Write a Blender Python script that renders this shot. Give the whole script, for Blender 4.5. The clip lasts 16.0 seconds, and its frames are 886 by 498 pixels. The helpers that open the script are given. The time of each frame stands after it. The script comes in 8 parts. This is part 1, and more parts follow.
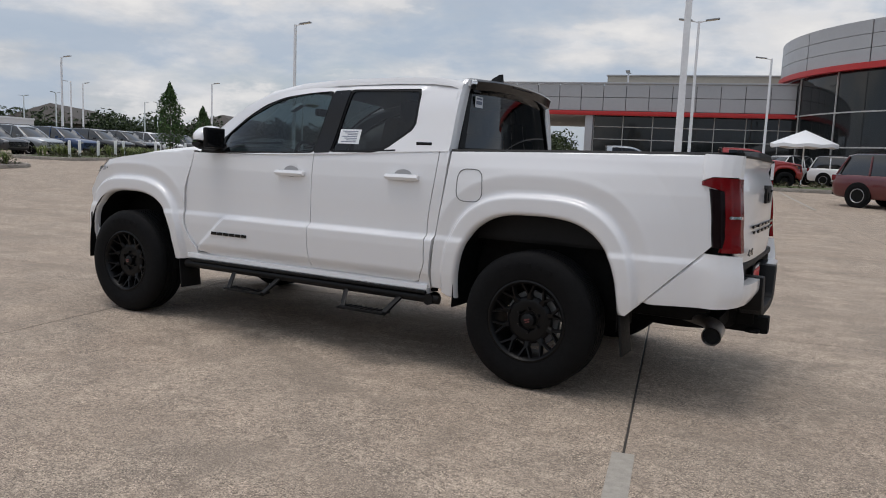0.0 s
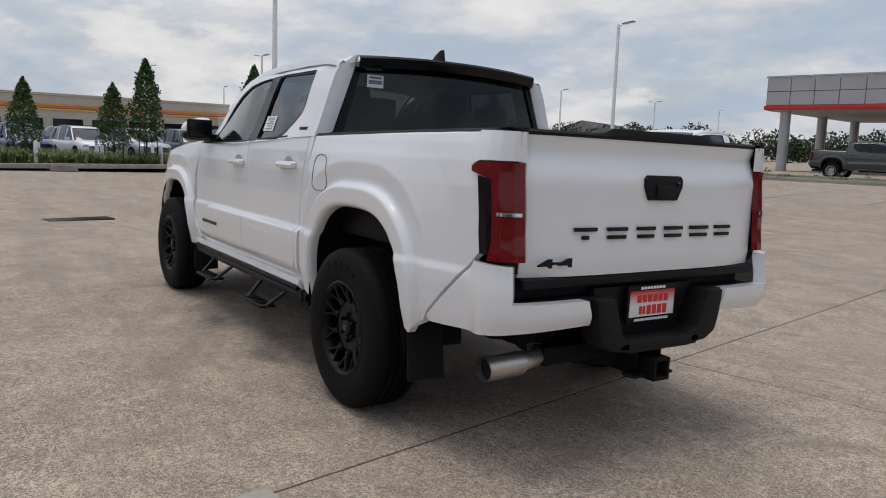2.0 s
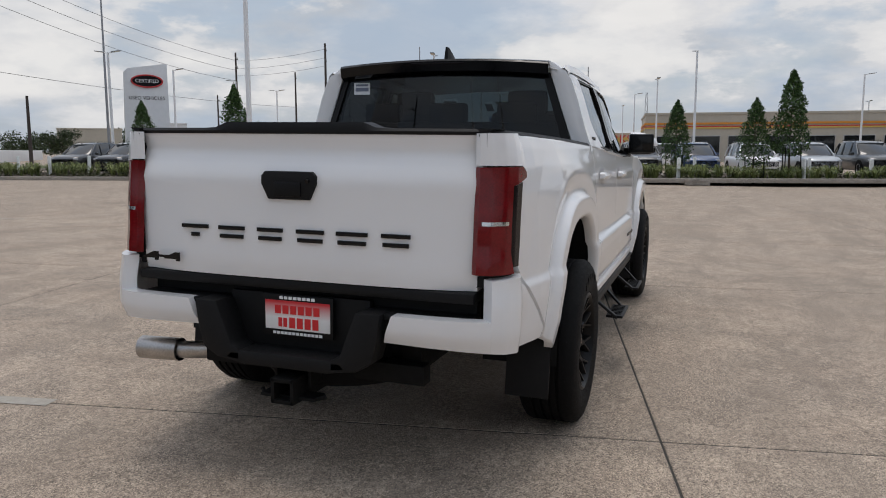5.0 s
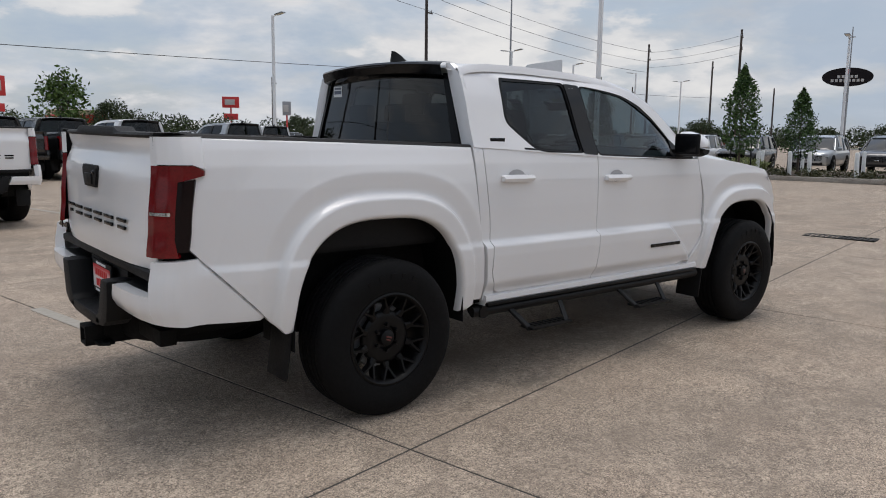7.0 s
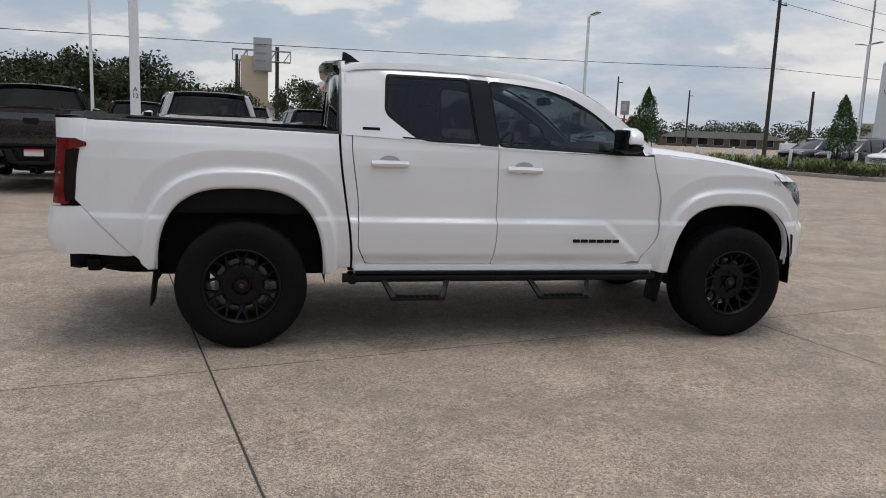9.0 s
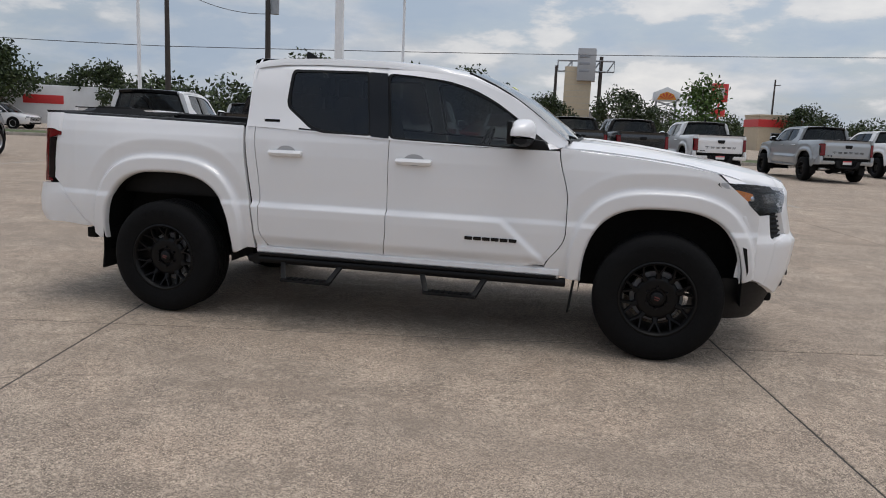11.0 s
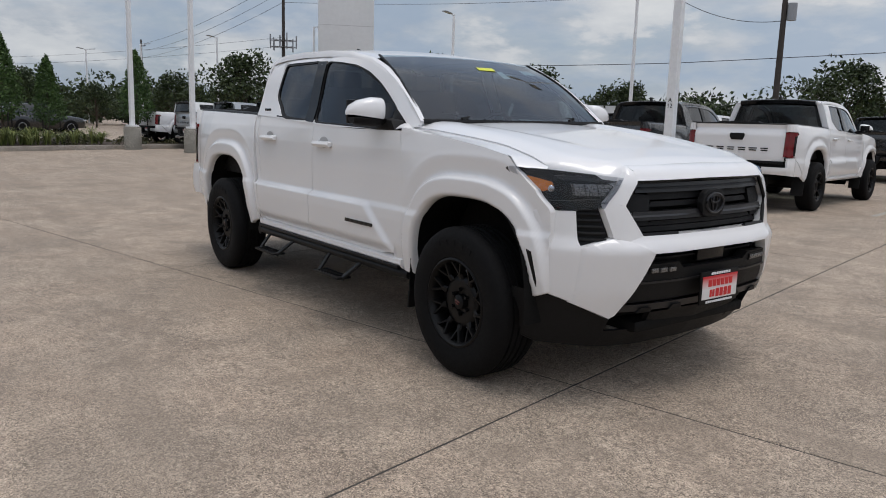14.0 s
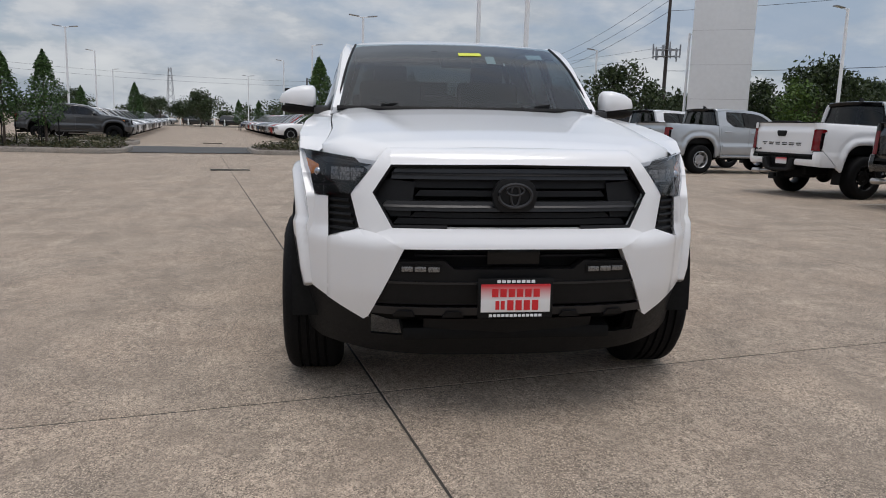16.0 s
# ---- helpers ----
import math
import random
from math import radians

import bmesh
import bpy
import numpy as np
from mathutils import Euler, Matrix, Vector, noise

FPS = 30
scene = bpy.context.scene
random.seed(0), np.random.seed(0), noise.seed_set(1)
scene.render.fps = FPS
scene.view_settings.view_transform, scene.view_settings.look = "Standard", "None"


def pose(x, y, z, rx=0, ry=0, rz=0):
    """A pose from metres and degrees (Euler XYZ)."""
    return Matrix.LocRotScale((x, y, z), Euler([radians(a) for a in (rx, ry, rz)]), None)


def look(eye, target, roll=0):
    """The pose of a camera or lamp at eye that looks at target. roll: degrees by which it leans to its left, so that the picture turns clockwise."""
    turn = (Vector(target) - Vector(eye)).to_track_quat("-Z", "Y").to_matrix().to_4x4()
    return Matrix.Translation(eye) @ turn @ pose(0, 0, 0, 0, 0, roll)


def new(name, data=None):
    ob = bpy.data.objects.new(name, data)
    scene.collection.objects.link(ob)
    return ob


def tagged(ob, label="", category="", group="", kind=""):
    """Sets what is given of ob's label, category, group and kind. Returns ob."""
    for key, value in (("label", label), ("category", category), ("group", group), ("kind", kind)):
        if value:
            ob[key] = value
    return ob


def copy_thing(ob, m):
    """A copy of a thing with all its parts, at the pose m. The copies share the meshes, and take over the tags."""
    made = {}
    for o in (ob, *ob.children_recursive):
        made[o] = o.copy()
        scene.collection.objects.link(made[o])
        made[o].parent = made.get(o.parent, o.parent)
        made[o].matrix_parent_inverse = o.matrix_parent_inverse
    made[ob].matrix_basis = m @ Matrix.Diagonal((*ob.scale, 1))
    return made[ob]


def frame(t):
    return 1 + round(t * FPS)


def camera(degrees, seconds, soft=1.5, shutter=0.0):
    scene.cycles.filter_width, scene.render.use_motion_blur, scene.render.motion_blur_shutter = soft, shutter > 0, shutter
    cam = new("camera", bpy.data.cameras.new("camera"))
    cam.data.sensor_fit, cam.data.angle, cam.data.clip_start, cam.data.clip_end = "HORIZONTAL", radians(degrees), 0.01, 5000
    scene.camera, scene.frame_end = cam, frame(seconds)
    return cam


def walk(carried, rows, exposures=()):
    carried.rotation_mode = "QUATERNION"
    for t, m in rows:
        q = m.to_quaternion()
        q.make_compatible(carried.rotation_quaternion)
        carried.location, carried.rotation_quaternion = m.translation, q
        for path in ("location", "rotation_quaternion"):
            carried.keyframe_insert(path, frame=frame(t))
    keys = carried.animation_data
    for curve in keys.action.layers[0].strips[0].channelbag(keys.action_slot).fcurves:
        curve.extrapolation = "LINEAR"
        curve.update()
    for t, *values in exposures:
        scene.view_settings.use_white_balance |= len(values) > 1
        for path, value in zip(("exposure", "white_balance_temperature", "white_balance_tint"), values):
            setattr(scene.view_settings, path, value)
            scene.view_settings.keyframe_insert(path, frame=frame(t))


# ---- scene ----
cam = camera(61.0, 16.0, 1.0)
PATH = [
    (0, (-1.595, 4.871, 1.323), (-0.641, 3.131, 1.076), 2.3),
    (0.5, (-2.104, 4.384, 1.328), (-0.974, 2.752, 1.075), 2.0),
    (1, (-2.559, 3.804, 1.308), (-1.244, 2.319, 1.052), 2.1),
    (1.5, (-2.988, 3.217, 1.324), (-1.498, 1.908, 1.061), 1.9),
    (2, (-3.294, 2.582, 1.314), (-1.647, 1.481, 1.044), 2.0),
    (2.5, (-3.598, 1.947, 1.332), (-1.816, 1.08, 1.061), 1.9),
    (3, (-3.761, 1.281, 1.331), (-1.872, 0.684, 1.057), 1.6),
    (3.5, (-3.911, 0.594, 1.34), (-1.952, 0.295, 1.072), 0.8),
    (3.7, (-3.945, 0.336, 1.35), (-1.97, 0.162, 1.086), 0.5),
    (5.8, (-3.109, -2.558, 1.271), (-1.455, -1.467, 1.002), 0.1),
    (6, (-2.963, -2.791, 1.322), (-1.37, -1.612, 1.05), 0.2),
    (6.5, (-2.584, -3.407, 1.343), (-1.156, -2.036, 1.063), 0.6),
    (7, (-2.107, -3.921, 1.357), (-0.853, -2.389, 1.071), 0.7),
    (7.5, (-1.635, -4.46, 1.375), (-0.566, -2.794, 1.09), 1.2),
    (8, (-1.075, -4.892, 1.38), (-0.207, -3.115, 1.083), 1.7),
    (8.5, (-0.49, -5.328, 1.375), (0.171, -3.465, 1.07), 2.2),
    (9, (0.156, -5.61, 1.37), (0.605, -3.686, 1.059), 2.3),
    (9.2, (0.447, -5.721, 1.356), (0.811, -3.779, 1.044), 2.2),
    (11.3, (3.437, -5.587, 1.369), (2.888, -3.69, 1.05), 2.4),
    (11.5, (3.702, -5.465, 1.331), (3.07, -3.594, 1.014), 2.4),
    (12, (4.362, -5.17, 1.33), (3.524, -3.381, 1.019), 2.5),
    (12.5, (4.95, -4.789, 1.314), (3.908, -3.11, 1.002), 2.3),
    (13, (5.534, -4.383, 1.311), (4.292, -2.848, 0.996), 2.0),
    (13.5, (5.976, -3.844, 1.29), (4.545, -2.484, 0.968), 1.8),
    (14, (6.383, -3.28, 1.29), (4.796, -2.107, 0.964), 1.8),
    (14.5, (6.66, -2.65, 1.269), (4.946, -1.676, 0.934), 1.7),
    (15, (6.931, -2.003, 1.252), (5.108, -1.252, 0.916), 1.7),
    (15.5, (7.058, -1.331, 1.235), (5.149, -0.836, 0.904), 1.6),
    (16, (7.172, -0.635, 1.227), (5.212, -0.408, 0.901), 1.7),
]
walk(cam, [(t, look(eye, target, roll)) for t, eye, target, roll in PATH])

# ---- world and light: a bright sky with broken cumulus, soft high sun ----
SUN_DIR = Vector((0.14, 0.06, 0.985)).normalized()      # towards the sun
world = bpy.data.worlds.new("sky")
scene.world = world
world.use_nodes = True
wt = world.node_tree
wt.nodes.clear()
w_out = wt.nodes.new("ShaderNodeOutputWorld")
w_bg = wt.nodes.new("ShaderNodeBackground")
w_sky = wt.nodes.new("ShaderNodeTexSky")
w_sky.sky_type = "NISHITA"
w_sky.sun_disc = False
w_sky.sun_elevation = math.asin(SUN_DIR.z)
w_sky.sun_rotation = math.atan2(SUN_DIR.x, SUN_DIR.y)
w_sky.dust_density, w_sky.air_density = 3.0, 1.0
w_co = wt.nodes.new("ShaderNodeTexCoord")
w_sep = wt.nodes.new("ShaderNodeSeparateXYZ")
wt.links.new(w_co.outputs["Generated"], w_sep.inputs[0])


def w_math(op, a, b=None, c=None, clamp=False):
    n = wt.nodes.new("ShaderNodeMath")
    n.operation, n.use_clamp = op, clamp
    for k, v in enumerate((a, b, c)):
        if v is None:
            continue
        if isinstance(v, (int, float)):
            n.inputs[k].default_value = v
        else:
            wt.links.new(v, n.inputs[k])
    return n.outputs[0]


# clouds lie on a flat deck: the direction is divided by its height
w_h = w_math("ADD", w_math("MAXIMUM", w_sep.outputs[2], 0.0), 0.26)
w_comb = wt.nodes.new("ShaderNodeCombineXYZ")
wt.links.new(w_math("DIVIDE", w_sep.outputs[0], w_h), w_comb.inputs[0])
wt.links.new(w_math("DIVIDE", w_sep.outputs[1], w_h), w_comb.inputs[1])
wt.links.new(w_math("MULTIPLY", w_sep.outputs[2], 2.6), w_comb.inputs[2])


def w_noise(scale, detail, rough, dist=0.0):
    n = wt.nodes.new("ShaderNodeTexNoise")
    wt.links.new(w_comb.outputs[0], n.inputs["Vector"])
    n.inputs["Scale"].default_value, n.inputs["Detail"].default_value = scale, detail
    n.inputs["Roughness"].default_value, n.inputs["Distortion"].default_value = rough, dist
    return n.outputs["Fac"]


def w_ramp(fac, *stops):
    n = wt.nodes.new("ShaderNodeValToRGB")
    wt.links.new(fac, n.inputs[0])
    for k, (p, col) in enumerate(stops):
        e = n.color_ramp.elements[k] if k < 2 else n.color_ramp.elements.new(p)
        e.position, e.color = p, (*col, 1)
    return n.outputs[0]


def w_mix(fac, a, b, kind="MIX"):
    n = wt.nodes.new("ShaderNodeMix")
    n.data_type, n.blend_type = "RGBA", kind
    for sock, v in ((n.inputs[0], fac), (n.inputs[6], a), (n.inputs[7], b)):
        if isinstance(v, (int, float)):
            sock.default_value = v
        elif isinstance(v, tuple):
            sock.default_value = (*v, 1)
        else:
            wt.links.new(v, sock)
    return n.outputs[2]


CLOUD = 4.55
w_big = w_noise(0.9, 6, 0.55, 0.3)
w_puff = w_noise(2.3, 9, 0.58, 0.5)
w_cover = w_ramp(w_math("ADD", w_math("MULTIPLY", w_big, 0.62), w_math("MULTIPLY", w_puff, 0.38)),
                 (0.44, (0.12, 0.12, 0.12)), (0.55, (1, 1, 1)))
w_shade = w_ramp(w_noise(1.5, 7, 0.6, 0.2), (0.38, (CLOUD * 0.70, CLOUD * 0.745, CLOUD * 0.82)),
                 (0.62, (CLOUD * 1.10, CLOUD * 1.10, CLOUD * 1.13)))
w_haze = w_ramp(w_sep.outputs[2], (0.0, (1, 1, 1)), (0.30, (0, 0, 0)))
w_blue = w_mix(0.55, w_sky.outputs[0], (CLOUD * 0.56, CLOUD * 0.67, CLOUD * 0.82))
w_low = w_mix(w_math("MULTIPLY", w_haze, 0.42), w_mix(w_cover, w_blue, w_shade), (CLOUD * 0.86, CLOUD * 0.90, CLOUD * 0.95))
# heaped clouds low over the horizon, lit on top and grey-blue between
w_dir = wt.nodes.new("ShaderNodeMapping")
w_dir.inputs["Scale"].default_value = (3.2, 3.2, 8.5)
wt.links.new(w_co.outputs["Generated"], w_dir.inputs[0])
w_heap = wt.nodes.new("ShaderNodeTexNoise")
wt.links.new(w_dir.outputs[0], w_heap.inputs["Vector"])
w_heap.inputs["Scale"].default_value, w_heap.inputs["Detail"].default_value, w_heap.inputs["Roughness"].default_value = 1.5, 9, 0.56
w_band = w_ramp(w_sep.outputs[2], (0.0, (0.5, 0.5, 0.5)), (0.07, (1, 1, 1)), (0.17, (0.9, 0.9, 0.9)), (0.32, (0, 0, 0)))
w_top = w_ramp(w_heap.outputs["Fac"], (0.50, (CLOUD * 0.92, CLOUD * 0.93, CLOUD * 0.97)), (0.66, (CLOUD * 1.26, CLOUD * 1.23, CLOUD * 1.20)))
w_mask = w_math("MULTIPLY", w_ramp(w_heap.outputs["Fac"], (0.525, (0, 0, 0)), (0.575, (1, 1, 1))), w_band)
w_gap = w_mix(w_math("MULTIPLY", w_ramp(w_heap.outputs["Fac"], (0.40, (1, 1, 1)), (0.52, (0, 0, 0))), w_math("MULTIPLY", w_band, 0.8)), w_low, (CLOUD * 0.58, CLOUD * 0.70, CLOUD * 0.87))
w_low = w_mix(w_math("MULTIPLY", w_mask, 0.85), w_gap, w_top)
# an overcast sky is about twice as bright overhead as at the horizon
w_low = w_mix(1.0, w_low, w_ramp(w_sep.outputs[2], (0.27, (1, 1, 1)), (0.60, (1.38, 1.37, 1.36))), "MULTIPLY")
# the cloud is thicker, greyer and bluer towards the stock rows
w_low = w_mix(1.0, w_low, w_ramp(w_math("MULTIPLY_ADD", w_sep.outputs[0], 0.5, 0.5), (0.05, (0.76, 0.80, 0.84)), (0.50, (1, 1, 1))), "MULTIPLY")
wt.links.new(w_low, w_bg.inputs["Color"])
w_bg.inputs["Strength"].default_value = 0.105
wt.links.new(w_bg.outputs[0], w_out.inputs["Surface"])

sun = new("sun", bpy.data.lights.new("sun", "SUN"))
sun.data.energy, sun.data.angle, sun.data.color = 0.76, radians(28), (1.0, 0.945, 0.90)
sun.matrix_world = look((0, 0, 40), tuple(Vector((0, 0, 40)) - SUN_DIR))
scene.view_settings.exposure = 0.50

# ---- materials ----


class Nodes:
    """A small wrapper to write node materials in few lines."""

    def __init__(self, name):
        self.mat = bpy.data.materials.new(name)
        self.mat.use_nodes = True
        self.t = self.mat.node_tree
        self.t.nodes.clear()
        self.out = self.t.nodes.new("ShaderNodeOutputMaterial")
        self.b = self.t.nodes.new("ShaderNodeBsdfPrincipled")
        self.t.links.new(self.b.outputs[0], self.out.inputs[0])
        self.co = self.t.nodes.new("ShaderNodeTexCoord").outputs["Object"]

    def put(self, sock, v):
        if isinstance(v, (int, float)):
            sock.default_value = v
        elif isinstance(v, tuple):
            sock.default_value = (*v, 1) if len(v) == 3 and sock.type == "RGBA" else v
        else:
            self.t.links.new(v, sock)

    def set(self, **kw):
        for k, v in kw.items():
            self.put(self.b.inputs[k.replace("_", " ")], v)
        return self

    def world_co(self):
        return self.t.nodes.new("ShaderNodeNewGeometry").outputs["Position"]

    def noise(self, scale, detail=4, rough=0.55, co=None, stretch=None, dist=0.0):
        n = self.t.nodes.new("ShaderNodeTexNoise")
        co = co or self.co
        if stretch:
            m = self.t.nodes.new("ShaderNodeMapping")
            m.inputs["Scale"].default_value = stretch
            self.t.links.new(co, m.inputs[0])
            co = m.outputs[0]
        self.t.links.new(co, n.inputs["Vector"])
        n.inputs["Scale"].default_value, n.inputs["Detail"].default_value = scale, detail
        n.inputs["Roughness"].default_value, n.inputs["Distortion"].default_value = rough, dist
        return n.outputs["Fac"]

    def voronoi(self, scale, co=None, feature="F1", out="Distance"):
        n = self.t.nodes.new("ShaderNodeTexVoronoi")
        n.feature = feature
        self.t.links.new(co or self.co, n.inputs["Vector"])
        n.inputs["Scale"].default_value = scale
        return n.outputs[out]

    def ramp(self, fac, *stops):
        n = self.t.nodes.new("ShaderNodeValToRGB")
        self.t.links.new(fac, n.inputs[0])
        for k, (p, col) in enumerate(stops):
            e = n.color_ramp.elements[k] if k < 2 else n.color_ramp.elements.new(p)
            col = (col, col, col) if isinstance(col, (int, float)) else col
            e.position, e.color = p, (*col, 1)
        return n.outputs[0]

    def mix(self, fac, a, b, kind="MIX"):
        n = self.t.nodes.new("ShaderNodeMix")
        n.data_type, n.blend_type = "RGBA", kind
        self.put(n.inputs[0], fac), self.put(n.inputs[6], a), self.put(n.inputs[7], b)
        return n.outputs[2]

    def math(self, op, a, b=0.0):
        n = self.t.nodes.new("ShaderNodeMath")
        n.operation = op
        self.put(n.inputs[0], a), self.put(n.inputs[1], b)
        return n.outputs[0]

    def math3(self, co, shift):
        """The same coordinates, moved aside."""
        n = self.t.nodes.new("ShaderNodeVectorMath")
        n.inputs[1].default_value = (shift, shift * 0.7, 0)
        self.t.links.new(co, n.inputs[0])
        return n.outputs[0]

    def bump(self, height, strength=0.3, dist=0.01):
        n = self.t.nodes.new("ShaderNodeBump")
        n.inputs["Strength"].default_value, n.inputs["Distance"].default_value = strength, dist
        self.t.links.new(height, n.inputs["Height"])
        self.t.links.new(n.outputs[0], self.b.inputs["Normal"])
        return self

    def random(self):
        return self.t.nodes.new("ShaderNodeObjectInfo").outputs["Random"]

    def island(self):
        return self.t.nodes.new("ShaderNodeNewGeometry").outputs["Random Per Island"]


def shade(c, k):
    return tuple(min(1.0, v * k) for v in c)


def plain(name, col, rough=0.5, metal=0.0, vary=0.12, scale=6.0, bump=0.0, coat=0.0, spec=0.5):
    """A surface of one material: two scales of slow tone, a little uneven gloss, fine relief."""
    n = Nodes(name)
    f = n.mix(0.5, n.noise(scale, 5), n.noise(scale * 9, 3))
    n.set(Base_Color=n.ramp(f, (0.3, shade(col, 1 - vary)), (0.7, shade(col, 1 + vary))), Metallic=metal,
          Roughness=n.ramp(n.noise(scale * 3, 4), (0.3, max(0.0, rough - 0.06)), (0.7, min(1.0, rough + 0.06))),
          Coat_Weight=coat, Specular_IOR_Level=spec)
    n.b.inputs["Coat Roughness"].default_value = 0.06
    if bump:
        n.bump(n.noise(scale * 20, 4), bump, 0.004)
    return n.mat


def paint(name, col, metal=0.0, rough=0.3):
    n = Nodes(name)
    film = n.noise(1.3, 4, 0.6)
    dust = n.noise(45, 3, 0.6)
    n.set(Base_Color=n.mix(n.ramp(film, (0.35, 0.0), (0.75, 0.10)), col, shade(col, 0.86)), Metallic=metal,
          Roughness=n.ramp(dust, (0.3, rough - 0.05), (0.7, rough + 0.05)), Coat_Weight=0.85)
    n.b.inputs["Coat Roughness"].default_value = 0.05
    n.bump(n.noise(260, 2), 0.012, 0.001)
    return n.mat


def glass(name, tint, gloss=0.0):
    """Tinted car glass: a dark see-through film under a mirror-like face."""
    n = Nodes(name)
    t = n.t
    tr = t.nodes.new("ShaderNodeBsdfTransparent")
    tr.inputs[0].default_value = (*tint, 1)
    gl = t.nodes.new("ShaderNodeBsdfGlossy")
    gl.inputs["Roughness"].default_value = 0.015
    gl.inputs["Color"].default_value = (0.95, 0.97, 1, 1)
    fr = t.nodes.new("ShaderNodeLayerWeight")
    fr.inputs[0].default_value = 0.5
    face = n.math("POWER", fr.outputs["Facing"], 4.0)
    mx = t.nodes.new("ShaderNodeMixShader")
    t.links.new(n.math("ADD", n.math("MULTIPLY", face, 0.9), 0.032 + gloss), mx.inputs[0])
    t.links.new(tr.outputs[0], mx.inputs[1])
    t.links.new(gl.outputs[0], mx.inputs[2])
    t.links.new(mx.outputs[0], n.out.inputs[0])
    t.nodes.remove(n.b)
    return n.mat


def concrete(name, base, stained=True):
    n = Nodes(name)
    co = n.world_co()
    big = n.noise(0.35, 6, 0.6, co)
    mid = n.noise(2.2, 6, 0.65, co, dist=0.6)
    fine = n.noise(46, 5, 0.78, co)
    grit = n.voronoi(120, co)
    col = n.ramp(mid, (0.34, shade(base, 0.66)), (0.50, base), (0.66, shade(base, 1.28)))
    col = n.mix(n.ramp(big, (0.38, 0.0), (0.66, 0.45)), col, shade(base, 0.72), "MIX")
    pale = n.noise(0.55, 5, 0.6, n.math3(co, 7.3), dist=0.8)
    col = n.mix(n.ramp(pale, (0.52, 0.0), (0.70, 0.42)), col, shade(base, 1.28))
    pink = n.noise(0.9, 4, 0.6, co)
    col = n.mix(n.ramp(pink, (0.44, 0.0), (0.66, 0.30)), col, (base[0] * 1.07, base[1] * 0.95, base[2] * 0.88))
    col = n.mix(0.85, col, n.ramp(fine, (0.32, 0.14), (0.5, 0.5), (0.68, 0.88)), "OVERLAY")
    coarse = n.noise(9, 4, 0.7, co, dist=0.5)
    col = n.mix(0.45, col, n.ramp(coarse, (0.34, 0.30), (0.5, 0.5), (0.68, 0.72)), "OVERLAY")
    # broomed surface: pale worn grains, dark open pits of several sizes
    col = n.mix(n.ramp(n.noise(120, 3, 0.65, co), (0.545, 0.0), (0.60, 0.75)), col, shade(base, 1.95))
    col = n.mix(n.ramp(n.noise(46, 4, 0.75, n.math3(co, 3.1), dist=0.8), (0.57, 0.0), (0.62, 0.62)), col, shade(base, 0.46))
    col = n.mix(n.ramp(n.noise(150, 2, 0.6, n.math3(co, 11.7)), (0.555, 0.0), (0.60, 0.92)), col, shade(base, 0.26))
    col = n.mix(n.ramp(n.noise(24, 5, 0.8, n.math3(co, 5.9)), (0.58, 0.0), (0.66, 0.40)), col, shade(base, 1.45))
    col = n.mix(n.ramp(grit, (0.08, 0.60), (0.24, 0.0)), col, shade(base, 0.36))
    if stained:
        drip = n.ramp(n.noise(6.5, 3, 0.5, co, dist=1.2), (0.72, 0.0), (0.80, 0.45))
        col = n.mix(drip, col, shade(base, 0.45))
        damp = n.ramp(n.noise(0.8, 7, 0.72, n.math3(co, 21.0), dist=1.4), (0.53, 0.0), (0.60, 0.42))
        col = n.mix(damp, col, shade(base, 0.60))
        track = n.ramp(n.noise(1.1, 4, 0.6, co, stretch=(0.25, 1.6, 1), dist=0.7), (0.50, 0.0), (0.68, 0.55))
        col = n.mix(track, col, shade(base, 0.66))
    n.set(Base_Color=col, Roughness=n.ramp(mid, (0.3, 0.72), (0.7, 0.9)), Specular_IOR_Level=0.35)
    n.bump(n.mix(0.5, fine, grit), 0.7, 0.008)
    return n.mat


def leaves(name, dark, light):
    n = Nodes(name)
    n.set(Base_Color=n.ramp(n.island(), (0.0, dark), (1.0, light)), Roughness=0.55, Specular_IOR_Level=0.3)
    return n.mat


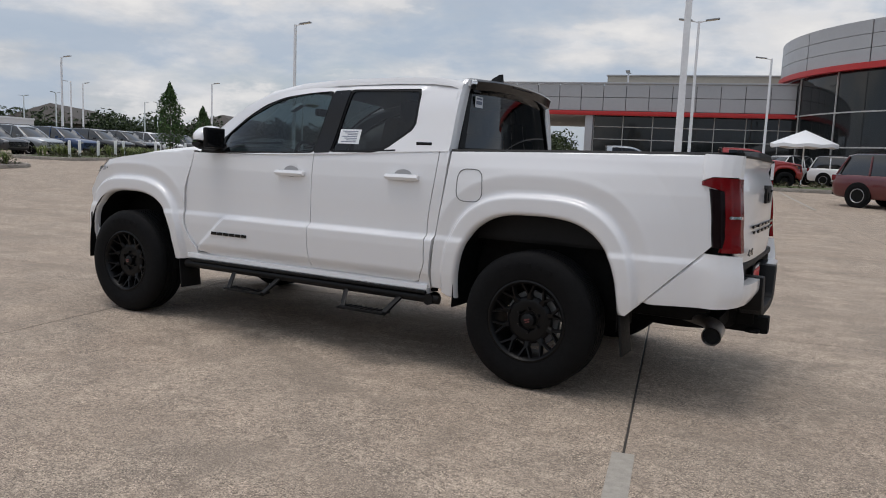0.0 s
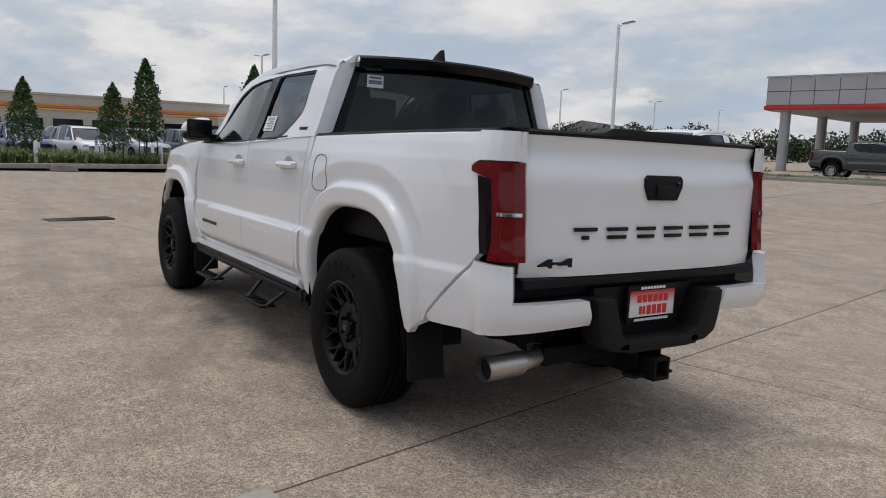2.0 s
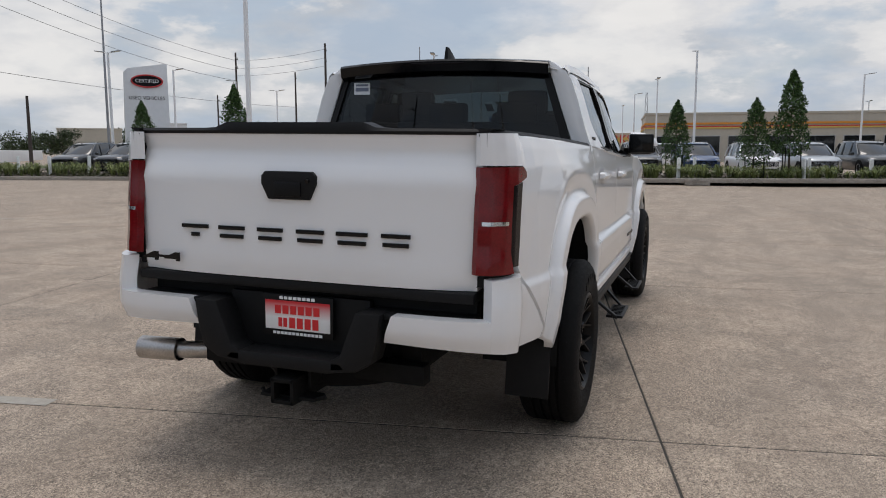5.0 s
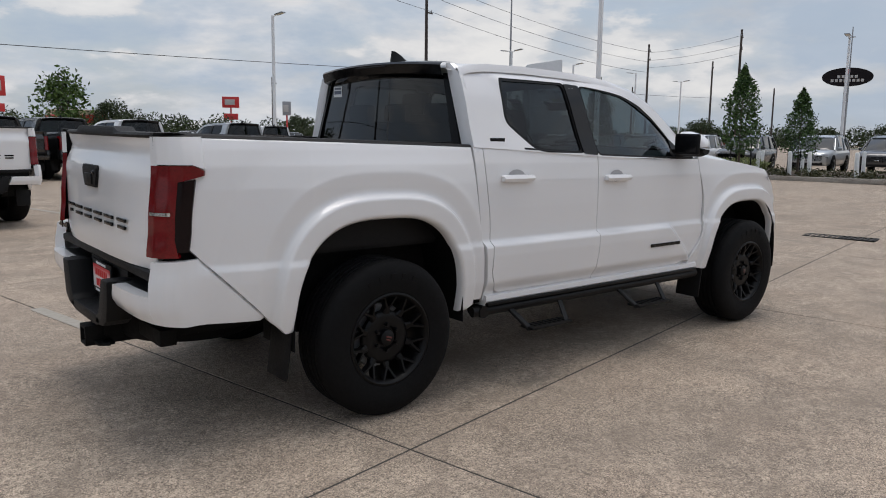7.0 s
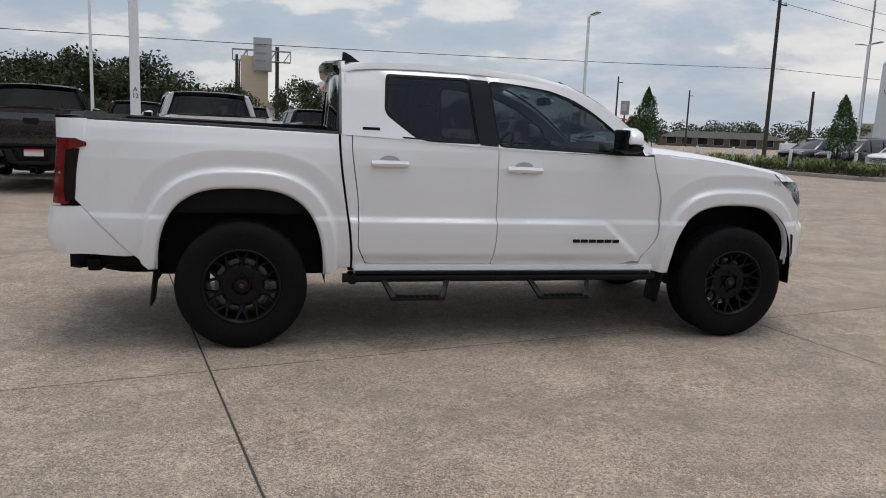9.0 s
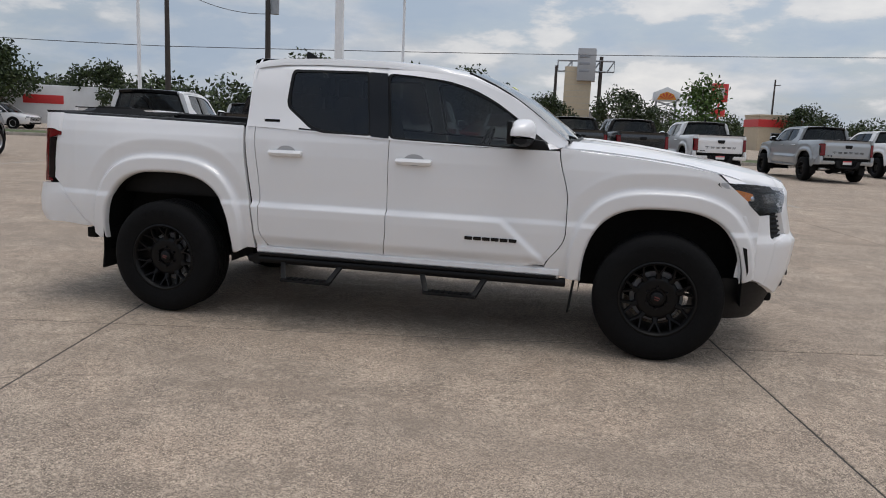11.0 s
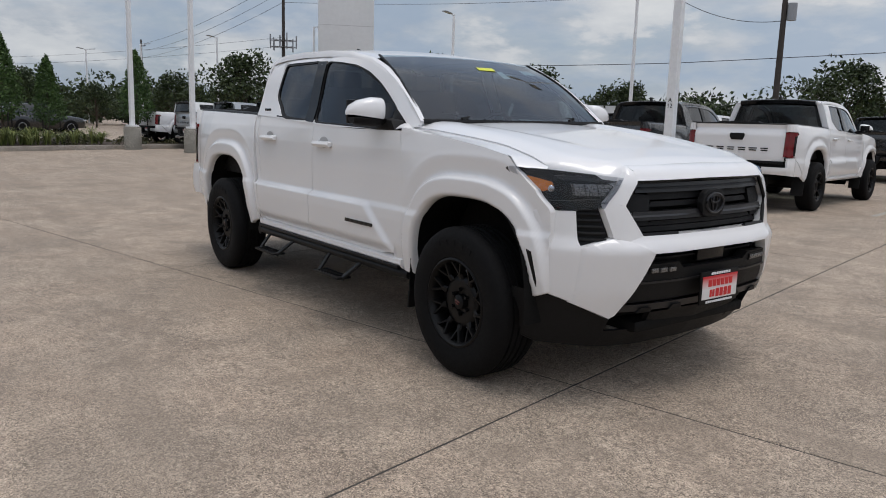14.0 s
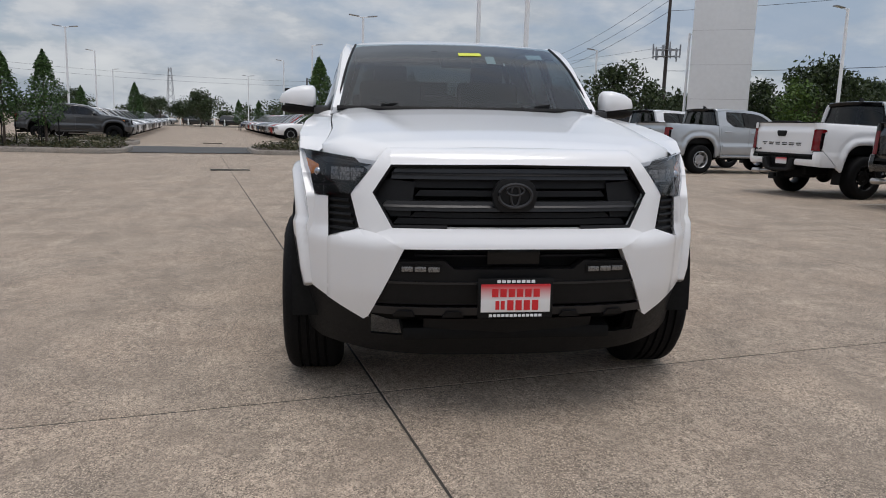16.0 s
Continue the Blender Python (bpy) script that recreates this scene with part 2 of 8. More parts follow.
M = dict(
    white=paint("white_paint", (0.82, 0.817, 0.82), 0.0, 0.34),
    black_paint=paint("black_paint", (0.007, 0.0072, 0.008), 0.0, 0.28),
    silver=paint("silver_paint", (0.42, 0.44, 0.46), 0.55, 0.36),
    grey=paint("grey_paint", (0.055, 0.057, 0.060), 0.4, 0.34),
    red=paint("red_paint", (0.33, 0.018, 0.016), 0.1, 0.3),
    maroon=paint("maroon_paint", (0.10, 0.012, 0.014), 0.1, 0.32),
    blue=paint("blue_paint", (0.02, 0.05, 0.13), 0.2, 0.32),
    plastic=plain("black_plastic", (0.0085, 0.0085, 0.009), 0.55, vary=0.2, scale=30, bump=0.15, spec=0.2),
    satin=plain("satin_black", (0.0055, 0.0055, 0.006), 0.45, vary=0.2, scale=20, spec=0.2),
    gloss_black=plain("gloss_black", (0.005, 0.005, 0.0055), 0.14, vary=0.1, scale=8, spec=0.3),
    darkgrey=plain("dark_grey_metal", (0.032, 0.032, 0.034), 0.36, 0.5, vary=0.15, scale=15),
    rubber=plain("tyre_rubber", (0.0050, 0.0050, 0.0054), 0.72, vary=0.25, scale=18, bump=0.25, spec=0.14),
    wheel=plain("black_wheel", (0.0040, 0.0040, 0.0044), 0.38, 0.0, vary=0.15, scale=25, spec=0.2),
    alloy=plain("alloy_wheel", (0.42, 0.42, 0.43), 0.32, 0.85, vary=0.1, scale=20),
    steel=plain("worn_steel", (0.48, 0.45, 0.42), 0.34, 0.9, vary=0.25, scale=14, bump=0.1),
    chassis=plain("chassis_black", (0.004, 0.004, 0.004), 0.7, vary=0.4, scale=9, bump=0.3, spec=0.2),
    seat=plain("seat_fabric", (0.012, 0.012, 0.013), 0.85, vary=0.2, scale=40, bump=0.2, spec=0.2),
    tint=glass("privacy_glass", (0.12, 0.127, 0.127)),
    clear=glass("green_windscreen", (0.37, 0.47, 0.48), 0.03),
    mid_tint=glass("side_glass", (0.26, 0.29, 0.29), 0.0),
    lens=glass("clear_lens", (0.70, 0.71, 0.73)),
    lamp_grey=plain("lamp_reflector", (0.20, 0.195, 0.19), 0.28, 0.6, vary=0.25, scale=40),
    smoked=glass("smoked_lens", (0.16, 0.17, 0.18)),
    tail_red=plain("red_lamp_lens", (0.145, 0.004, 0.006), 0.12, vary=0.4, scale=16, coat=0.3, spec=0.3),
    tail_dark=plain("dark_lamp_lens", (0.006, 0.002, 0.003), 0.15, vary=0.2, scale=16, spec=0.25),
    amber=plain("amber_lens", (0.75, 0.22, 0.02), 0.25, vary=0.15, scale=20, coat=0.6),
    chrome=plain("lamp_chrome", (0.72, 0.73, 0.75), 0.12, 1.0, vary=0.05),
    sticker=plain("white_paper", (0.78, 0.79, 0.80), 0.5, vary=0.04),
    ink=plain("printed_ink", (0.16, 0.18, 0.24), 0.6, vary=0.1),
    yellow_tag=plain("yellow_tag", (0.66, 0.70, 0.06), 0.5, vary=0.06),
    plate_red=plain("plate_red", (0.62, 0.02, 0.025), 0.35, vary=0.12, scale=12),
    pole_white=plain("pole_white", (0.80, 0.81, 0.82), 0.45, vary=0.08, scale=2.0),
    pole_grey=plain("pole_grey", (0.30, 0.31, 0.33), 0.5, 0.3, vary=0.1, scale=2.0),
    wood_pole=plain("tarred_wood", (0.055, 0.045, 0.040), 0.85, vary=0.3, scale=3.0, bump=0.3),
    block=concrete("footing_concrete", (0.30, 0.285, 0.25)),
    kerb=concrete("kerb_concrete", (0.30, 0.27, 0.235), False),
    slab=concrete("lot_concrete", (0.372, 0.302, 0.236)),
    joint=plain("joint_sealant", (0.045, 0.040, 0.034), 0.9, vary=0.3, scale=9),
    line_white=plain("worn_line_paint", (0.34, 0.312, 0.268), 0.8, vary=0.25, scale=25),
    iron=plain("cast_iron", (0.030, 0.028, 0.026), 0.7, 0.4, vary=0.3, scale=20, bump=0.3),
    bollard=plain("bollard_white", (0.74, 0.74, 0.72), 0.6, vary=0.12, scale=10),
    soil=plain("mulch", (0.060, 0.042, 0.030), 0.95, vary=0.5, scale=14, bump=0.8),
    turf=plain("turf", (0.075, 0.095, 0.035), 0.95, vary=0.4, scale=12, bump=0.8),
    asphalt=plain("asphalt", (0.075, 0.074, 0.072), 0.9, vary=0.25, scale=9, bump=0.4),
    bark=plain("bark", (0.085, 0.065, 0.050), 0.9, vary=0.3, scale=20, bump=0.6),
    leaf_holly=leaves("holly_leaves", (0.014, 0.036, 0.010), (0.072, 0.135, 0.034)),
    leaf_oak=leaves("oak_leaves", (0.012, 0.022, 0.008), (0.052, 0.075, 0.024)),
    leaf_light=leaves("young_leaves", (0.030, 0.060, 0.012), (0.10, 0.16, 0.035)),
    leaf_maple=leaves("maple_leaves", (0.022, 0.050, 0.012), (0.085, 0.150, 0.040)),
    leaf_grass=leaves("strap_leaves", (0.055, 0.085, 0.022), (0.25, 0.28, 0.09)),
    leaf_shrub=leaves("shrub_leaves", (0.018, 0.030, 0.010), (0.095, 0.085, 0.035)),
    panel=plain("grey_cladding", (0.40, 0.40, 0.41), 0.4, 0.2, vary=0.05, scale=0.6),
    panel_line=plain("cladding_joint", (0.16, 0.16, 0.165), 0.6, vary=0.1),
    red_band=plain("red_fascia", (0.48, 0.022, 0.022), 0.4, vary=0.08),
    beige=plain("beige_wall", (0.46, 0.42, 0.35), 0.8, vary=0.08, scale=0.5),
    tan=plain("tan_wall", (0.52, 0.43, 0.31), 0.8, vary=0.08, scale=0.5),
    white_wall=plain("white_wall", (0.70, 0.71, 0.72), 0.6, vary=0.06, scale=0.4),
    dark_wall=plain("brown_wall", (0.15, 0.115, 0.09), 0.8, vary=0.15, scale=0.4),
    roof_brown=plain("shingle_roof", (0.080, 0.070, 0.062), 0.9, vary=0.2, scale=0.5),
    shop_glass=plain("dark_shop_glass", (0.010, 0.012, 0.013), 0.06, vary=0.1, scale=0.5),
    soffit=plain("soffit", (0.45, 0.44, 0.43), 0.7, vary=0.06),
    cable=plain("cable", (0.02, 0.02, 0.021), 0.6),
    orange=plain("orange_stripe", (0.65, 0.26, 0.03), 0.5, vary=0.08),
    sign_black=plain("sign_black", (0.012, 0.010, 0.012), 0.75, spec=0.15),
    sign_blue=plain("sign_blue", (0.03, 0.14, 0.42), 0.4),
    sign_red=plain("sign_red", (0.55, 0.03, 0.03), 0.4),
    sign_yellow=plain("sign_yellow", (0.62, 0.42, 0.10), 0.5),
    lamp_glow=plain("lamp_diffuser", (0.75, 0.74, 0.66), 0.4),
)

fade = Nodes("plate_fade")
fade_sep = fade.t.nodes.new("ShaderNodeSeparateXYZ")
fade.t.links.new(fade.co, fade_sep.inputs[0])
fade_z = fade.math("MULTIPLY", fade.math("ADD", fade_sep.outputs[2], 0.056), 8.7)
fade.set(Base_Color=fade.ramp(fade_z, (0.42, (0.78, 0.77, 0.76)), (0.95, (0.55, 0.02, 0.025))), Roughness=0.4)
M["plate_fade"] = fade.mat

# ---- mesh tools ----


def link(name, bm, mat, parent=None, label="", smooth=40.0, m=None):
    me = bpy.data.meshes.new(name)
    bmesh.ops.recalc_face_normals(bm, faces=bm.faces)
    bm.to_mesh(me)
    bm.free()
    mats = mat if isinstance(mat, (list, tuple)) else [mat]
    for a in mats:
        me.materials.append(a)
    if smooth:
        me.shade_smooth()
        me.set_sharp_from_angle(angle=radians(smooth))
    ob = new(name, me)
    if parent is not None:
        ob.parent = parent
    if m is not None:
        ob.matrix_basis = m
    if label:
        ob["label"] = label
    return ob


def part(name, bm, mat, parent, label="", smooth=40.0):
    return link(name, bm, mat, parent, label, smooth)


def empty(name, m, label, category, group="", kind=""):
    ob = new(name)
    ob.empty_display_size = 0.2
    ob.matrix_basis = m
    return tagged(ob, label, category, group, kind)


def box(bm, c, s, bevel=0.0, m=None, seg=2):
    """A box by centre and size, with rounded edges."""
    r = bmesh.ops.create_cube(bm, size=1.0)["verts"]
    for v in r:
        v.co = Vector((c[0] + v.co.x * s[0], c[1] + v.co.y * s[1], c[2] + v.co.z * s[2]))
    if bevel:
        es = {e for v in r for e in v.link_edges}
        g = bmesh.ops.bevel(bm, geom=list(es), offset=min(bevel, 0.49 * min(s)), segments=seg, affect="EDGES", profile=0.6)
        r = list({v for f in g["faces"] for v in f.verts} | {v for v in r if v.is_valid})
    if m is not None:
        for v in r:
            v.co = m @ v.co
    return bm


def tube(bm, a, b, r0, r1=None, seg=16, caps=True):
    """A round bar from a to b."""
    a, b = Vector(a), Vector(b)
    r1 = r0 if r1 is None else r1
    d = b - a
    q = d.to_track_quat("Z", "Y").to_matrix().to_4x4()
    bmesh.ops.create_cone(bm, cap_ends=caps, segments=seg, radius1=r0, radius2=r1, depth=d.length,
                          matrix=Matrix.Translation((a + b) / 2) @ q)
    return bm


def pipe(bm, pts, r, seg=10):
    """A bent round bar along points."""
    pts = [Vector(p) for p in pts]
    rings = []
    up = Vector((0, 0, 1))
    for k, p in enumerate(pts):
        d = (pts[min(k + 1, len(pts) - 1)] - pts[max(k - 1, 0)]).normalized()
        s = d.cross(up)
        s = s.normalized() if s.length > 1e-3 else Vector((1, 0, 0))
        u = s.cross(d).normalized()
        rr = r[k] if isinstance(r, (list, tuple)) else r
        rings.append([bm.verts.new(p + (s * math.cos(a) + u * math.sin(a)) * rr) for a in [2 * math.pi * j / seg for j in range(seg)]])
    for a, b in zip(rings, rings[1:]):
        for j in range(seg):
            bm.faces.new((a[j], a[(j + 1) % seg], b[(j + 1) % seg], b[j]))
    bm.faces.new(rings[0])
    bm.faces.new(rings[-1][::-1])
    return bm


def lathe(bm, prof, seg=48, c=(0, 0, 0), close=False):
    """Turn a profile of (radius, y) about the y axis through c."""
    rings = []
    for r, y in prof:
        rings.append([bm.verts.new((c[0] + r * math.cos(a), c[1] + y, c[2] + r * math.sin(a)))
                      for a in [2 * math.pi * j / seg for j in range(seg)]])
    pairs = list(zip(rings, rings[1:])) + ([(rings[-1], rings[0])] if close else [])
    for a, b in pairs:
        for j in range(seg):
            bm.faces.new((a[j], a[(j + 1) % seg], b[(j + 1) % seg], b[j]))
    if not close:
        for ring in (rings[0], rings[-1]):
            if prof[0 if ring is rings[0] else -1][0] > 1e-4:
                bm.faces.new(ring)
    return bm


def prism(bm, pts, lift, bevel=0.0):
    """Fill the closed outline pts (3D) and thicken it by the vector lift."""
    vs = [bm.verts.new(p) for p in pts]
    f = bm.faces.new(vs)
    g = bmesh.ops.extrude_face_region(bm, geom=[f])
    nv = [v for v in g["geom"] if isinstance(v, bmesh.types.BMVert)]
    bmesh.ops.translate(bm, verts=nv, vec=Vector(lift))
    if bevel:
        es = {e for v in vs + nv for e in v.link_edges}
        bmesh.ops.bevel(bm, geom=list(es), offset=bevel, segments=2, affect="EDGES", profile=0.6)
    return bm


def loft(bm, rings, closed=True, caps=True):
    vs = [[bm.verts.new(p) for p in r] for r in rings]
    n = len(vs[0])
    for a, b in zip(vs, vs[1:]):
        for j in range(n if closed else n - 1):
            bm.faces.new((a[j], a[(j + 1) % n], b[(j + 1) % n], b[j]))
    if caps and closed:
        bm.faces.new(vs[0])
        bm.faces.new(vs[-1][::-1])
    return bm


def curve1(pts):
    """Piecewise-linear look-up through (x, y) points, softened."""
    xs, ys = [p[0] for p in pts], [p[1] for p in pts]
    return lambda x: float(np.interp(x, xs, ys))


def smooth01(a, b, x):
    t = min(1.0, max(0.0, (x - a) / (b - a)))
    return t * t * (3 - 2 * t)


def mirror_y(bm):
    for v in bm.verts:
        v.co.y = -v.co.y
    return bm


def convex_pieces(poly):
    """Cut an outline at its inward corners until every piece is convex."""
    n = len(poly)
    area = sum(poly[k - 1][0] * poly[k][1] - poly[k][0] * poly[k - 1][1] for k in range(n))
    if area < 0:
        poly = poly[::-1]
    for i in range(n):
        a, b, c = poly[i - 1], poly[i], poly[(i + 1) % n]
        if (b[0] - a[0]) * (c[1] - b[1]) - (b[1] - a[1]) * (c[0] - b[0]) < -1e-7:
            best = None
            for j in range(n):
                if j in (i, (i - 1) % n, (i + 1) % n):
                    continue
                p = poly[j]
                left = (b[0] - a[0]) * (p[1] - b[1]) - (b[1] - a[1]) * (p[0] - b[0])
                right = (c[0] - b[0]) * (p[1] - b[1]) - (c[1] - b[1]) * (p[0] - b[0])
                if left > -1e-9 and right > -1e-9:
                    d = math.hypot(p[0] - b[0], p[1] - b[1])
                    if best is None or d < best[0]:
                        best = (d, j)
            if best is None:
                return [poly]
            j = best[1]
            lo, hi = min(i, j), max(i, j)
            return convex_pieces(poly[lo:hi + 1]) + convex_pieces(poly[hi:] + poly[:lo + 1])
    return [poly]


def patch(surf, outline, step=0.03, thick=0.02, inward=(-1, 0, 0), m2=None):
    """A panel on a curved surface, of any outline in the surface's (a, b)."""
    bm = None
    for piece in convex_pieces(list(outline)):
        one = patch_convex(surf, piece, step, thick, inward)
        if bm is None:
            bm = one
        else:
            me = bpy.data.meshes.new("piece")
            one.to_mesh(me)
            one.free()
            bm.from_mesh(me)
            bpy.data.meshes.remove(me)
    return bm


def patch_convex(surf, outline, step=0.03, thick=0.02, inward=(-1, 0, 0)):
    """A panel on a curved surface: surf maps (a, b) to a point; outline is a convex polygon in (a, b).
    A fine grid is trimmed by the outline's edges, laid on the surface and given a hem of depth thick."""
    a0, a1 = min(p[0] for p in outline), max(p[0] for p in outline)
    b0, b1 = min(p[1] for p in outline), max(p[1] for p in outline)
    na, nb = max(2, int((a1 - a0) / step) + 1), max(2, int((b1 - b0) / step) + 1)
    bm = bmesh.new()
    g = [[bm.verts.new((a0 + (a1 - a0) * i / na, b0 + (b1 - b0) * j / nb, 0)) for j in range(nb + 1)] for i in range(na + 1)]
    for i in range(na):
        for j in range(nb):
            bm.faces.new((g[i][j], g[i + 1][j], g[i + 1][j + 1], g[i][j + 1]))
    cx, cy = sum(p[0] for p in outline) / len(outline), sum(p[1] for p in outline) / len(outline)
    for k, p in enumerate(outline):
        q = outline[(k + 1) % len(outline)]
        nrm = Vector((q[1] - p[1], -(q[0] - p[0]), 0)).normalized()
        if nrm.dot(Vector((cx - p[0], cy - p[1], 0))) > 0:
            nrm = -nrm
        bmesh.ops.bisect_plane(bm, geom=bm.verts[:] + bm.edges[:] + bm.faces[:], plane_co=(p[0], p[1], 0),
                               plane_no=nrm, clear_outer=True, dist=1e-5)
    bmesh.ops.remove_doubles(bm, verts=bm.verts, dist=0.0008)
    if thick:
        edges = [e for e in bm.edges if e.is_boundary]
        ex = bmesh.ops.extrude_edge_only(bm, edges=edges)
        low = {v for v in ex["geom"] if isinstance(v, bmesh.types.BMVert)}
    else:
        low = set()
    for v in bm.verts:
        p = Vector(surf(v.co.x, v.co.y))
        v.co = p + Vector(inward) * thick if v in low else p
    return bm


def bar_text(name, text, size, mat, m, parent=None, label="", depth=0.002):
    """Raised letters in the built-in font."""
    cu = bpy.data.curves.new(name, "FONT")
    cu.body, cu.size, cu.align_x, cu.align_y, cu.extrude = text, size, "CENTER", "CENTER", depth
    tmp = bpy.data.objects.new(name, cu)
    scene.collection.objects.link(tmp)
    me = bpy.data.meshes.new_from_object(tmp.evaluated_get(bpy.context.evaluated_depsgraph_get()))
    bpy.data.objects.remove(tmp)
    me.materials.append(mat)
    ob = new(name, me)
    ob.parent = parent
    ob.matrix_basis = m
    if label:
        ob["label"] = label
    return ob


# ---- the lot's own axes: its joints lie 11.6 degrees off the pickup ----
LOT = radians(11.6)
LC, LS = math.cos(LOT), math.sin(LOT)
LOT_DEG = 11.6


def lot_uv(x, y):
    dx, dy = x + 0.17, y + 1.34
    return dx * LC + dy * LS, -dx * LS + dy * LC


def lot_xy(u, v):
    return -0.17 + u * LC - v * LS, -1.34 + u * LS + v * LC


def ground_z(x, y):
    """The lot falls a little across the pickup and climbs towards the showroom."""
    u, v = lot_uv(x, y)
    t = max(-1.0, min(1.0, y / 7.0))
    return 0.016 * 7.0 * (t - t ** 3 / 4.5) + 0.5 * smooth01(8, 34, -v)


EAST = radians(-1.0)


def swung(x, y):
    """The far rows east and south of the lot stand a touch clockwise of its grid."""
    dx, dy = x + 2.5, y - 0.5
    if math.hypot(dx, dy) < 26 or not -100 < math.degrees(math.atan2(dy, dx)) < 22:
        return x, y
    return -2.5 + dx * math.cos(EAST) - dy * math.sin(EAST), 0.5 + dx * math.sin(EAST) + dy * math.cos(EAST)


def on_lot(u, v, turn=0.0, lift=0.0):
    x, y = swung(*lot_xy(u, v))
    return pose(x, y, ground_z(x, y) + lift, 0, 0, LOT_DEG + turn)

# ---- ground: one sheet to the horizon, concrete slabs, joints ----
SLAB_U = [-20.5, -16.4, -12.3, -8.2, -4.13, 0.0, 4.07, 7.9, 12.2, 16.3, 20.4, 24.4]
SLAB_V = [-15.0, -10.0, -5.0, 0.0, 4.93, 9.95, 14.9]


def ground_sheet():
    axis = sorted({round(a, 2) for a in [s * 7 * 1.42 ** k for k in range(17) for s in (-1, 1)] + list(range(-40, 41, 4))})
    bm = bmesh.new()
    g = []
    for x in axis:
        row = []
        for y in axis:
            u, v = lot_uv(x, y)
            inside = SLAB_U[0] - 1 < u < SLAB_U[-1] + 1 and SLAB_V[0] - 1 < v < SLAB_V[-1] + 1
            row.append(bm.verts.new((x, y, ground_z(x, y) - (0.03 if inside else 0.012))))
        g.append(row)
    for i in range(len(axis) - 1):
        for j in range(len(axis) - 1):
            bm.faces.new((g[i][j], g[i + 1][j], g[i + 1][j + 1], g[i][j + 1]))
    ob = link("ground", bm, M["slab"])
    return tagged(ob, "weathered tan concrete parking lot, stained and jointed", "ground", kind="structure")


GROUND = ground_sheet()


def flat_strip(name, pts, mat, label, category, lift=0.004, kind="structure", thick=0.0, parent=None):
    """A thin sheet on the ground with the outline pts in lot axes."""
    bm = bmesh.new()
    top = []
    for u, v in pts:
        x, y = lot_xy(u, v)
        top.append(bm.verts.new((x, y, ground_z(x, y) + lift)))
    f = bm.faces.new(top)
    if name == "access_lane":
        # follows the fall of the lot across its length
        bm.clear()
        n = 16
        side = []
        for k in range(n + 1):
            v = pts[0][1] + (pts[2][1] - pts[0][1]) * k / n
            side.append([(*lot_xy(u, v), ground_z(*lot_xy(u, v)) + lift) for u in (pts[0][0], pts[1][0])])
        loft(bm, side, False, False)
    if thick:
        r = bmesh.ops.extrude_face_region(bm, geom=[f])
        bmesh.ops.translate(bm, verts=[v for v in r["geom"] if isinstance(v, bmesh.types.BMVert)], vec=(0, 0, -thick))
    ob = link(name, bm, mat, parent, smooth=0)
    return ob if parent is not None else tagged(ob, label, category, kind=kind)


def rounded(u0, u1, v0, v1, r, n=6):
    pts = []
    for cu, cv, a0 in ((u1 - r, v1 - r, 0), (u0 + r, v1 - r, 90), (u0 + r, v0 + r, 180), (u1 - r, v0 + r, 270)):
        for k in range(n + 1):
            a = radians(a0 + 90 * k / n)
            pts.append((cu + r * math.cos(a), cv + r * math.sin(a)))
    return pts


def inset(pts, d):
    cu, cv = sum(p[0] for p in pts) / len(pts), sum(p[1] for p in pts) / len(pts)
    out = []
    n = len(pts)
    for k in range(n):
        a, b = Vector(pts[k - 1]), Vector(pts[(k + 1) % n])
        t = (b - a).normalized()
        nn = Vector((t.y, -t.x))
        if nn.dot(Vector((cu, cv)) - Vector(pts[k])) < 0:
            nn = -nn
        p = Vector(pts[k]) + nn * d
        out.append((p.x, p.y))
    return out


def island(name, u0, u1, v0, v1, r, bed, label):
    """A raised planting bed: a kerb ring with a rounded top, and the bed inside it."""
    pts = rounded(u0, u1, v0, v1, r)
    prof = [(0.0, -0.02), (0.0, 0.11), (0.02, 0.145), (0.05, 0.15), (0.15, 0.15), (0.17, 0.12)]
    bm = bmesh.new()
    rings = []
    for d, z in prof:
        ring = []
        for u, v in (inset(pts, d) if d else pts):
            x, y = lot_xy(u, v)
            ring.append((x, y, ground_z(x, y) + z))
        rings.append(ring)
    loft(bm, rings, True, False)
    top = empty(name, pose(0, 0, 0), label, "planting bed", kind="structure")
    part("kerb", bm, M["kerb"], top)
    bm = bmesh.new()
    ring = inset(pts, 0.15)
    cu, cv = (u0 + u1) / 2, (v0 + v1) / 2
    rows = []
    for k, s in enumerate((1.0, 0.9, 0.7, 0.4, 0.1)):
        row = []
        for u, v in ring:
            uu, vv = cu + (u - cu) * s, cv + (v - cv) * s
            x, y = lot_xy(uu, vv)
            row.append((x, y, ground_z(x, y) + 0.115 + 0.06 * (1 - s) + 0.02 * noise.noise((x * 1.3, y * 1.3, 0))))
        rows.append(row)
    loft(bm, rows, True, False)
    bm.faces.new([v for v in bm.verts][-len(ring):])
    part("bed", bm, bed, top)
    return top

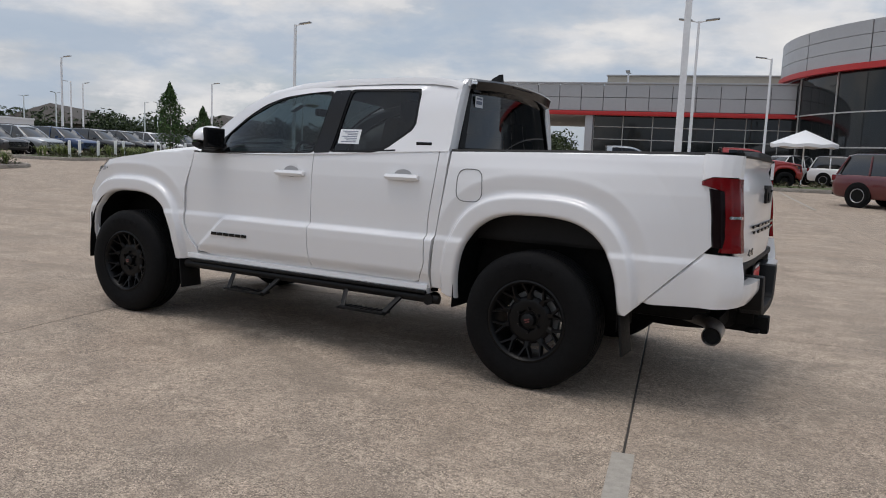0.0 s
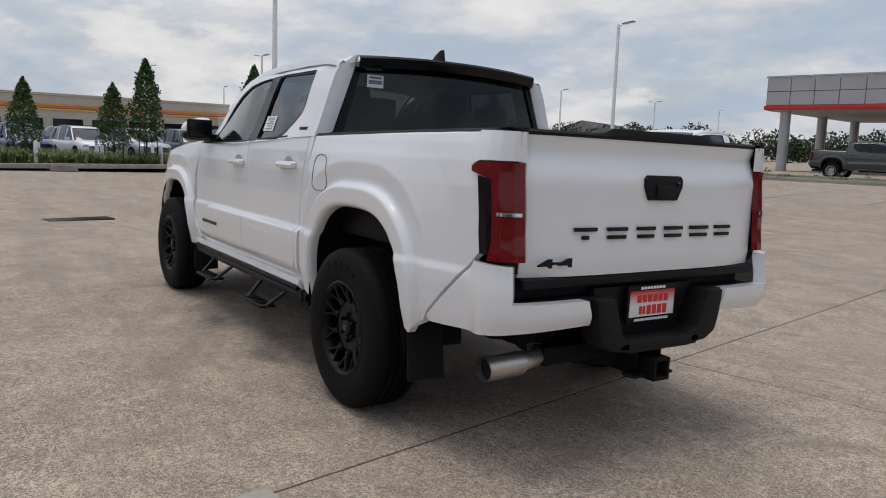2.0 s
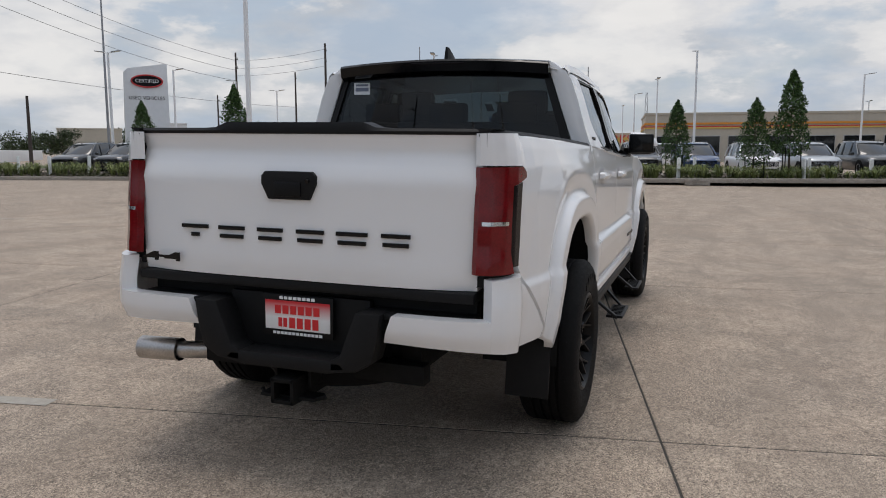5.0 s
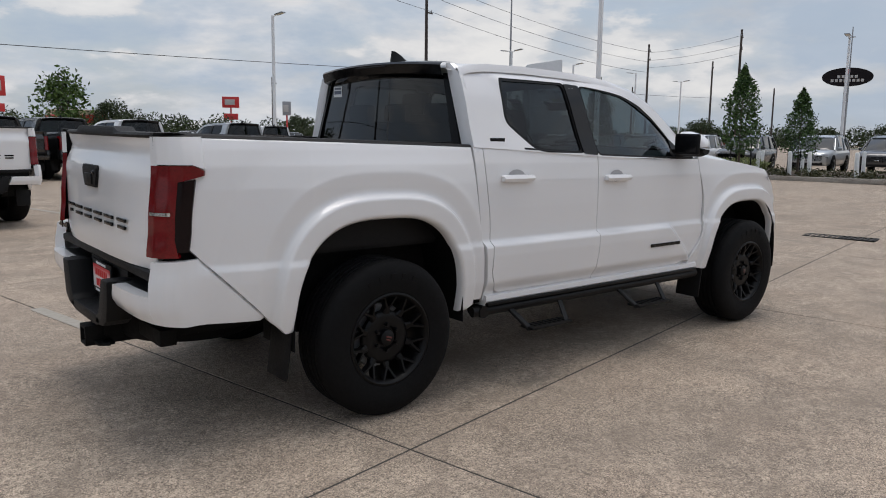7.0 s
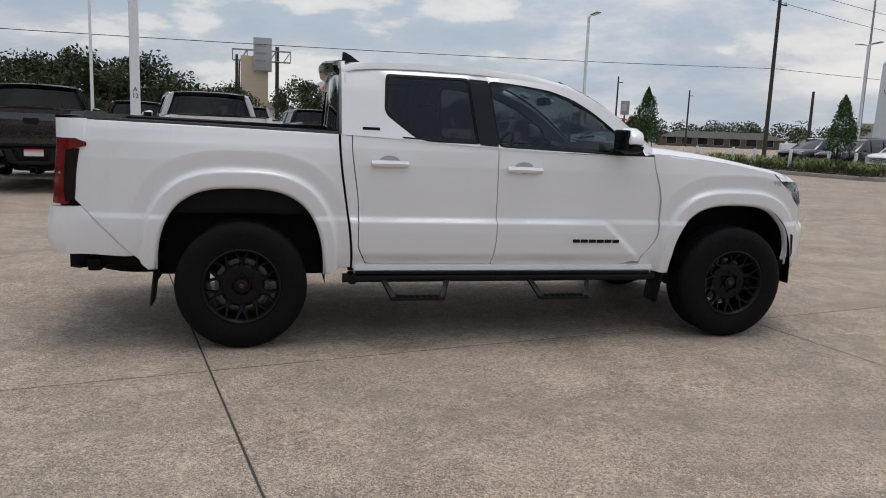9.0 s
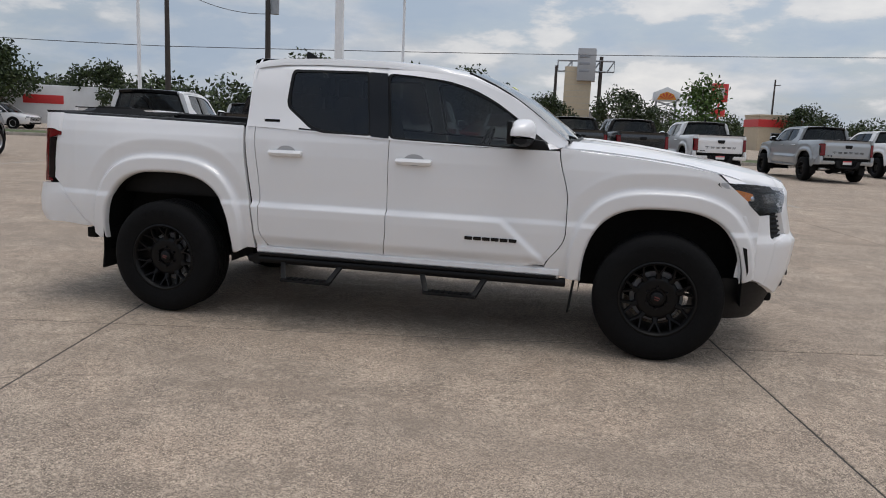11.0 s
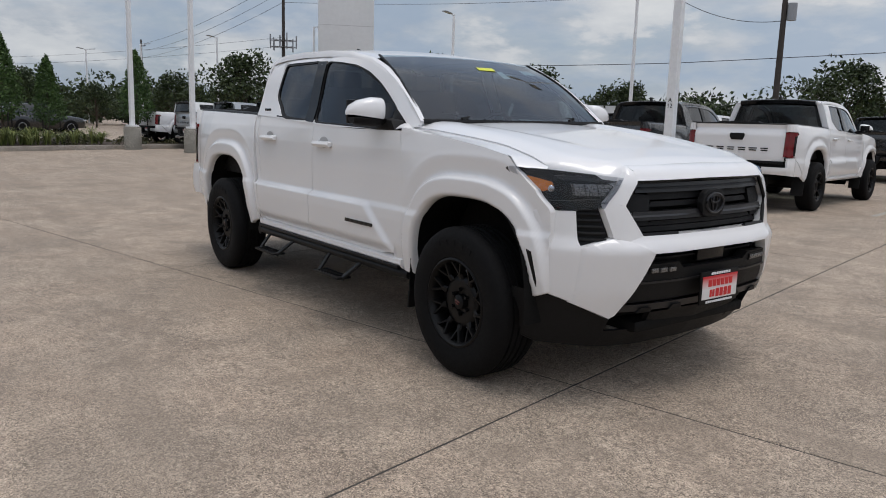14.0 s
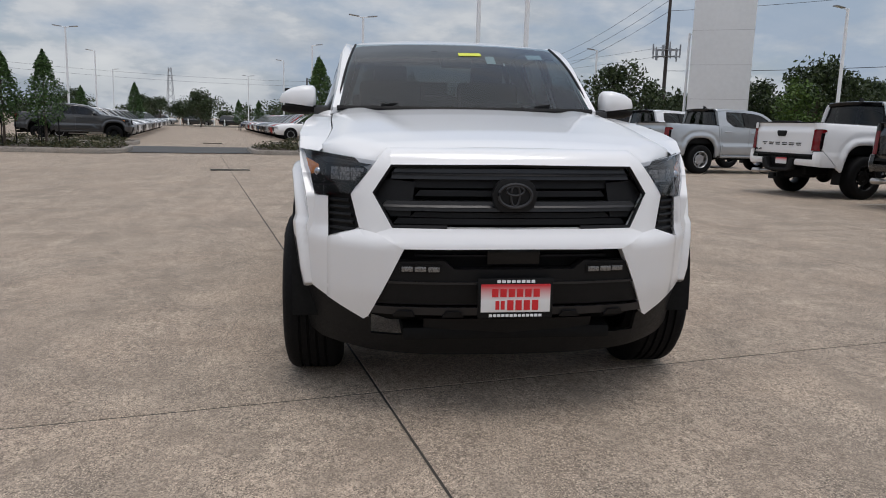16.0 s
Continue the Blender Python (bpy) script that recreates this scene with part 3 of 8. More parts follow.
# ---- the pickup: x ahead from the rear axle, y to its left, z up from the ground ----
REAR_ARCH, FRONT_ARCH = (0.0, 0.40, 0.495, 0.590), (3.37, 0.38, 0.475, 0.560)
P_ARCH = 2.9
base_w = curve1([(0.40, 0.855), (0.50, 0.878), (0.60, 0.900), (0.74, 0.912), (0.80, 0.912), (0.83, 0.900), (1.0, 0.902), (1.15, 0.898),
                 (1.25, 0.888), (1.32, 0.872), (1.38, 0.850), (1.45, 0.81)])
tail_w = curve1([(-1.2, -0.10), (-1.0, -0.060), (-0.75, -0.022), (-0.4, 0.0), (3.2, 0.0), (3.6, -0.010), (3.8, -0.035), (3.95, -0.075), (4.1, -0.15)])


def arch_r(x, z, arch):
    xc, zc, a, b = arch
    return ((abs(x - xc) / a) ** P_ARCH + (max(0.0, z - zc) / b) ** P_ARCH) ** (1 / P_ARCH) if z > zc else max(abs(x - xc) / a, 1e-3)


flare = curve1([(1.0, 0.022), (1.02, 0.040), (1.035, 0.043), (1.165, 0.045), (1.175, 0.042), (1.208, 0.008), (1.24, 0.005), (1.35, 0.017), (1.38, 0.019), (1.43, 0.015), (1.75, 0.0)])
flare_door = curve1([(1.0, 0.0), (9.0, 0.0)])


def side_w(x, z, wing=True):
    y = base_w(z) + tail_w(x)
    if wing:
        k = 0.0
        for arch in (REAR_ARCH, FRONT_ARCH):
            r = arch_r(x, z, arch)
            if r < 1.85:
                low = 1.0 - 0.6 * smooth01(0.62, 0.44, z)
                k = max(k, flare(max(r, 1.0)) * (low if r > 1.2 else 1.0))
        y += k * (1 - smooth01(1.22, 1.36, z))
    else:
        # the doors' lower bulge, which ends in a slanting edge ahead
        edge = 2.40 + 1.15 * (0.79 - z)
        y -= 0.022 * smooth01(0.60, 0.515, z)
        y += 0.026 * smooth01(0.825, 0.795, z) * smooth01(edge + 0.03, edge - 0.03, x)
    return y


def side_panel(name, xl, xr, zb, zt, mat, parent, side, nx=60, nz=30, cuts=(), arches=(), wing=True, label=""):
    """One outer panel of the body side. xl, xr: its ends as functions of z; zb, zt: its edges as functions of x."""
    bm = bmesh.new()
    g = []
    for i in range(nx + 1):
        row = []
        for j in range(nz + 1):
            v = j / nz
            z = zb(0.5 * (xl(0.8) + xr(0.8))) * (1 - v) + zt(0.5 * (xl(0.8) + xr(0.8))) * v
            for _ in range(3):
                x = xl(z) + (xr(z) - xl(z)) * i / nx
                z = zb(x) * (1 - v) + zt(x) * v
            row.append(bm.verts.new((x, 0, z)))
        g.append(row)
    for i in range(nx):
        for j in range(nz):
            q = (g[i][j], g[i + 1][j], g[i + 1][j + 1], g[i][j + 1])
            c = sum((v.co for v in q), Vector()) / 4
            if all(arch_r(c.x, c.z, a) > 1.0 for a in arches):
                bm.faces.new(q)
    for v in [v for v in bm.verts if not v.link_faces]:
        bm.verts.remove(v)
    for a in arches:
        for v in bm.verts:
            if any(e.is_boundary for e in v.link_edges) and abs(arch_r(v.co.x, v.co.z, a) - 1) < 0.06 and v.co.z > a[1] - 0.02:
                r = arch_r(v.co.x, v.co.z, a)
                v.co.x = a[0] + (v.co.x - a[0]) / r
                v.co.z = a[1] + (v.co.z - a[1]) / r if v.co.z > a[1] else v.co.z
    for co, no in cuts:
        bmesh.ops.bisect_plane(bm, geom=bm.verts[:] + bm.edges[:] + bm.faces[:], plane_co=(co[0], 0, co[1]),
                               plane_no=(no[0], 0, no[1]), clear_outer=True, dist=1e-5)
    ex = bmesh.ops.extrude_edge_only(bm, edges=[e for e in bm.edges if e.is_boundary])
    low = {v for v in ex["geom"] if isinstance(v, bmesh.types.BMVert)}
    for v in bm.verts:
        v.co.y = side * (side_w(v.co.x, v.co.z, wing) - (0.035 if v in low else 0.0))
    return part(name, bm, mat, parent, label, 75)


def wheel(parent, x, side, wheel_mat, detail, r=0.395, w=0.275):
    """Tyre and rim of one wheel, as a part of the vehicle with the tyre, rim and cap under it."""
    yc = side * 0.846
    bm = bmesh.new()
    h = w / 2
    prof = [(0.225, -h * 0.80), (0.24, -h * 0.93), (0.29, -h * 1.02), (0.335, -h * 1.0), (0.365, -h * 0.93), (r - 0.010, -h * 0.82),
            (r, -h * 0.66)]
    grooves = [(-0.42, 0.05), (-0.14, 0.05), (0.14, 0.05), (0.42, 0.05)] if detail else []
    for g0, gw in grooves:
        prof += [(r, h * (g0 - gw)), (r - 0.010, h * (g0 - gw * 0.7)), (r - 0.010, h * (g0 + gw * 0.7)), (r, h * (g0 + gw))]
    prof += [(r, h * 0.66), (r - 0.010, h * 0.82), (0.365, h * 0.93), (0.335, h * 1.0), (0.29, h * 1.02), (0.24, h * 0.93), (0.225, h * 0.80)]
    lathe(bm, prof, 72 if detail else 36, close=True)
    ty = part("wheel", bm, M["rubber"], parent, "black rubber tyre on a rim", 35)
    ty.matrix_basis = pose(x, yc, r)
    if detail:
        bm = bmesh.new()
        for k in range(54):
            a = 2 * math.pi * k / 54
            for y0, y1, da in ((-0.67, -0.52, 0.0), (-0.34, -0.20, 0.03), (-0.06, 0.06, 0.06), (0.20, 0.34, 0.03), (0.52, 0.67, 0.0)):
                m = Matrix.Rotation(-(a + da), 4, "Y") @ Matrix.Translation((r - 0.0042, (y0 + y1) / 2 * h, 0)) @ Matrix.Rotation(0.35 * (1 if y0 < 0 else -1), 4, "X")
                box(bm, (0, 0, 0), (0.006, (y1 - y0) * h, 0.026), 0, m)
        part("tread", bm, M["rubber"], ty, "", 0)
        for k in range(5):
            bm = bmesh.new()
            a0 = radians(66 + k * 12)
            m = Matrix.Rotation(-a0, 4, "Y") @ Matrix.Translation((0.318, side * h * 1.015, 0))
            box(bm, (0, 0, 0), (0.030, 0.004, 0.034), 0.002, m)
            part("raised_marking", bm, M["rubber"], ty, "", 0)
    # rim: barrel, flange, hub and six forked spokes
    s = side
    bm = bmesh.new()
    lathe(bm, [(0.232, s * h * 0.86), (0.236, s * h * 0.92), (0.226, s * h * 0.95), (0.214, s * h * 0.88), (0.205, s * h * 0.60), (0.200, -s * h * 0.5),
               (0.225, -s * h * 0.9), (0.232, -s * h * 0.8)], 64 if detail else 32, close=True)
    rim = part("rim", bm, wheel_mat, ty, "black alloy rim" if wheel_mat is M["wheel"] else "alloy rim", 40)
    if detail:
        bm = bmesh.new()
        lathe(bm, [(0.0, s * h * 0.16), (0.16, s * h * 0.14), (0.165, s * h * 0.0)], 32)
        part("brake_disc", bm, M["pole_grey"], ty, "grey steel brake disc behind the spokes")
    bm = bmesh.new()
    yo, yr = s * h * 0.60, s * h * 0.84
    n_sp = 10 if detail else 6
    fork = radians(180 / n_sp * 0.56)

    def spoke(p0, p1, w0, w1, dp):
        rings = []
        for p, wd in ((p0, w0), (p0.lerp(p1, 0.5), 0.5 * (w0 + w1)), (p1, w1)):
            rad = Vector((p.x, 0, p.z)).normalized()
            tan = Vector((-rad.z, 0, rad.x))
            rings.append([p + tan * wd + Vector((0, -s * 0.004, 0)), p + tan * wd * 0.55 + Vector((0, s * 0.005, 0)), p - tan * wd * 0.55 + Vector((0, s * 0.005, 0)),
                          p - tan * wd + Vector((0, -s * 0.004, 0)), p - tan * wd + Vector((0, -s * dp, 0)), p + tan * wd + Vector((0, -s * dp, 0))])
        loft(bm, rings)

    for k in range(n_sp):
        a = 2 * math.pi * k / n_sp + radians(90)
        root = Vector((0.122 * math.cos(a), yo, 0.122 * math.sin(a)))
        knot = Vector((0.160 * math.cos(a), yo + 0.35 * (yr - yo), 0.160 * math.sin(a)))
        spoke(root, knot, 0.021, 0.014, 0.034)
        for b in (-1, 1):
            start = Vector((0.152 * math.cos(a + b * 0.03), yo + 0.3 * (yr - yo), 0.152 * math.sin(a + b * 0.03)))
            tip = Vector((0.218 * math.cos(a + b * fork), yr, 0.218 * math.sin(a + b * fork)))
            spoke(start, tip, 0.0095, 0.0085, 0.028)
    lathe(bm, [(0.0, yo - s * 0.016), (0.056, yo - s * 0.016), (0.062, yo - s * 0.004), (0.108, yo + s * 0.002), (0.128, yo - s * 0.004), (0.136, yo - s * 0.012), (0.136, yo - s * 0.034), (0.0, yo - s * 0.034)], 40)
    part("spokes", bm, wheel_mat, rim)
    if not detail:
        return ty
    bm = bmesh.new()
    lathe(bm, [(0.0, yo + s * 0.020), (0.030, yo + s * 0.019), (0.039, yo + s * 0.012), (0.042, yo - s * 0.02)], 24)
    cap = part("centre_cap", bm, M["satin"], rim)
    if detail:
        bm = bmesh.new()
        box(bm, (0, yo + s * 0.021, 0.006), (0.034, 0.002, 0.009), 0.0008, Matrix.Rotation(0.3, 4, "Y"))
        box(bm, (0, yo + s * 0.021, -0.008), (0.028, 0.002, 0.007), 0.0008, Matrix.Rotation(0.3, 4, "Y"))
        part("cap_badge", bm, M["maroon"], ty, "small red badge")
    bm = bmesh.new()
    for k in range(6):
        a = radians(60 * k + 30)
        tube(bm, (0.066 * math.cos(a), yo - s * 0.016, 0.066 * math.sin(a)), (0.066 * math.cos(a), yo + s * 0.016, 0.066 * math.sin(a)), 0.0115, 0.0095, 6)
    part("lug_nuts", bm, M["satin"], rim)
    return ty


# greenhouse
gh = curve1([(1.26, 0.897), (1.32, 0.878), (1.40, 0.845), (1.50, 0.815), (1.60, 0.785), (1.70, 0.748), (1.76, 0.708), (1.80, 0.640)])
roof_side = [(0.60, 1.757), (0.68, 1.780), (0.80, 1.794), (1.10, 1.800), (1.53, 1.790), (1.85, 1.765), (2.12, 1.715), (2.28, 1.655), (2.42, 1.580), (2.55, 1.490),
             (2.66, 1.410), (2.76, 1.330)]
roof_z = curve1(roof_side)
REAR_WINDOW = [(0.868, 1.500), (0.876, 1.690), (0.888, 1.724), (1.43, 1.722), (1.492, 1.302), (1.15, 1.308), (1.06, 1.330), (0.886, 1.460)]
FRONT_WINDOW = [(1.548, 1.715), (1.75, 1.700), (1.98, 1.672), (2.15, 1.622), (2.30, 1.545), (2.42, 1.462), (2.52, 1.385), (2.535, 1.330), (2.52, 1.262), (1.605, 1.290)]


def densify(pts, step=0.05):
    out = []
    for k, p in enumerate(pts):
        q = pts[(k + 1) % len(pts)]
        n = max(1, int(math.hypot(q[0] - p[0], q[1] - p[1]) / step))
        out += [(p[0] + (q[0] - p[0]) * i / n, p[1] + (q[1] - p[1]) * i / n) for i in range(n)]
    return out


def soften(pts, r=0.03):
    """Round the corners of an outline."""
    out = []
    n = len(pts)
    for k in range(n):
        a, b, c = (Vector(pts[k - 1]), Vector(pts[k]), Vector(pts[(k + 1) % n]))
        d0, d1 = (a - b), (c - b)
        rr = min(r, d0.length * 0.45, d1.length * 0.45)
        p, q = b + d0.normalized() * rr, b + d1.normalized() * rr
        for t in (0.0, 0.33, 0.67, 1.0):
            s = p * (1 - t) ** 2 + b * 2 * t * (1 - t) + q * t * t
            out.append((s.x, s.y))
    return out


def ghx(x, z):
    """The glasshouse's half-width; it draws in towards the windscreen's foot."""
    w = smooth01(1.250, 1.262 + 0.10 * (1 - smooth01(2.40, 2.62, x)), z)
    return gh(z) - 0.105 * w * (max(0.0, x - 1.85) / 0.89) ** 1.25


def side_frame(outer, holes, side, off, depth):
    """A flat-filled side frame with holes, laid on the greenhouse's slope and given depth."""
    bm = bmesh.new()
    loops = [densify(outer)] + [densify(h) for h in holes]
    edges = []
    for lp in loops:
        vs = [bm.verts.new((x, 0, z)) for x, z in lp]
        edges += [bm.edges.new((vs[k], vs[(k + 1) % len(vs)])) for k in range(len(vs))]
    bmesh.ops.triangle_fill(bm, use_beauty=True, use_dissolve=False, edges=edges, normal=(0, 1, 0))
    if holes:
        # drop what the fill laid into the openings
        def inside(p, poly):
            c = False
            for k in range(len(poly)):
                (x0, z0), (x1, z1) = poly[k - 1], poly[k]
                if (z0 > p[1]) != (z1 > p[1]) and p[0] < (x1 - x0) * (p[1] - z0) / (z1 - z0) + x0:
                    c = not c
            return c
        bad = [f for f in bm.faces if any(inside((f.calc_center_median().x, f.calc_center_median().z), h) for h in holes)]
        bmesh.ops.delete(bm, geom=bad, context="FACES_ONLY")
    if depth:
        ex = bmesh.ops.extrude_edge_only(bm, edges=[e for e in bm.edges if e.is_boundary])
        low = {v for v in ex["geom"] if isinstance(v, bmesh.types.BMVert)}
    else:
        low = set()
    for v in bm.verts:
        v.co.y = side * (ghx(v.co.x, v.co.z) + off - (depth if v in low else 0))
    return bm


# nose: how far ahead the front skin stands at height z and half-width y
nose_plan = curve1([(0.0, 0.0), (0.30, -0.012), (0.50, -0.045), (0.60, -0.085), (0.70, -0.155), (0.78, -0.235), (0.84, -0.320), (0.89, -0.42), (0.93, -0.53)])
nose_side = curve1([(0.20, 4.06), (0.34, 4.10), (0.42, 4.19), (0.55, 4.235), (0.70, 4.255), (0.76, 4.26), (0.80, 4.225), (0.95, 4.205), (1.06, 4.18), (1.12, 4.140), (1.16, 4.03)])


def nose(y, z):
    return (nose_side(z) + nose_plan(abs(y)), y, z)


def nose_out(off):
    return lambda y, z: (nose_side(z) + nose_plan(abs(y)) + off, y, z)


def tail(y, z):
    """The tailgate's outer skin."""
    x = curve1([(0.78, -1.085), (0.86, -1.100), (1.10, -1.098), (1.20, -1.100), (1.235, -1.088), (1.30, -1.060), (1.345, -1.075), (1.38, -1.080)])(z)
    return (x + 0.06 * (abs(y) / 0.75) ** 4, y, z)


def hood_z(x, y):
    c = curve1([(2.70, 1.325), (2.9, 1.315), (3.2, 1.285), (3.5, 1.245), (3.8, 1.205), (4.0, 1.165), (4.09, 1.130), (4.13, 1.105)])(x)
    a = abs(y)
    rib = 0.60 - 0.165 * (x - 2.72)
    c += 0.020 * smooth01(rib - 0.06, rib + 0.03, a) * smooth01(3.95, 3.3, x)
    e = hood_edge(x)
    return c - 0.030 * (a / 0.75) ** 2 - 0.05 * smooth01(0.66, 0.86, a) - 0.042 * smooth01(3.78, 3.98, x) * smooth01(e - 0.11, e, a)


def hood_edge(x):
    return curve1([(2.70, 0.775), (3.2, 0.765), (3.5, 0.75), (3.70, 0.765), (3.82, 0.790), (4.0, 0.650), (4.08, 0.575), (4.13, 0.47)])(x)


def plate(parent, m, detail, label):
    """A dealer's plate: red and white field in a dark frame, its lettering as bars."""
    bm = box(bmesh.new(), (0, 0, 0), (0.31, 0.012, 0.165), 0.005)
    fr = part("licence_plate", bm, M["satin"], parent, label)
    fr.matrix_basis = m
    bm = box(bmesh.new(), (0, -0.0075, 0.0015), (0.285, 0.003, 0.115), 0.001)
    part("plate_field", bm, M["plate_fade"], fr, "field fading from red to white")
    if detail:
        bars = [(-0.085 + k * 0.034, 0.024, 0.026, 0.034, "plate_red") for k in range(6)] + [(-0.075 + k * 0.022, -0.027, 0.016, 0.036, "plate_red") for k in range(2)]
        bars += [(-0.022 + k * 0.034, -0.027, 0.026, 0.042, "plate_red") for k in range(4)]
        bars += [(-0.07 + k * 0.020, 0.0705, 0.015, 0.012, "sticker") for k in range(8)] + [(-0.102 + k * 0.017, -0.0700, 0.013, 0.011, "sticker") for k in range(13)]
        for bx, bz, bw, bh, ink in bars:
            part("letter_bar", box(bmesh.new(), (bx, -0.0100 if abs(bz) < 0.05 else -0.0085, bz), (bw, 0.003, bh), 0.001), M[ink], fr, "", 0)
    return fr


def both(name, make, mat, parent, label="", smooth=40.0):
    """The same part on both sides."""
    out = []
    for s in (1, -1):
        bm = make(s)
        out.append(part(name, bm, mat, parent, label, smooth))
    return out


def pickup(m, body, label, group="", detail=True, wheels=None, body_black=False):
    """A four-door pickup with a short open bed. body: its paint."""
    t = empty("pickup_truck", m, label, "pickup truck", group)
    W = wheels or M["wheel"]
    trim = body
    nx = 2.0 if detail else 0.45
    const = lambda c: (lambda _: c)
    # ---- side panels ----
    rail = curve1([(-1.2, 1.372), (0.0, 1.350), (0.6, 1.335)])
    bed_bottom = curve1([(-1.2, 0.60), (-0.70, 0.565), (-0.56, 0.49), (-0.44, 0.50), (0.45, 0.46), (0.52, 0.455), (0.60, 0.50), (0.68, 0.50)])
    belt = curve1([(0.6, 1.335), (0.9, 1.322), (1.5, 1.288), (2.2, 1.262), (2.74, 1.262)])
    sill = const(0.515)
    for s in (1, -1):
        # bedside: trimmed for the lamp, and slanting down to the bumper
        side_panel("bed_side", lambda z: -0.948 + 0.040 * smooth01(1.19, 1.215, z), lambda z: 0.664 - 0.085 * smooth01(0.5, 1.35, z), bed_bottom, rail, body, t, s, int(92 * nx), int(48 * nx),
                   cuts=[((-0.924, 0.878), (-0.71, -0.70))], arches=[REAR_ARCH])
        # black strip behind the cab-to-bed gap, painting in its shade
        bm = bmesh.new()
        loft(bm, [[(0.655 - 0.085 * smooth01(0.5, 1.35, z), s * (base_w(z) - 0.05), z), (0.700 - 0.085 * smooth01(0.5, 1.35, z), s * (base_w(z) - 0.05), z),
                   (0.700 - 0.085 * smooth01(0.5, 1.35, z), s * (base_w(z) - 0.022), z), (0.655 - 0.085 * smooth01(0.5, 1.35, z), s * (base_w(z) - 0.022), z)] for z in (0.47, 0.6, 0.8, 1.0, 1.2, 1.33)])
        part("bed_gap_liner", bm, M["chassis"], t, "black strip standing for the shade in the gap between cab and bed")
        side_panel("rear_pillar_panel", lambda z: 0.680 - 0.085 * smooth01(0.5, 1.35, z), lambda z: 0.766 - 0.060 * smooth01(0.48, 0.66, z) - 0.045 * smooth01(0.85, 1.30, z), const(0.49), belt,
                   body, t, s, 5, int(30 * nx), wing=False)
        side_panel("rear_door", lambda z: 0.772 - 0.060 * smooth01(0.48, 0.66, z) - 0.045 * smooth01(0.85, 1.30, z), lambda z: 1.612 - 0.02 * smooth01(0.7, 0.5, z), lambda x: 0.522 + 0.03 * smooth01(0.80, 0.72, x), belt,
                   body, t, s, int(44 * nx), int(44 * nx), wing=False)
        side_panel("front_door", lambda z: 1.617 - 0.02 * smooth01(0.7, 0.5, z), lambda z: 2.785 - 0.125 * smooth01(0.78, 0.515, z) ** 1.5 - 0.065 * smooth01(0.95, 1.27, z),
                   lambda x: 0.518 + 0.02 * smooth01(2.5, 2.62, x), belt, body, t, s, int(60 * nx), int(44 * nx), wing=False)
        top = curve1([(2.6, 1.262), (2.74, 1.28), (2.95, 1.262), (3.2, 1.238), (3.5, 1.200), (3.72, 1.160), (3.86, 1.118), (3.96, 1.07)])
        side_panel("front_fender", lambda z: 2.791 - 0.125 * smooth01(0.78, 0.515, z) ** 1.5 - 0.065 * smooth01(0.95, 1.27, z), lambda z: 3.845 + 0.080 * smooth01(1.02, 0.92, z), curve1([(2.6, 0.50), (2.78, 0.47), (2.9, 0.455), (3.8, 0.49), (3.86, 0.515), (3.93, 0.545)]), top,
                   body, t, s, int(62 * nx), int(46 * nx), arches=[FRONT_ARCH], cuts=[((3.72, 1.12), (0.64, 0.77))])
        # sill between the wheels
        bm = bmesh.new()
        loft(bm, [[(x, s * 0.80, 0.44), (x, s * 0.885, 0.455), (x, s * 0.908, 0.485), (x, s * 0.905, 0.512), (x, s * 0.86, 0.53), (x, s * 0.80, 0.53)] for x in (0.69, 1.2, 1.8, 2.4, 2.76)])
        part("sill", bm, body, t)
        # fender top and cowl shoulder beside the bonnet
        bm = bmesh.new()
        rows = []
        for k in range(25):
            x = 2.60 + (3.835 - 2.60) * k / 24
            ye, yo = hood_edge(max(x, 2.70)) + 0.006, side_w(x, top(x)) - 0.002
            zi, zo = hood_z(max(x, 2.70), ye) - 0.004, top(x)
            if x > 3.72:
                yo, zo = max(ye + 0.004, 0.90 - 0.85 * (x - 3.72)), 1.122 - 0.14 * (x - 3.72)
            if x < 2.70:
                zi = 1.325 - 0.02
            rows.append([(x, s * (yo + (ye - yo) * f), zo + (zi - zo) * (1 - (1 - f) ** 1.9)) for f in (0, 0.12, 0.28, 0.5, 0.75, 1.0)] + [(x, s * ye, zi - 0.03)])
        loft(bm, rows, False, False)
        part("fender_top", bm, body, t, "", 60)
        # greenhouse side: painted frame, dark window surround, glass
        lower = [(2.74, 1.285), (2.6, 1.262), (1.9, 1.272), (1.5, 1.288), (0.9, 1.322), (0.60, 1.335)]
        outer = [(x, z - 0.012) for x, z in roof_side] + lower
        rw, fw = soften(REAR_WINDOW), soften(FRONT_WINDOW, 0.05)
        part("cab_side_frame", side_frame(outer, [rw, fw], s, 0.0, 0.03), body, t, "", 40)
        for win, gmat, nm in ((rw, M["tint"], "rear_side_window"), (fw, M["mid_tint"] if detail else M["tint"], "front_side_window")):
            c = Vector((sum(p[0] for p in win) / len(win), sum(p[1] for p in win) / len(win)))
            inner = []
            for k, p in enumerate(win):
                q = Vector(p)
                inner.append(tuple(q + (c - q).normalized() * (0.022)))
            fr = part(nm, side_frame(win, [inner], s, -0.004, 0.02), M["satin"], t, "dark-framed tinted side window")
            gl = part("pane", side_frame(inner, [], s, -0.012, 0.0), gmat, fr, "tinted glass")
        bm = side_frame(soften([(1.425, 1.719), (1.555, 1.713), (1.612, 1.292), (1.484, 1.300)], 0.012), [], s, 0.003, 0.012)
        part("door_pillar_trim", bm, M["gloss_black"], t, "gloss black pillar trim")
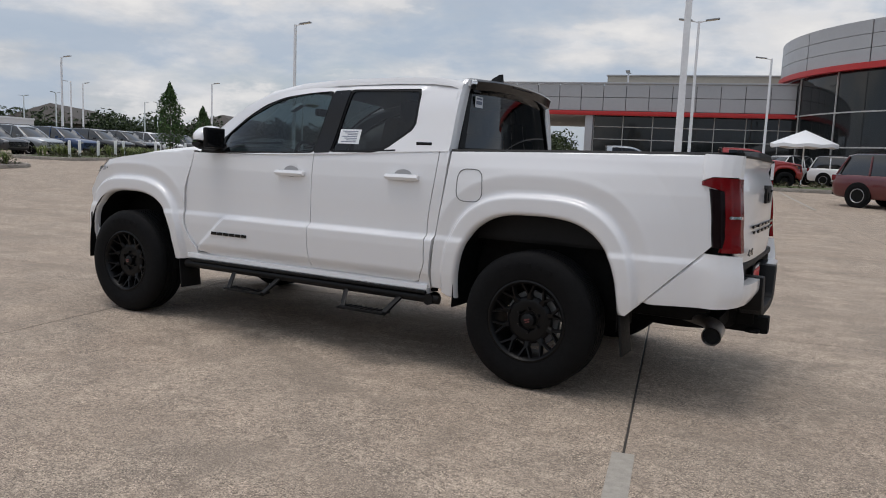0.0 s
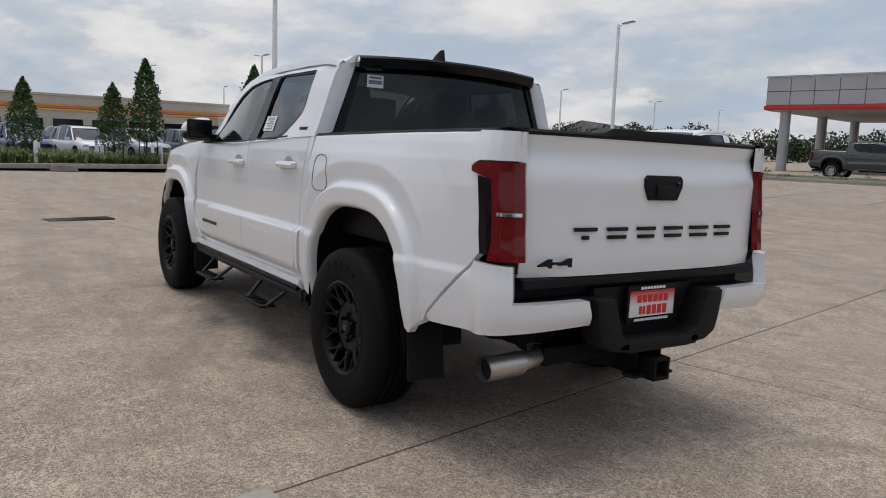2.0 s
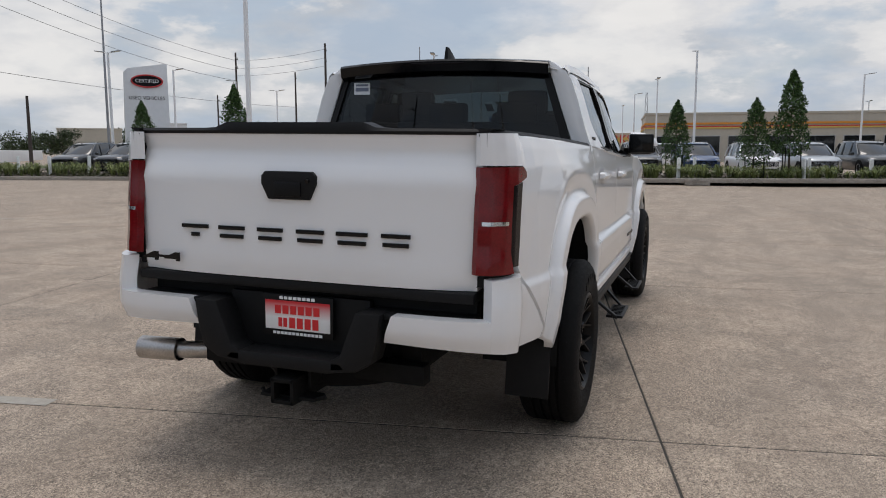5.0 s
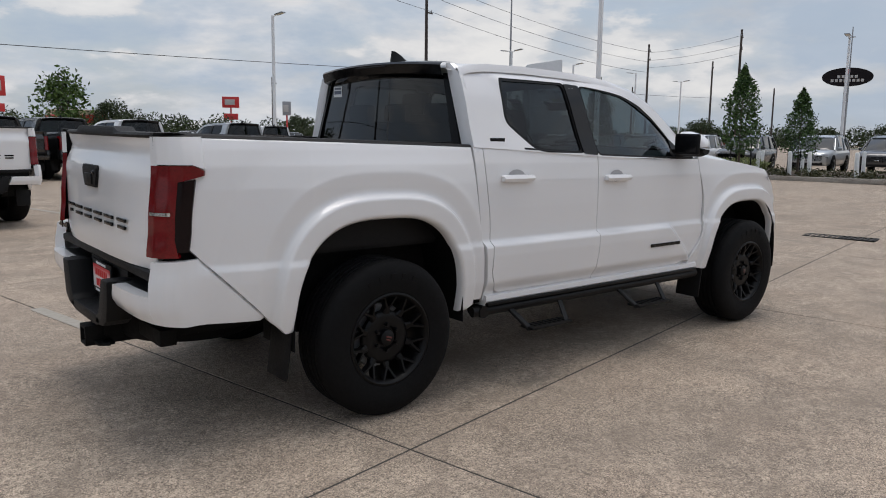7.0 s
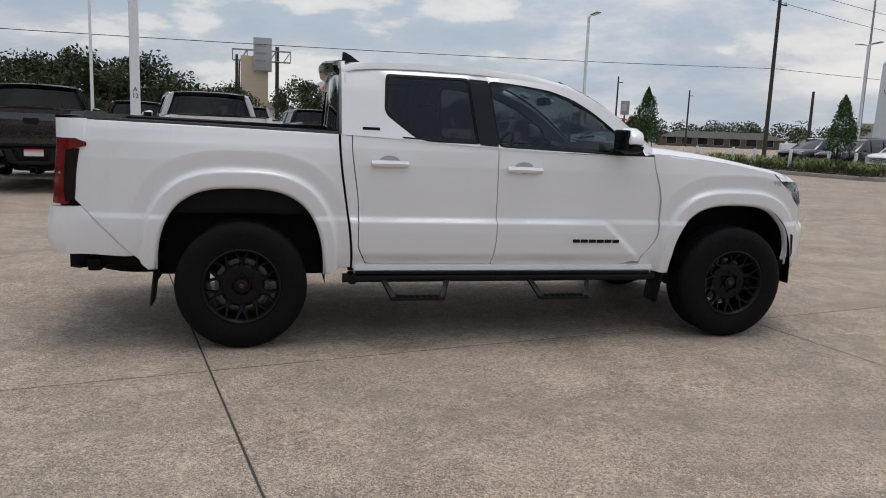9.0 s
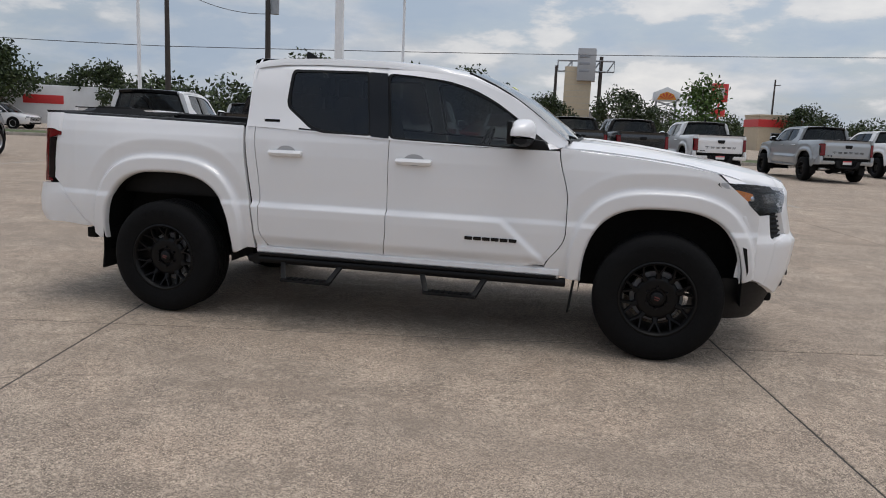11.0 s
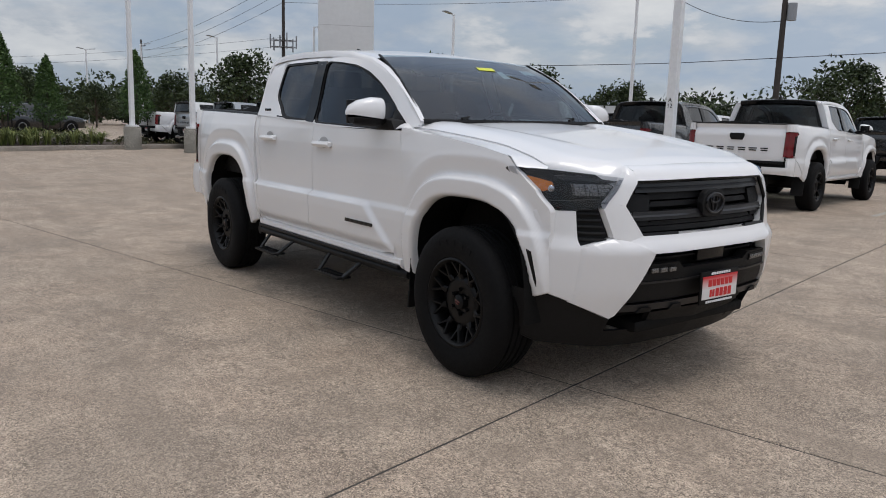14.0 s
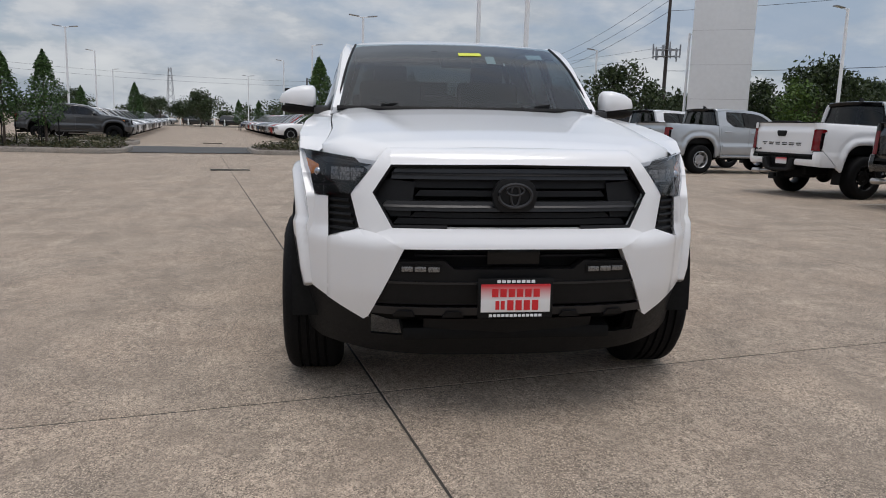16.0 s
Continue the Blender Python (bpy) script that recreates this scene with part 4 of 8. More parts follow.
        bm = side_frame([(2.495, 1.398), (2.545, 1.368), (2.60, 1.330), (2.662, 1.288), (2.655, 1.268), (2.50, 1.264)], [], s, 0.003, 0.012)
        part("sail_trim", bm, M["satin"], t, "black corner trim ahead of the window")
        # window base trim
        bm = bmesh.new()
        pipe(bm, [(x, s * (side_w(x, belt(x), False) - 0.004), belt(x) + 0.010) for x in (0.98, 1.2, 1.5, 1.9, 2.3, 2.55)], 0.009, 6)
        part("belt_trim", bm, M["satin"], t)
        # wheel wells
        for arch in (REAR_ARCH, FRONT_ARCH):
            bm = bmesh.new()
            prof = []
            for k in range(25):
                a = math.pi * k / 24
                ca, sa = math.cos(a), math.sin(a)
                prof.append((arch[0] + arch[2] * 1.02 * math.copysign(abs(ca) ** (2 / P_ARCH), ca), arch[1] + arch[3] * 1.02 * abs(sa) ** (2 / P_ARCH)))
            loft(bm, [[(x, s * 0.925, z) for x, z in prof], [(x, s * 0.60, z) for x, z in prof]], False, False)
            bm.faces.new([bm.verts.new((x, s * 0.60, z)) for x, z in prof])
            part("wheel_well", bm, M["chassis"], t, "black wheel-arch liner")
        # mud flaps
        for x0, zt0, hh in ((-0.50, 0.56, 0.30), (2.86, 0.50, 0.26)):
            bm = box(bmesh.new(), (x0, s * 0.805, zt0 - hh / 2), (0.014, 0.19, hh), 0.006, Matrix.Translation((x0, 0, zt0)) @ Matrix.Rotation(radians(7), 4, "Y") @ Matrix.Translation((-x0, 0, -zt0)))
            part("mud_flap", bm, M["plastic"], t, "black plastic mud flap")
        # door handles and badges
        for x0 in ((0.90, 1.79)):
            z0 = 1.165 if x0 < 1 else 1.150
            y0 = side_w(x0, z0, False)
            bm = bmesh.new()
            loft(bm, [[(x0 + dx, s * (y0 + a * 1.0), z0 + b * h) for a, b in ((0.004, -1), (0.030, -0.9), (0.040, 0), (0.030, 0.9), (0.004, 1))] for dx, h in
                      ((-0.118, 0.012), (-0.110, 0.019), (-0.05, 0.021), (0.05, 0.021), (0.110, 0.019), (0.118, 0.012))])
            part("door_handle", bm, body, t, "painted door handle")
            # flat grey disc on the door paints the shade of the handle's recess
            bm = bmesh.new()
            lathe(bm, [(0.0, 0.0), (0.055, 0.0), (0.06, 0.003), (0.0, 0.003)], 24)
            for v in bm.verts:
                v.co = Vector((x0 + v.co.x * 1.1, s * (y0 + 0.0005 + abs(v.co.y) * 0.3), z0 + 0.012 + v.co.z * 0.62))
            part("handle_recess", bm, M["panel"], t)
        if detail:
            for k in range(6):
                xx = 2.155 + 0.0573 * k + 0.02
                bm = box(bmesh.new(), (xx, s * (side_w(xx, 0.69, False) + 0.004), 0.686), (0.050, 0.006, 0.022), 0.002)
                part("door_badge", bm, M["gloss_black"], t, "black badge bar")
            bm = box(bmesh.new(), (0.782, s * (gh(1.375) + 0.003), 1.375), (0.110, 0.005, 0.022), 0.002)
            part("pillar_badge", bm, M["gloss_black"], t)
    # ---- roof ----
    bm = bmesh.new()
    rows = []
    xs = [0.585, 0.62, 0.68, 0.76, 0.9, 1.1, 1.3, 1.53, 1.75, 1.95, 2.06, 2.10]
    ys = [0, 0.15, 0.3, 0.42, 0.52, 0.58, 0.62, 0.648, 0.672]
    crown = 0.033
    for x in xs:
        edge = roof_z(x)
        k = 1 - 0.35 * smooth01(0.75, 0.585, x)
        row = []
        for y in [-a for a in ys[:0:-1]] + ys:
            a = abs(y)
            z = edge + crown * (1 - (a / 0.672) ** 2.2) * (1 if x < 1.9 else 1 - 0.2 * (x - 1.9) / 0.2)
            row.append((x, y, z - 0.010 * smooth01(0.60, 0.672, a)))
        rows.append(row)
    loft(bm, rows, False, False)
    part("roof", bm, body, t, "", 60)
    for s in (1, -1):
        bm = bmesh.new()
        rows = []
        for x, z in [(p[0], p[1]) for p in roof_side if p[0] < 2.8]:
            zz = z - 0.014
            if x <= 2.12:
                yi, zi = 0.668, z - 0.012
            else:
                f = (x - 2.12) / (2.76 - 2.12)
                yi, zi = 0.655 + 0.10 * f, z - 0.010
            yo = max(ghx(x, zz - 0.025), yi + 0.012)
            rows.append([(x, s * yo, zz - 0.028), (x, s * (yo - 0.006), zz - 0.004), (x, s * (0.5 * (yo + yi) + 0.008), 0.5 * (zz + zi) + (0.014 if x <= 2.12 else 0.002)), (x, s * yi, zi), (x, s * (yi - 0.01), zi - 0.03)])
        loft(bm, rows, False, False)
        part("roof_rail", bm, body, t, "", 60)
    # windscreen and its dark border
    def screen(a, f):
        x = 2.085 + (2.735 - 2.085) * f
        z = (roof_z(2.1) + 0.030) * (1 - f) + 1.325 * f + 0.046 * math.sin(math.pi * f)
        half = 0.645 + 0.105 * f
        return (x + 0.05 * (1 - a * a) * f + 0.03 * (1 - a * a) * (1 - f), a * half, z - 0.015 * a * a * (1 - f))
    bm = bmesh.new()
    n1, n2 = 18, 14
    loft(bm, [[screen(-1 + 2 * i / n1, j / n2) for i in range(n1 + 1)] for j in range(n2 + 1)], False, False)
    part("windscreen", bm, M["clear"], t, "green-tinted windscreen")
    for s in (1, -1):
        bm = bmesh.new()
        pipe(bm, [screen(s * 1.0, j / n2) for j in range(n2 + 1)], 0.008, 6)
        part("windscreen_seal", bm, M["satin"], t)
    bm = bmesh.new()
    pipe(bm, [Vector(screen(-1 + 2 * i / n1, 1.0)) + Vector((0.02, 0, -0.008)) for i in range(n1 + 1)], 0.016, 6)
    part("windscreen_seal", bm, M["satin"], t)
    if detail:
        for s in (1, -1):
            bm = bmesh.new()
            pipe(bm, [(2.79, s * 0.45 - 0.05, 1.335), (2.74, s * 0.45 + 0.05, 1.345), (2.66, s * 0.2 - 0.35 + (0.15 if s > 0 else 0), 1.372)], 0.009, 6)
            part("wiper", bm, M["satin"], t, "black wiper arm")
        for y0, w0, h0, mat_, nm in ((0.075, 0.145, 0.045, M["yellow_tag"], "windscreen_tag"), (0.20, 0.058, 0.11, M["sticker"], "windscreen_sticker"), (0.50, 0.10, 0.075, M["sticker"], "windscreen_sticker")):
            f0 = 0.27 if y0 < 0.1 else 0.33 if y0 < 0.3 else 0.22
            a0 = y0 / 0.66
            p = Vector(screen(a0, f0))
            d = (Vector(screen(a0, f0 + 0.05)) - p).normalized()
            r = Vector((0, 1, 0))
            nn = r.cross(d).normalized()
            mm = Matrix((( *r, 0), (*d, 0), (*nn, 0), (0, 0, 0, 1))).transposed()
            bm = box(bmesh.new(), (0, 0, 0), (w0, h0, 0.0015), 0)
            ob = part(nm, bm, mat_, t, "yellow stock tag behind the glass" if mat_ is M["yellow_tag"] else "paper sticker on the glass", 0)
            ob.matrix_basis = Matrix.Translation(p + nn * (1 if nn.z > 0 else -1) * (0.003 if mat_ is M["yellow_tag"] else -0.012)) @ mm
        bm = box(bmesh.new(), (2.22, 0, 1.62), (0.05, 0.20, 0.06), 0.015)
        part("rear_mirror", bm, M["satin"], t)
    # rear window, its surround, spoiler and fin
    def back(a, f):
        x = 0.600 - 0.03 * (1 - f) * 0 + 0.055 * (1 - a * a) * -0.5 + 0.03 * (f - 0.5)
        z = 1.30 * (1 - f) + 1.735 * f
        half = 0.775 - 0.150 * f
        return (x, a * half, z)
    bm = bmesh.new()
    loft(bm, [[back(-0.955 + 1.91 * i / 16, 0.02 + 0.96 * j / 8) for i in range(17)] for j in range(9)], False, False)
    part("rear_window", bm, M["tint"], t, "dark privacy glass rear window")
    for s in (1, -1):
        bm = bmesh.new()
        loft(bm, [[back(s * 0.945, j / 8), Vector(back(s * 0.945, j / 8)) + Vector((-0.012, 0, 0)), Vector(back(s * 1.0, j / 8)) + Vector((-0.004, s * 0.004, 0)), Vector(back(s * 1.0, j / 8)) + Vector((0.03, s * 0.01, 0))] for j in range(9)], False, False)
        part("rear_window_seal", bm, M["satin"], t)
    for s in (1, -1):
        bm = bmesh.new()
        rows = []
        for j in range(11):
            z = 1.31 + (1.79 - 1.31) * j / 10
            yo = gh(z)
            yi = abs(back(1.0, (z - 1.30) / 0.435)[1]) + 0.008
            rows.append([(0.625, s * yo, z), (0.603, s * (yo - 0.012), z), (0.592, s * (yi + 0.01), z), (0.60, s * yi, z)])
        loft(bm, rows, False, False)
        part("rear_cab_corner", bm, body, t, "", 50)
    bm = bmesh.new()
    rows = []
    for k in range(21):
        y = -0.630 + 1.26 * k / 20
        a = abs(y) / 0.630
        zt = 1.824 - 0.026 * a ** 2
        xr = 0.515 + 0.035 * a ** 3
        rows.append([(0.66, y, zt - 0.004), (0.60, y, zt), (xr + 0.01, y, zt - 0.010), (xr, y, zt - 0.022), (xr + 0.012, y, zt - 0.075), (xr + 0.055, y, zt - 0.095), (0.62, y, zt - 0.10)])
    loft(bm, rows, False, False)
    sp = part("roof_spoiler", bm, M["gloss_black"], t, "black roof-edge spoiler")
    bm = bmesh.new()
    for k in range(16):
        box(bm, (0.5165, -0.15 + 0.02 * k, 1.790), (0.006, 0.017, 0.010), 0.001)
    part("brake_light", bm, M["tail_dark"], sp)
    bm = bmesh.new()
    rows = []
    for k, (dx, hh, ww) in enumerate(((0.09, 0.004, 0.012), (0.05, 0.020, 0.030), (0.0, 0.050, 0.030), (-0.05, 0.075, 0.022), (-0.075, 0.078, 0.012))):
        rows.append([(0.74 + dx, -ww, 0), (0.74 + dx * 0.9, -ww * 0.45, hh), (0.74 + dx * 0.9, ww * 0.45, hh), (0.74 + dx, ww, 0)])
    loft(bm, [[(x, y, z + 1.822) for x, y, z in r] for r in rows])
    part("antenna_fin", bm, M["satin"], t, "black shark-fin antenna")
    # ---- bonnet ----
    bm = bmesh.new()
    rows = []
    for k in range(41):
        x = 2.705 + (4.062 - 2.705) * k / 40
        e = hood_edge(x)
        rows.append([(x, e * f, hood_z(x, e * f)) for f in [-1 + 2 * i / 36 for i in range(37)]])
    loft(bm, rows, False, False)
    ex = bmesh.ops.extrude_edge_only(bm, edges=[e for e in bm.edges if e.is_boundary])
    bmesh.ops.translate(bm, verts=[v for v in ex["geom"] if isinstance(v, bmesh.types.BMVert)], vec=(0, 0, -0.055))
    part("bonnet", bm, body, t, "", 60)
    # ---- nose ----
    def skin(nm, poly, mat_, off=0.0, thick=0.06, lab=""):
        for s in (1, -1):
            pts = [(s * a, b) for a, b in poly]
            part(nm, patch(nose_out(off), pts, 0.028, thick), mat_, t, lab, 50)
    skin("grille_surround", [(-0.0, 1.075), (0.500, 1.070), (0.500, 1.136), (-0.0, 1.138)], trim)
    skin("grille_surround", [(0.498, 1.072), (0.575, 0.955), (0.640, 0.975), (0.585, 1.045), (0.552, 1.090), (0.515, 1.134), (0.498, 1.136)], trim)
    skin("grille_surround", [(0.573, 0.957), (0.495, 0.818), (0.560, 0.795), (0.628, 0.810), (0.662, 0.945), (0.640, 0.978)], trim)
    skin("bumper_cover", [(0.0, 0.818), (0.497, 0.818), (0.56, 0.797), (0.452, 0.738), (0.0, 0.742)], trim)
    skin("bumper_cover", [(0.450, 0.737), (0.56, 0.797), (0.626, 0.808), (0.76, 0.764), (0.765, 0.50), (0.612, 0.424), (0.592, 0.438)], trim)
    skin("bumper_cover", [(0.757, 0.93), (0.757, 0.50), (0.84, 0.54), (0.862, 0.55), (0.866, 0.92), (0.86, 0.93)], trim)
    skin("corner_vent", [(0.665, 0.955), (0.628, 0.812), (0.757, 0.765), (0.757, 0.955)], M["plastic"], -0.035, 0.03)
    for s in (1, -1):
        bm = bmesh.new()
        for k in range(5):
            z = 0.80 + 0.029 * k
            ya = 0.640 + (z - 0.80) * 0.22 + 0.004
            pipe(bm, [(nose_side(z) + nose_plan(y) - 0.022, s * y, z) for y in (ya, 0.5 * (ya + 0.75), 0.75)], 0.008, 6)
        part("vent_slats", bm, M["plastic"], t)
    # grille: backing, bars, badge
    bm = patch(nose_out(-0.13), [(-0.60, 0.945), (-0.50, 0.80), (0.50, 0.80), (0.60, 0.945), (0.51, 1.085), (-0.51, 1.085)], 0.06, 0.0)
    grille = part("grille", bm, M["chassis"], t, "black slatted grille")
    for z0, hz, off, mat_, ww in ((1.035, 0.022, -0.030, M["darkgrey"], 0.50), (0.905, 0.020, -0.030, M["darkgrey"], 0.535), (0.995, 0.018, -0.055, M["plastic"], 0.42), (0.955, 0.012, -0.06, M["plastic"], 0.40),
                            (0.868, 0.010, -0.05, M["plastic"], 0.42), (0.842, 0.012, -0.05, M["plastic"], 0.49)):
        bm = patch(nose_out(off), [(-ww, z0 - hz), (ww, z0 - hz), (ww - 0.02, z0 + hz), (-ww + 0.02, z0 + hz)], 0.05, 0.05)
        part("grille_bar", bm, mat_, grille)
        if mat_ is M["darkgrey"]:
            # the sloped upper face of the broad bars
            def slope(y, z, z0=z0, off=off):
                return (nose_side(z0) + nose_plan(abs(y)) + off + 0.004 - 1.1 * (z - z0), y, z)
            bm = patch(slope, [(-ww, z0 - hz * 0.2), (ww, z0 - hz * 0.2), (ww - 0.02, z0 + hz), (-ww + 0.02, z0 + hz)], 0.05, 0.01)
            part("grille_bar", bm, mat_, grille)
    for s in (1, -1):
        bm = patch(nose_out(-0.045), [(s * 0.40, 1.00), (s * 0.52, 1.01), (s * 0.565, 0.95), (s * 0.50, 0.86), (s * 0.42, 0.86)], 0.04, 0.06)
        part("grille_cheek", bm, M["plastic"], grille)
        bm = bmesh.new()
        ring = [(0.0, 1.073), (0.497, 1.067), (0.572, 0.953), (0.494, 0.822), (0.0, 0.822)]
        pipe(bm, [Vector(nose(s * a, b)) + Vector((-0.012, 0, 0)) for a, b in densify(ring, 0.05)[:-9]], 0.010, 6)
        part("grille_edge", bm, M["satin"], grille)
    bm = bmesh.new()
    hexa = [(-0.095, 0.955), (-0.075, 1.0), (-0.05, 1.018), (0.05, 1.018), (0.075, 1.0), (0.095, 0.955), (0.08, 0.905), (0.05, 0.885), (-0.05, 0.885), (-0.08, 0.905)]
    prism(bm, [(4.165, y, z) for y, z in hexa], (0.035, 0, 0), 0.004)
    em = part("grille_emblem", bm, M["plastic"], t, "black oval emblem on the grille")
    bm = bmesh.new()
    for (ry, rz, cz, rr) in ((0.068, 0.047, 0.952, 0.007), (0.036, 0.019, 0.972, 0.005), (0.018, 0.043, 0.952, 0.005)):
        pts = [(4.204, ry * math.cos(a), cz + rz * math.sin(a)) for a in [2 * math.pi * k / 24 for k in range(25)]]
        pipe(bm, pts, rr, 6)
    part("emblem_ring", bm, M["darkgrey"], em)
    # lower opening, fog lamps, skid
    lo = [(-0.46, 0.745), (-0.60, 0.43), (-0.50, 0.40), (0.50, 0.40), (0.60, 0.43), (0.46, 0.745)]
    bm = patch(nose_out(-0.10), lo, 0.06, 0.0)
    low = part("lower_grille", bm, M["chassis"], t, "black lower bumper opening")
    for poly, off, mat_ in (([(-0.515, 0.595), (0.515, 0.595), (0.475, 0.684), (0.285, 0.690), (0.245, 0.655), (-0.245, 0.655), (-0.285, 0.690), (-0.475, 0.684)], -0.012, M["plastic"]),
                            ([(-0.565, 0.500), (0.565, 0.500), (0.51, 0.590), (-0.51, 0.590)], -0.018, M["plastic"]),
                            ([(-0.595, 0.455), (0.595, 0.455), (0.57, 0.490), (-0.57, 0.490)], -0.004, M["darkgrey"]),
                            ([(-0.55, 0.725), (0.55, 0.725), (0.55, 0.735), (-0.55, 0.735)], -0.06, M["plastic"]), ([(-0.40, 0.70), (0.40, 0.70), (0.40, 0.708), (-0.40, 0.708)], -0.06, M["plastic"])):
        part("bumper_insert", patch(nose_out(off), poly, 0.05, 0.06), mat_, low)
    bm = patch(nose_out(-0.005), [(-0.52, 0.592), (0.52, 0.592), (0.515, 0.602), (-0.515, 0.602)], 0.06, 0.02)
    part("bumper_insert", bm, M["darkgrey"], low)
    bm = box(bmesh.new(), (4.19, 0, 0.705), (0.03, 0.22, 0.075), 0.008)
    part("radar_cover", bm, M["gloss_black"], low)
    for s in (1, -1):
        bm = patch(nose_out(-0.006), [(s * 0.30, 0.640), (s * 0.466, 0.640), (s * 0.466, 0.673), (s * 0.30, 0.673)], 0.04, 0.03)
        fg = part("fog_lamp", bm, M["satin"], t, "rectangular fog lamp")
        for k in range(3):
            y = s * (0.330 + 0.053 * k)
            bm = box(bmesh.new(), (nose(y, 0.656)[0] - 0.004, y, 0.656), (0.012, 0.047, 0.021), 0.004)
            part("lamp_cell", bm, M["lamp_grey"], fg)
        for k in range(2):
            bm = patch(nose_out(0.006), [(s * (0.20 + 0.20 * k), 0.448), (s * (0.29 + 0.20 * k), 0.448), (s * (0.275 + 0.20 * k), 0.472), (s * (0.215 + 0.20 * k), 0.472)], 0.03, 0.03)
            part("skid_rib", bm, M["plastic"], low)
    def dam(y, z):
        f = (0.43 - z) / 0.21
        return (nose_side(0.43) + nose_plan(abs(y)) - 0.035 - 0.10 * f - 0.10 * max(0.0, f - 0.6), y, z)
    dam_half = [[(0.0, 0.235), (0.36, 0.237), (0.36, 0.43), (0.0, 0.43)], [(0.36, 0.237), (0.58, 0.252), (0.58, 0.345), (0.36, 0.345)],
                [(0.58, 0.252), (0.80, 0.275), (0.90, 0.33), (0.90, 0.55), (0.74, 0.50), (0.58, 0.43)]]
    for poly in dam_half if detail else dam_half[:1]:
        for s in (1, -1):
            part("air_dam", patch(dam, [(s * y, z) for y, z in poly], 0.05, 0.03), M["plastic"], t, "matt black air dam under the bumper")
    plate(t, pose(4.262, 0, 0.543, 0, 0, 90), detail, "red and white dealer plate")
    # ---- headlamps ----
    for s in (1, -1):
        hp = [(0.556, 1.082), (0.588, 1.048), (0.645, 0.972), (0.66, 0.945), (0.81, 0.928), (0.902, 1.108), (0.898, 1.122), (0.80, 1.112)]
        pts = [(s * a, b) for a, b in hp]
        def lampskin(off):
            def f(y, z):
                x, yy, zz = nose(y, min(z, 1.06))
                a = abs(y)
                x += -0.03 * smooth01(1.02, 1.12, z)
                return (x + off, y, z)
            return f
        bm = patch(lampskin(-0.035), pts, 0.03, 0.0)
        hl = part("headlamp", bm, M["satin"], t, "dark-housed headlamp under a clear lens")
        bm = patch(lampskin(0.004), pts, 0.03, 0.025)
        part("lens", bm, M["lens"], hl, "clear outer lens")
        bm = patch(lampskin(-0.03), [(s * 0.832, 1.012), (s * 0.874, 1.072), (s * 0.856, 1.080), (s * 0.800, 1.056), (s * 0.800, 1.026)], 0.03, 0.02)
        part("turn_lamp", bm, M["amber"], hl, "amber marker")
        for z0, ya in ((1.043, 0.606), (1.025, 0.622), (1.007, 0.638)):
            for yb, yc in ((ya, 0.662), (0.666, 0.708), (0.712, 0.745)):
                bm = patch(lampskin(-0.018), [(s * yb, z0 - 0.0078), (s * yc, z0 - 0.0078), (s * yc, z0 + 0.0078), (s * yb, z0 + 0.0078)], 0.03, 0.02)
                part("reflector", bm, M["lamp_grey"], hl)
        bm = patch(lampskin(-0.016), [(s * 0.575, 1.066), (s * 0.60, 1.058), (s * 0.77, 1.070), (s * 0.79, 1.086), (s * 0.76, 1.090)], 0.03, 0.02)
        part("lamp_brow", bm, M["darkgrey"], hl)
        for y0 in (0.80, 0.765):
            bm = bmesh.new()
            px, py, pz = lampskin(-0.06)(s * y0, 1.025)
            bmesh.ops.create_uvsphere(bm, u_segments=14, v_segments=8, radius=0.020, matrix=Matrix.Translation((px + 0.01, py, pz)))
            part("projector", bm, M["lens"] if y0 < 0.78 else M["chrome"], hl)
        bm = patch(lampskin(-0.012), [(s * 0.67, 0.985), (s * 0.83, 0.97), (s * 0.815, 0.932), (s * 0.66, 0.948)], 0.03, 0.02)
        part("lamp_lower", bm, M["plastic"], hl)
        # slot vent at the corner
        bm = patch(lambda x, z: (x, s * (side_w(x, z) + 0.003), z), [(3.838, 0.745), (3.864, 0.735), (3.888, 0.60), (3.884, 0.568)], 0.02, 0.02, (0, -s, 0))
        part("air_slot", bm, M["satin"], t)
    # ---- mirrors ----
    for s in (1, -1):
        bm = bmesh.new()
        rows = []
        for y, w_, h_, dz, dx in ((0.885, 0.085, 0.066, 0.006, 0.0), (0.90, 0.11, 0.088, 0.003, 0.0), (0.96, 0.125, 0.092, 0.0, -0.005), (1.03, 0.112, 0.080, -0.006, -0.012), (1.08, 0.08, 0.056, -0.014, -0.02), (1.10, 0.035, 0.026, -0.020, -0.03)):
            rows.append([(2.500 + dx + w_ * 0.62 * ca, s * y, 1.372 + dz + h_ * 0.86 * sa) for ca, sa in [(math.copysign(abs(math.cos(a)) ** 0.7, math.cos(a)), math.copysign(abs(math.sin(a)) ** 0.7, math.sin(a))) for a in [2 * math.pi * k / 16 for k in range(16)]]])
        loft(bm, rows)
        bmesh.ops.bisect_plane(bm, geom=bm.verts[:] + bm.edges[:] + bm.faces[:], plane_co=(0, s * 0.98, 1.334), plane_no=(0, s * 0.12, -1), clear_outer=True)
        mi = part("side_mirror", bm, body, t, "body-coloured mirror cap on a black base", 60)
        bm = bmesh.new()
        rows = []
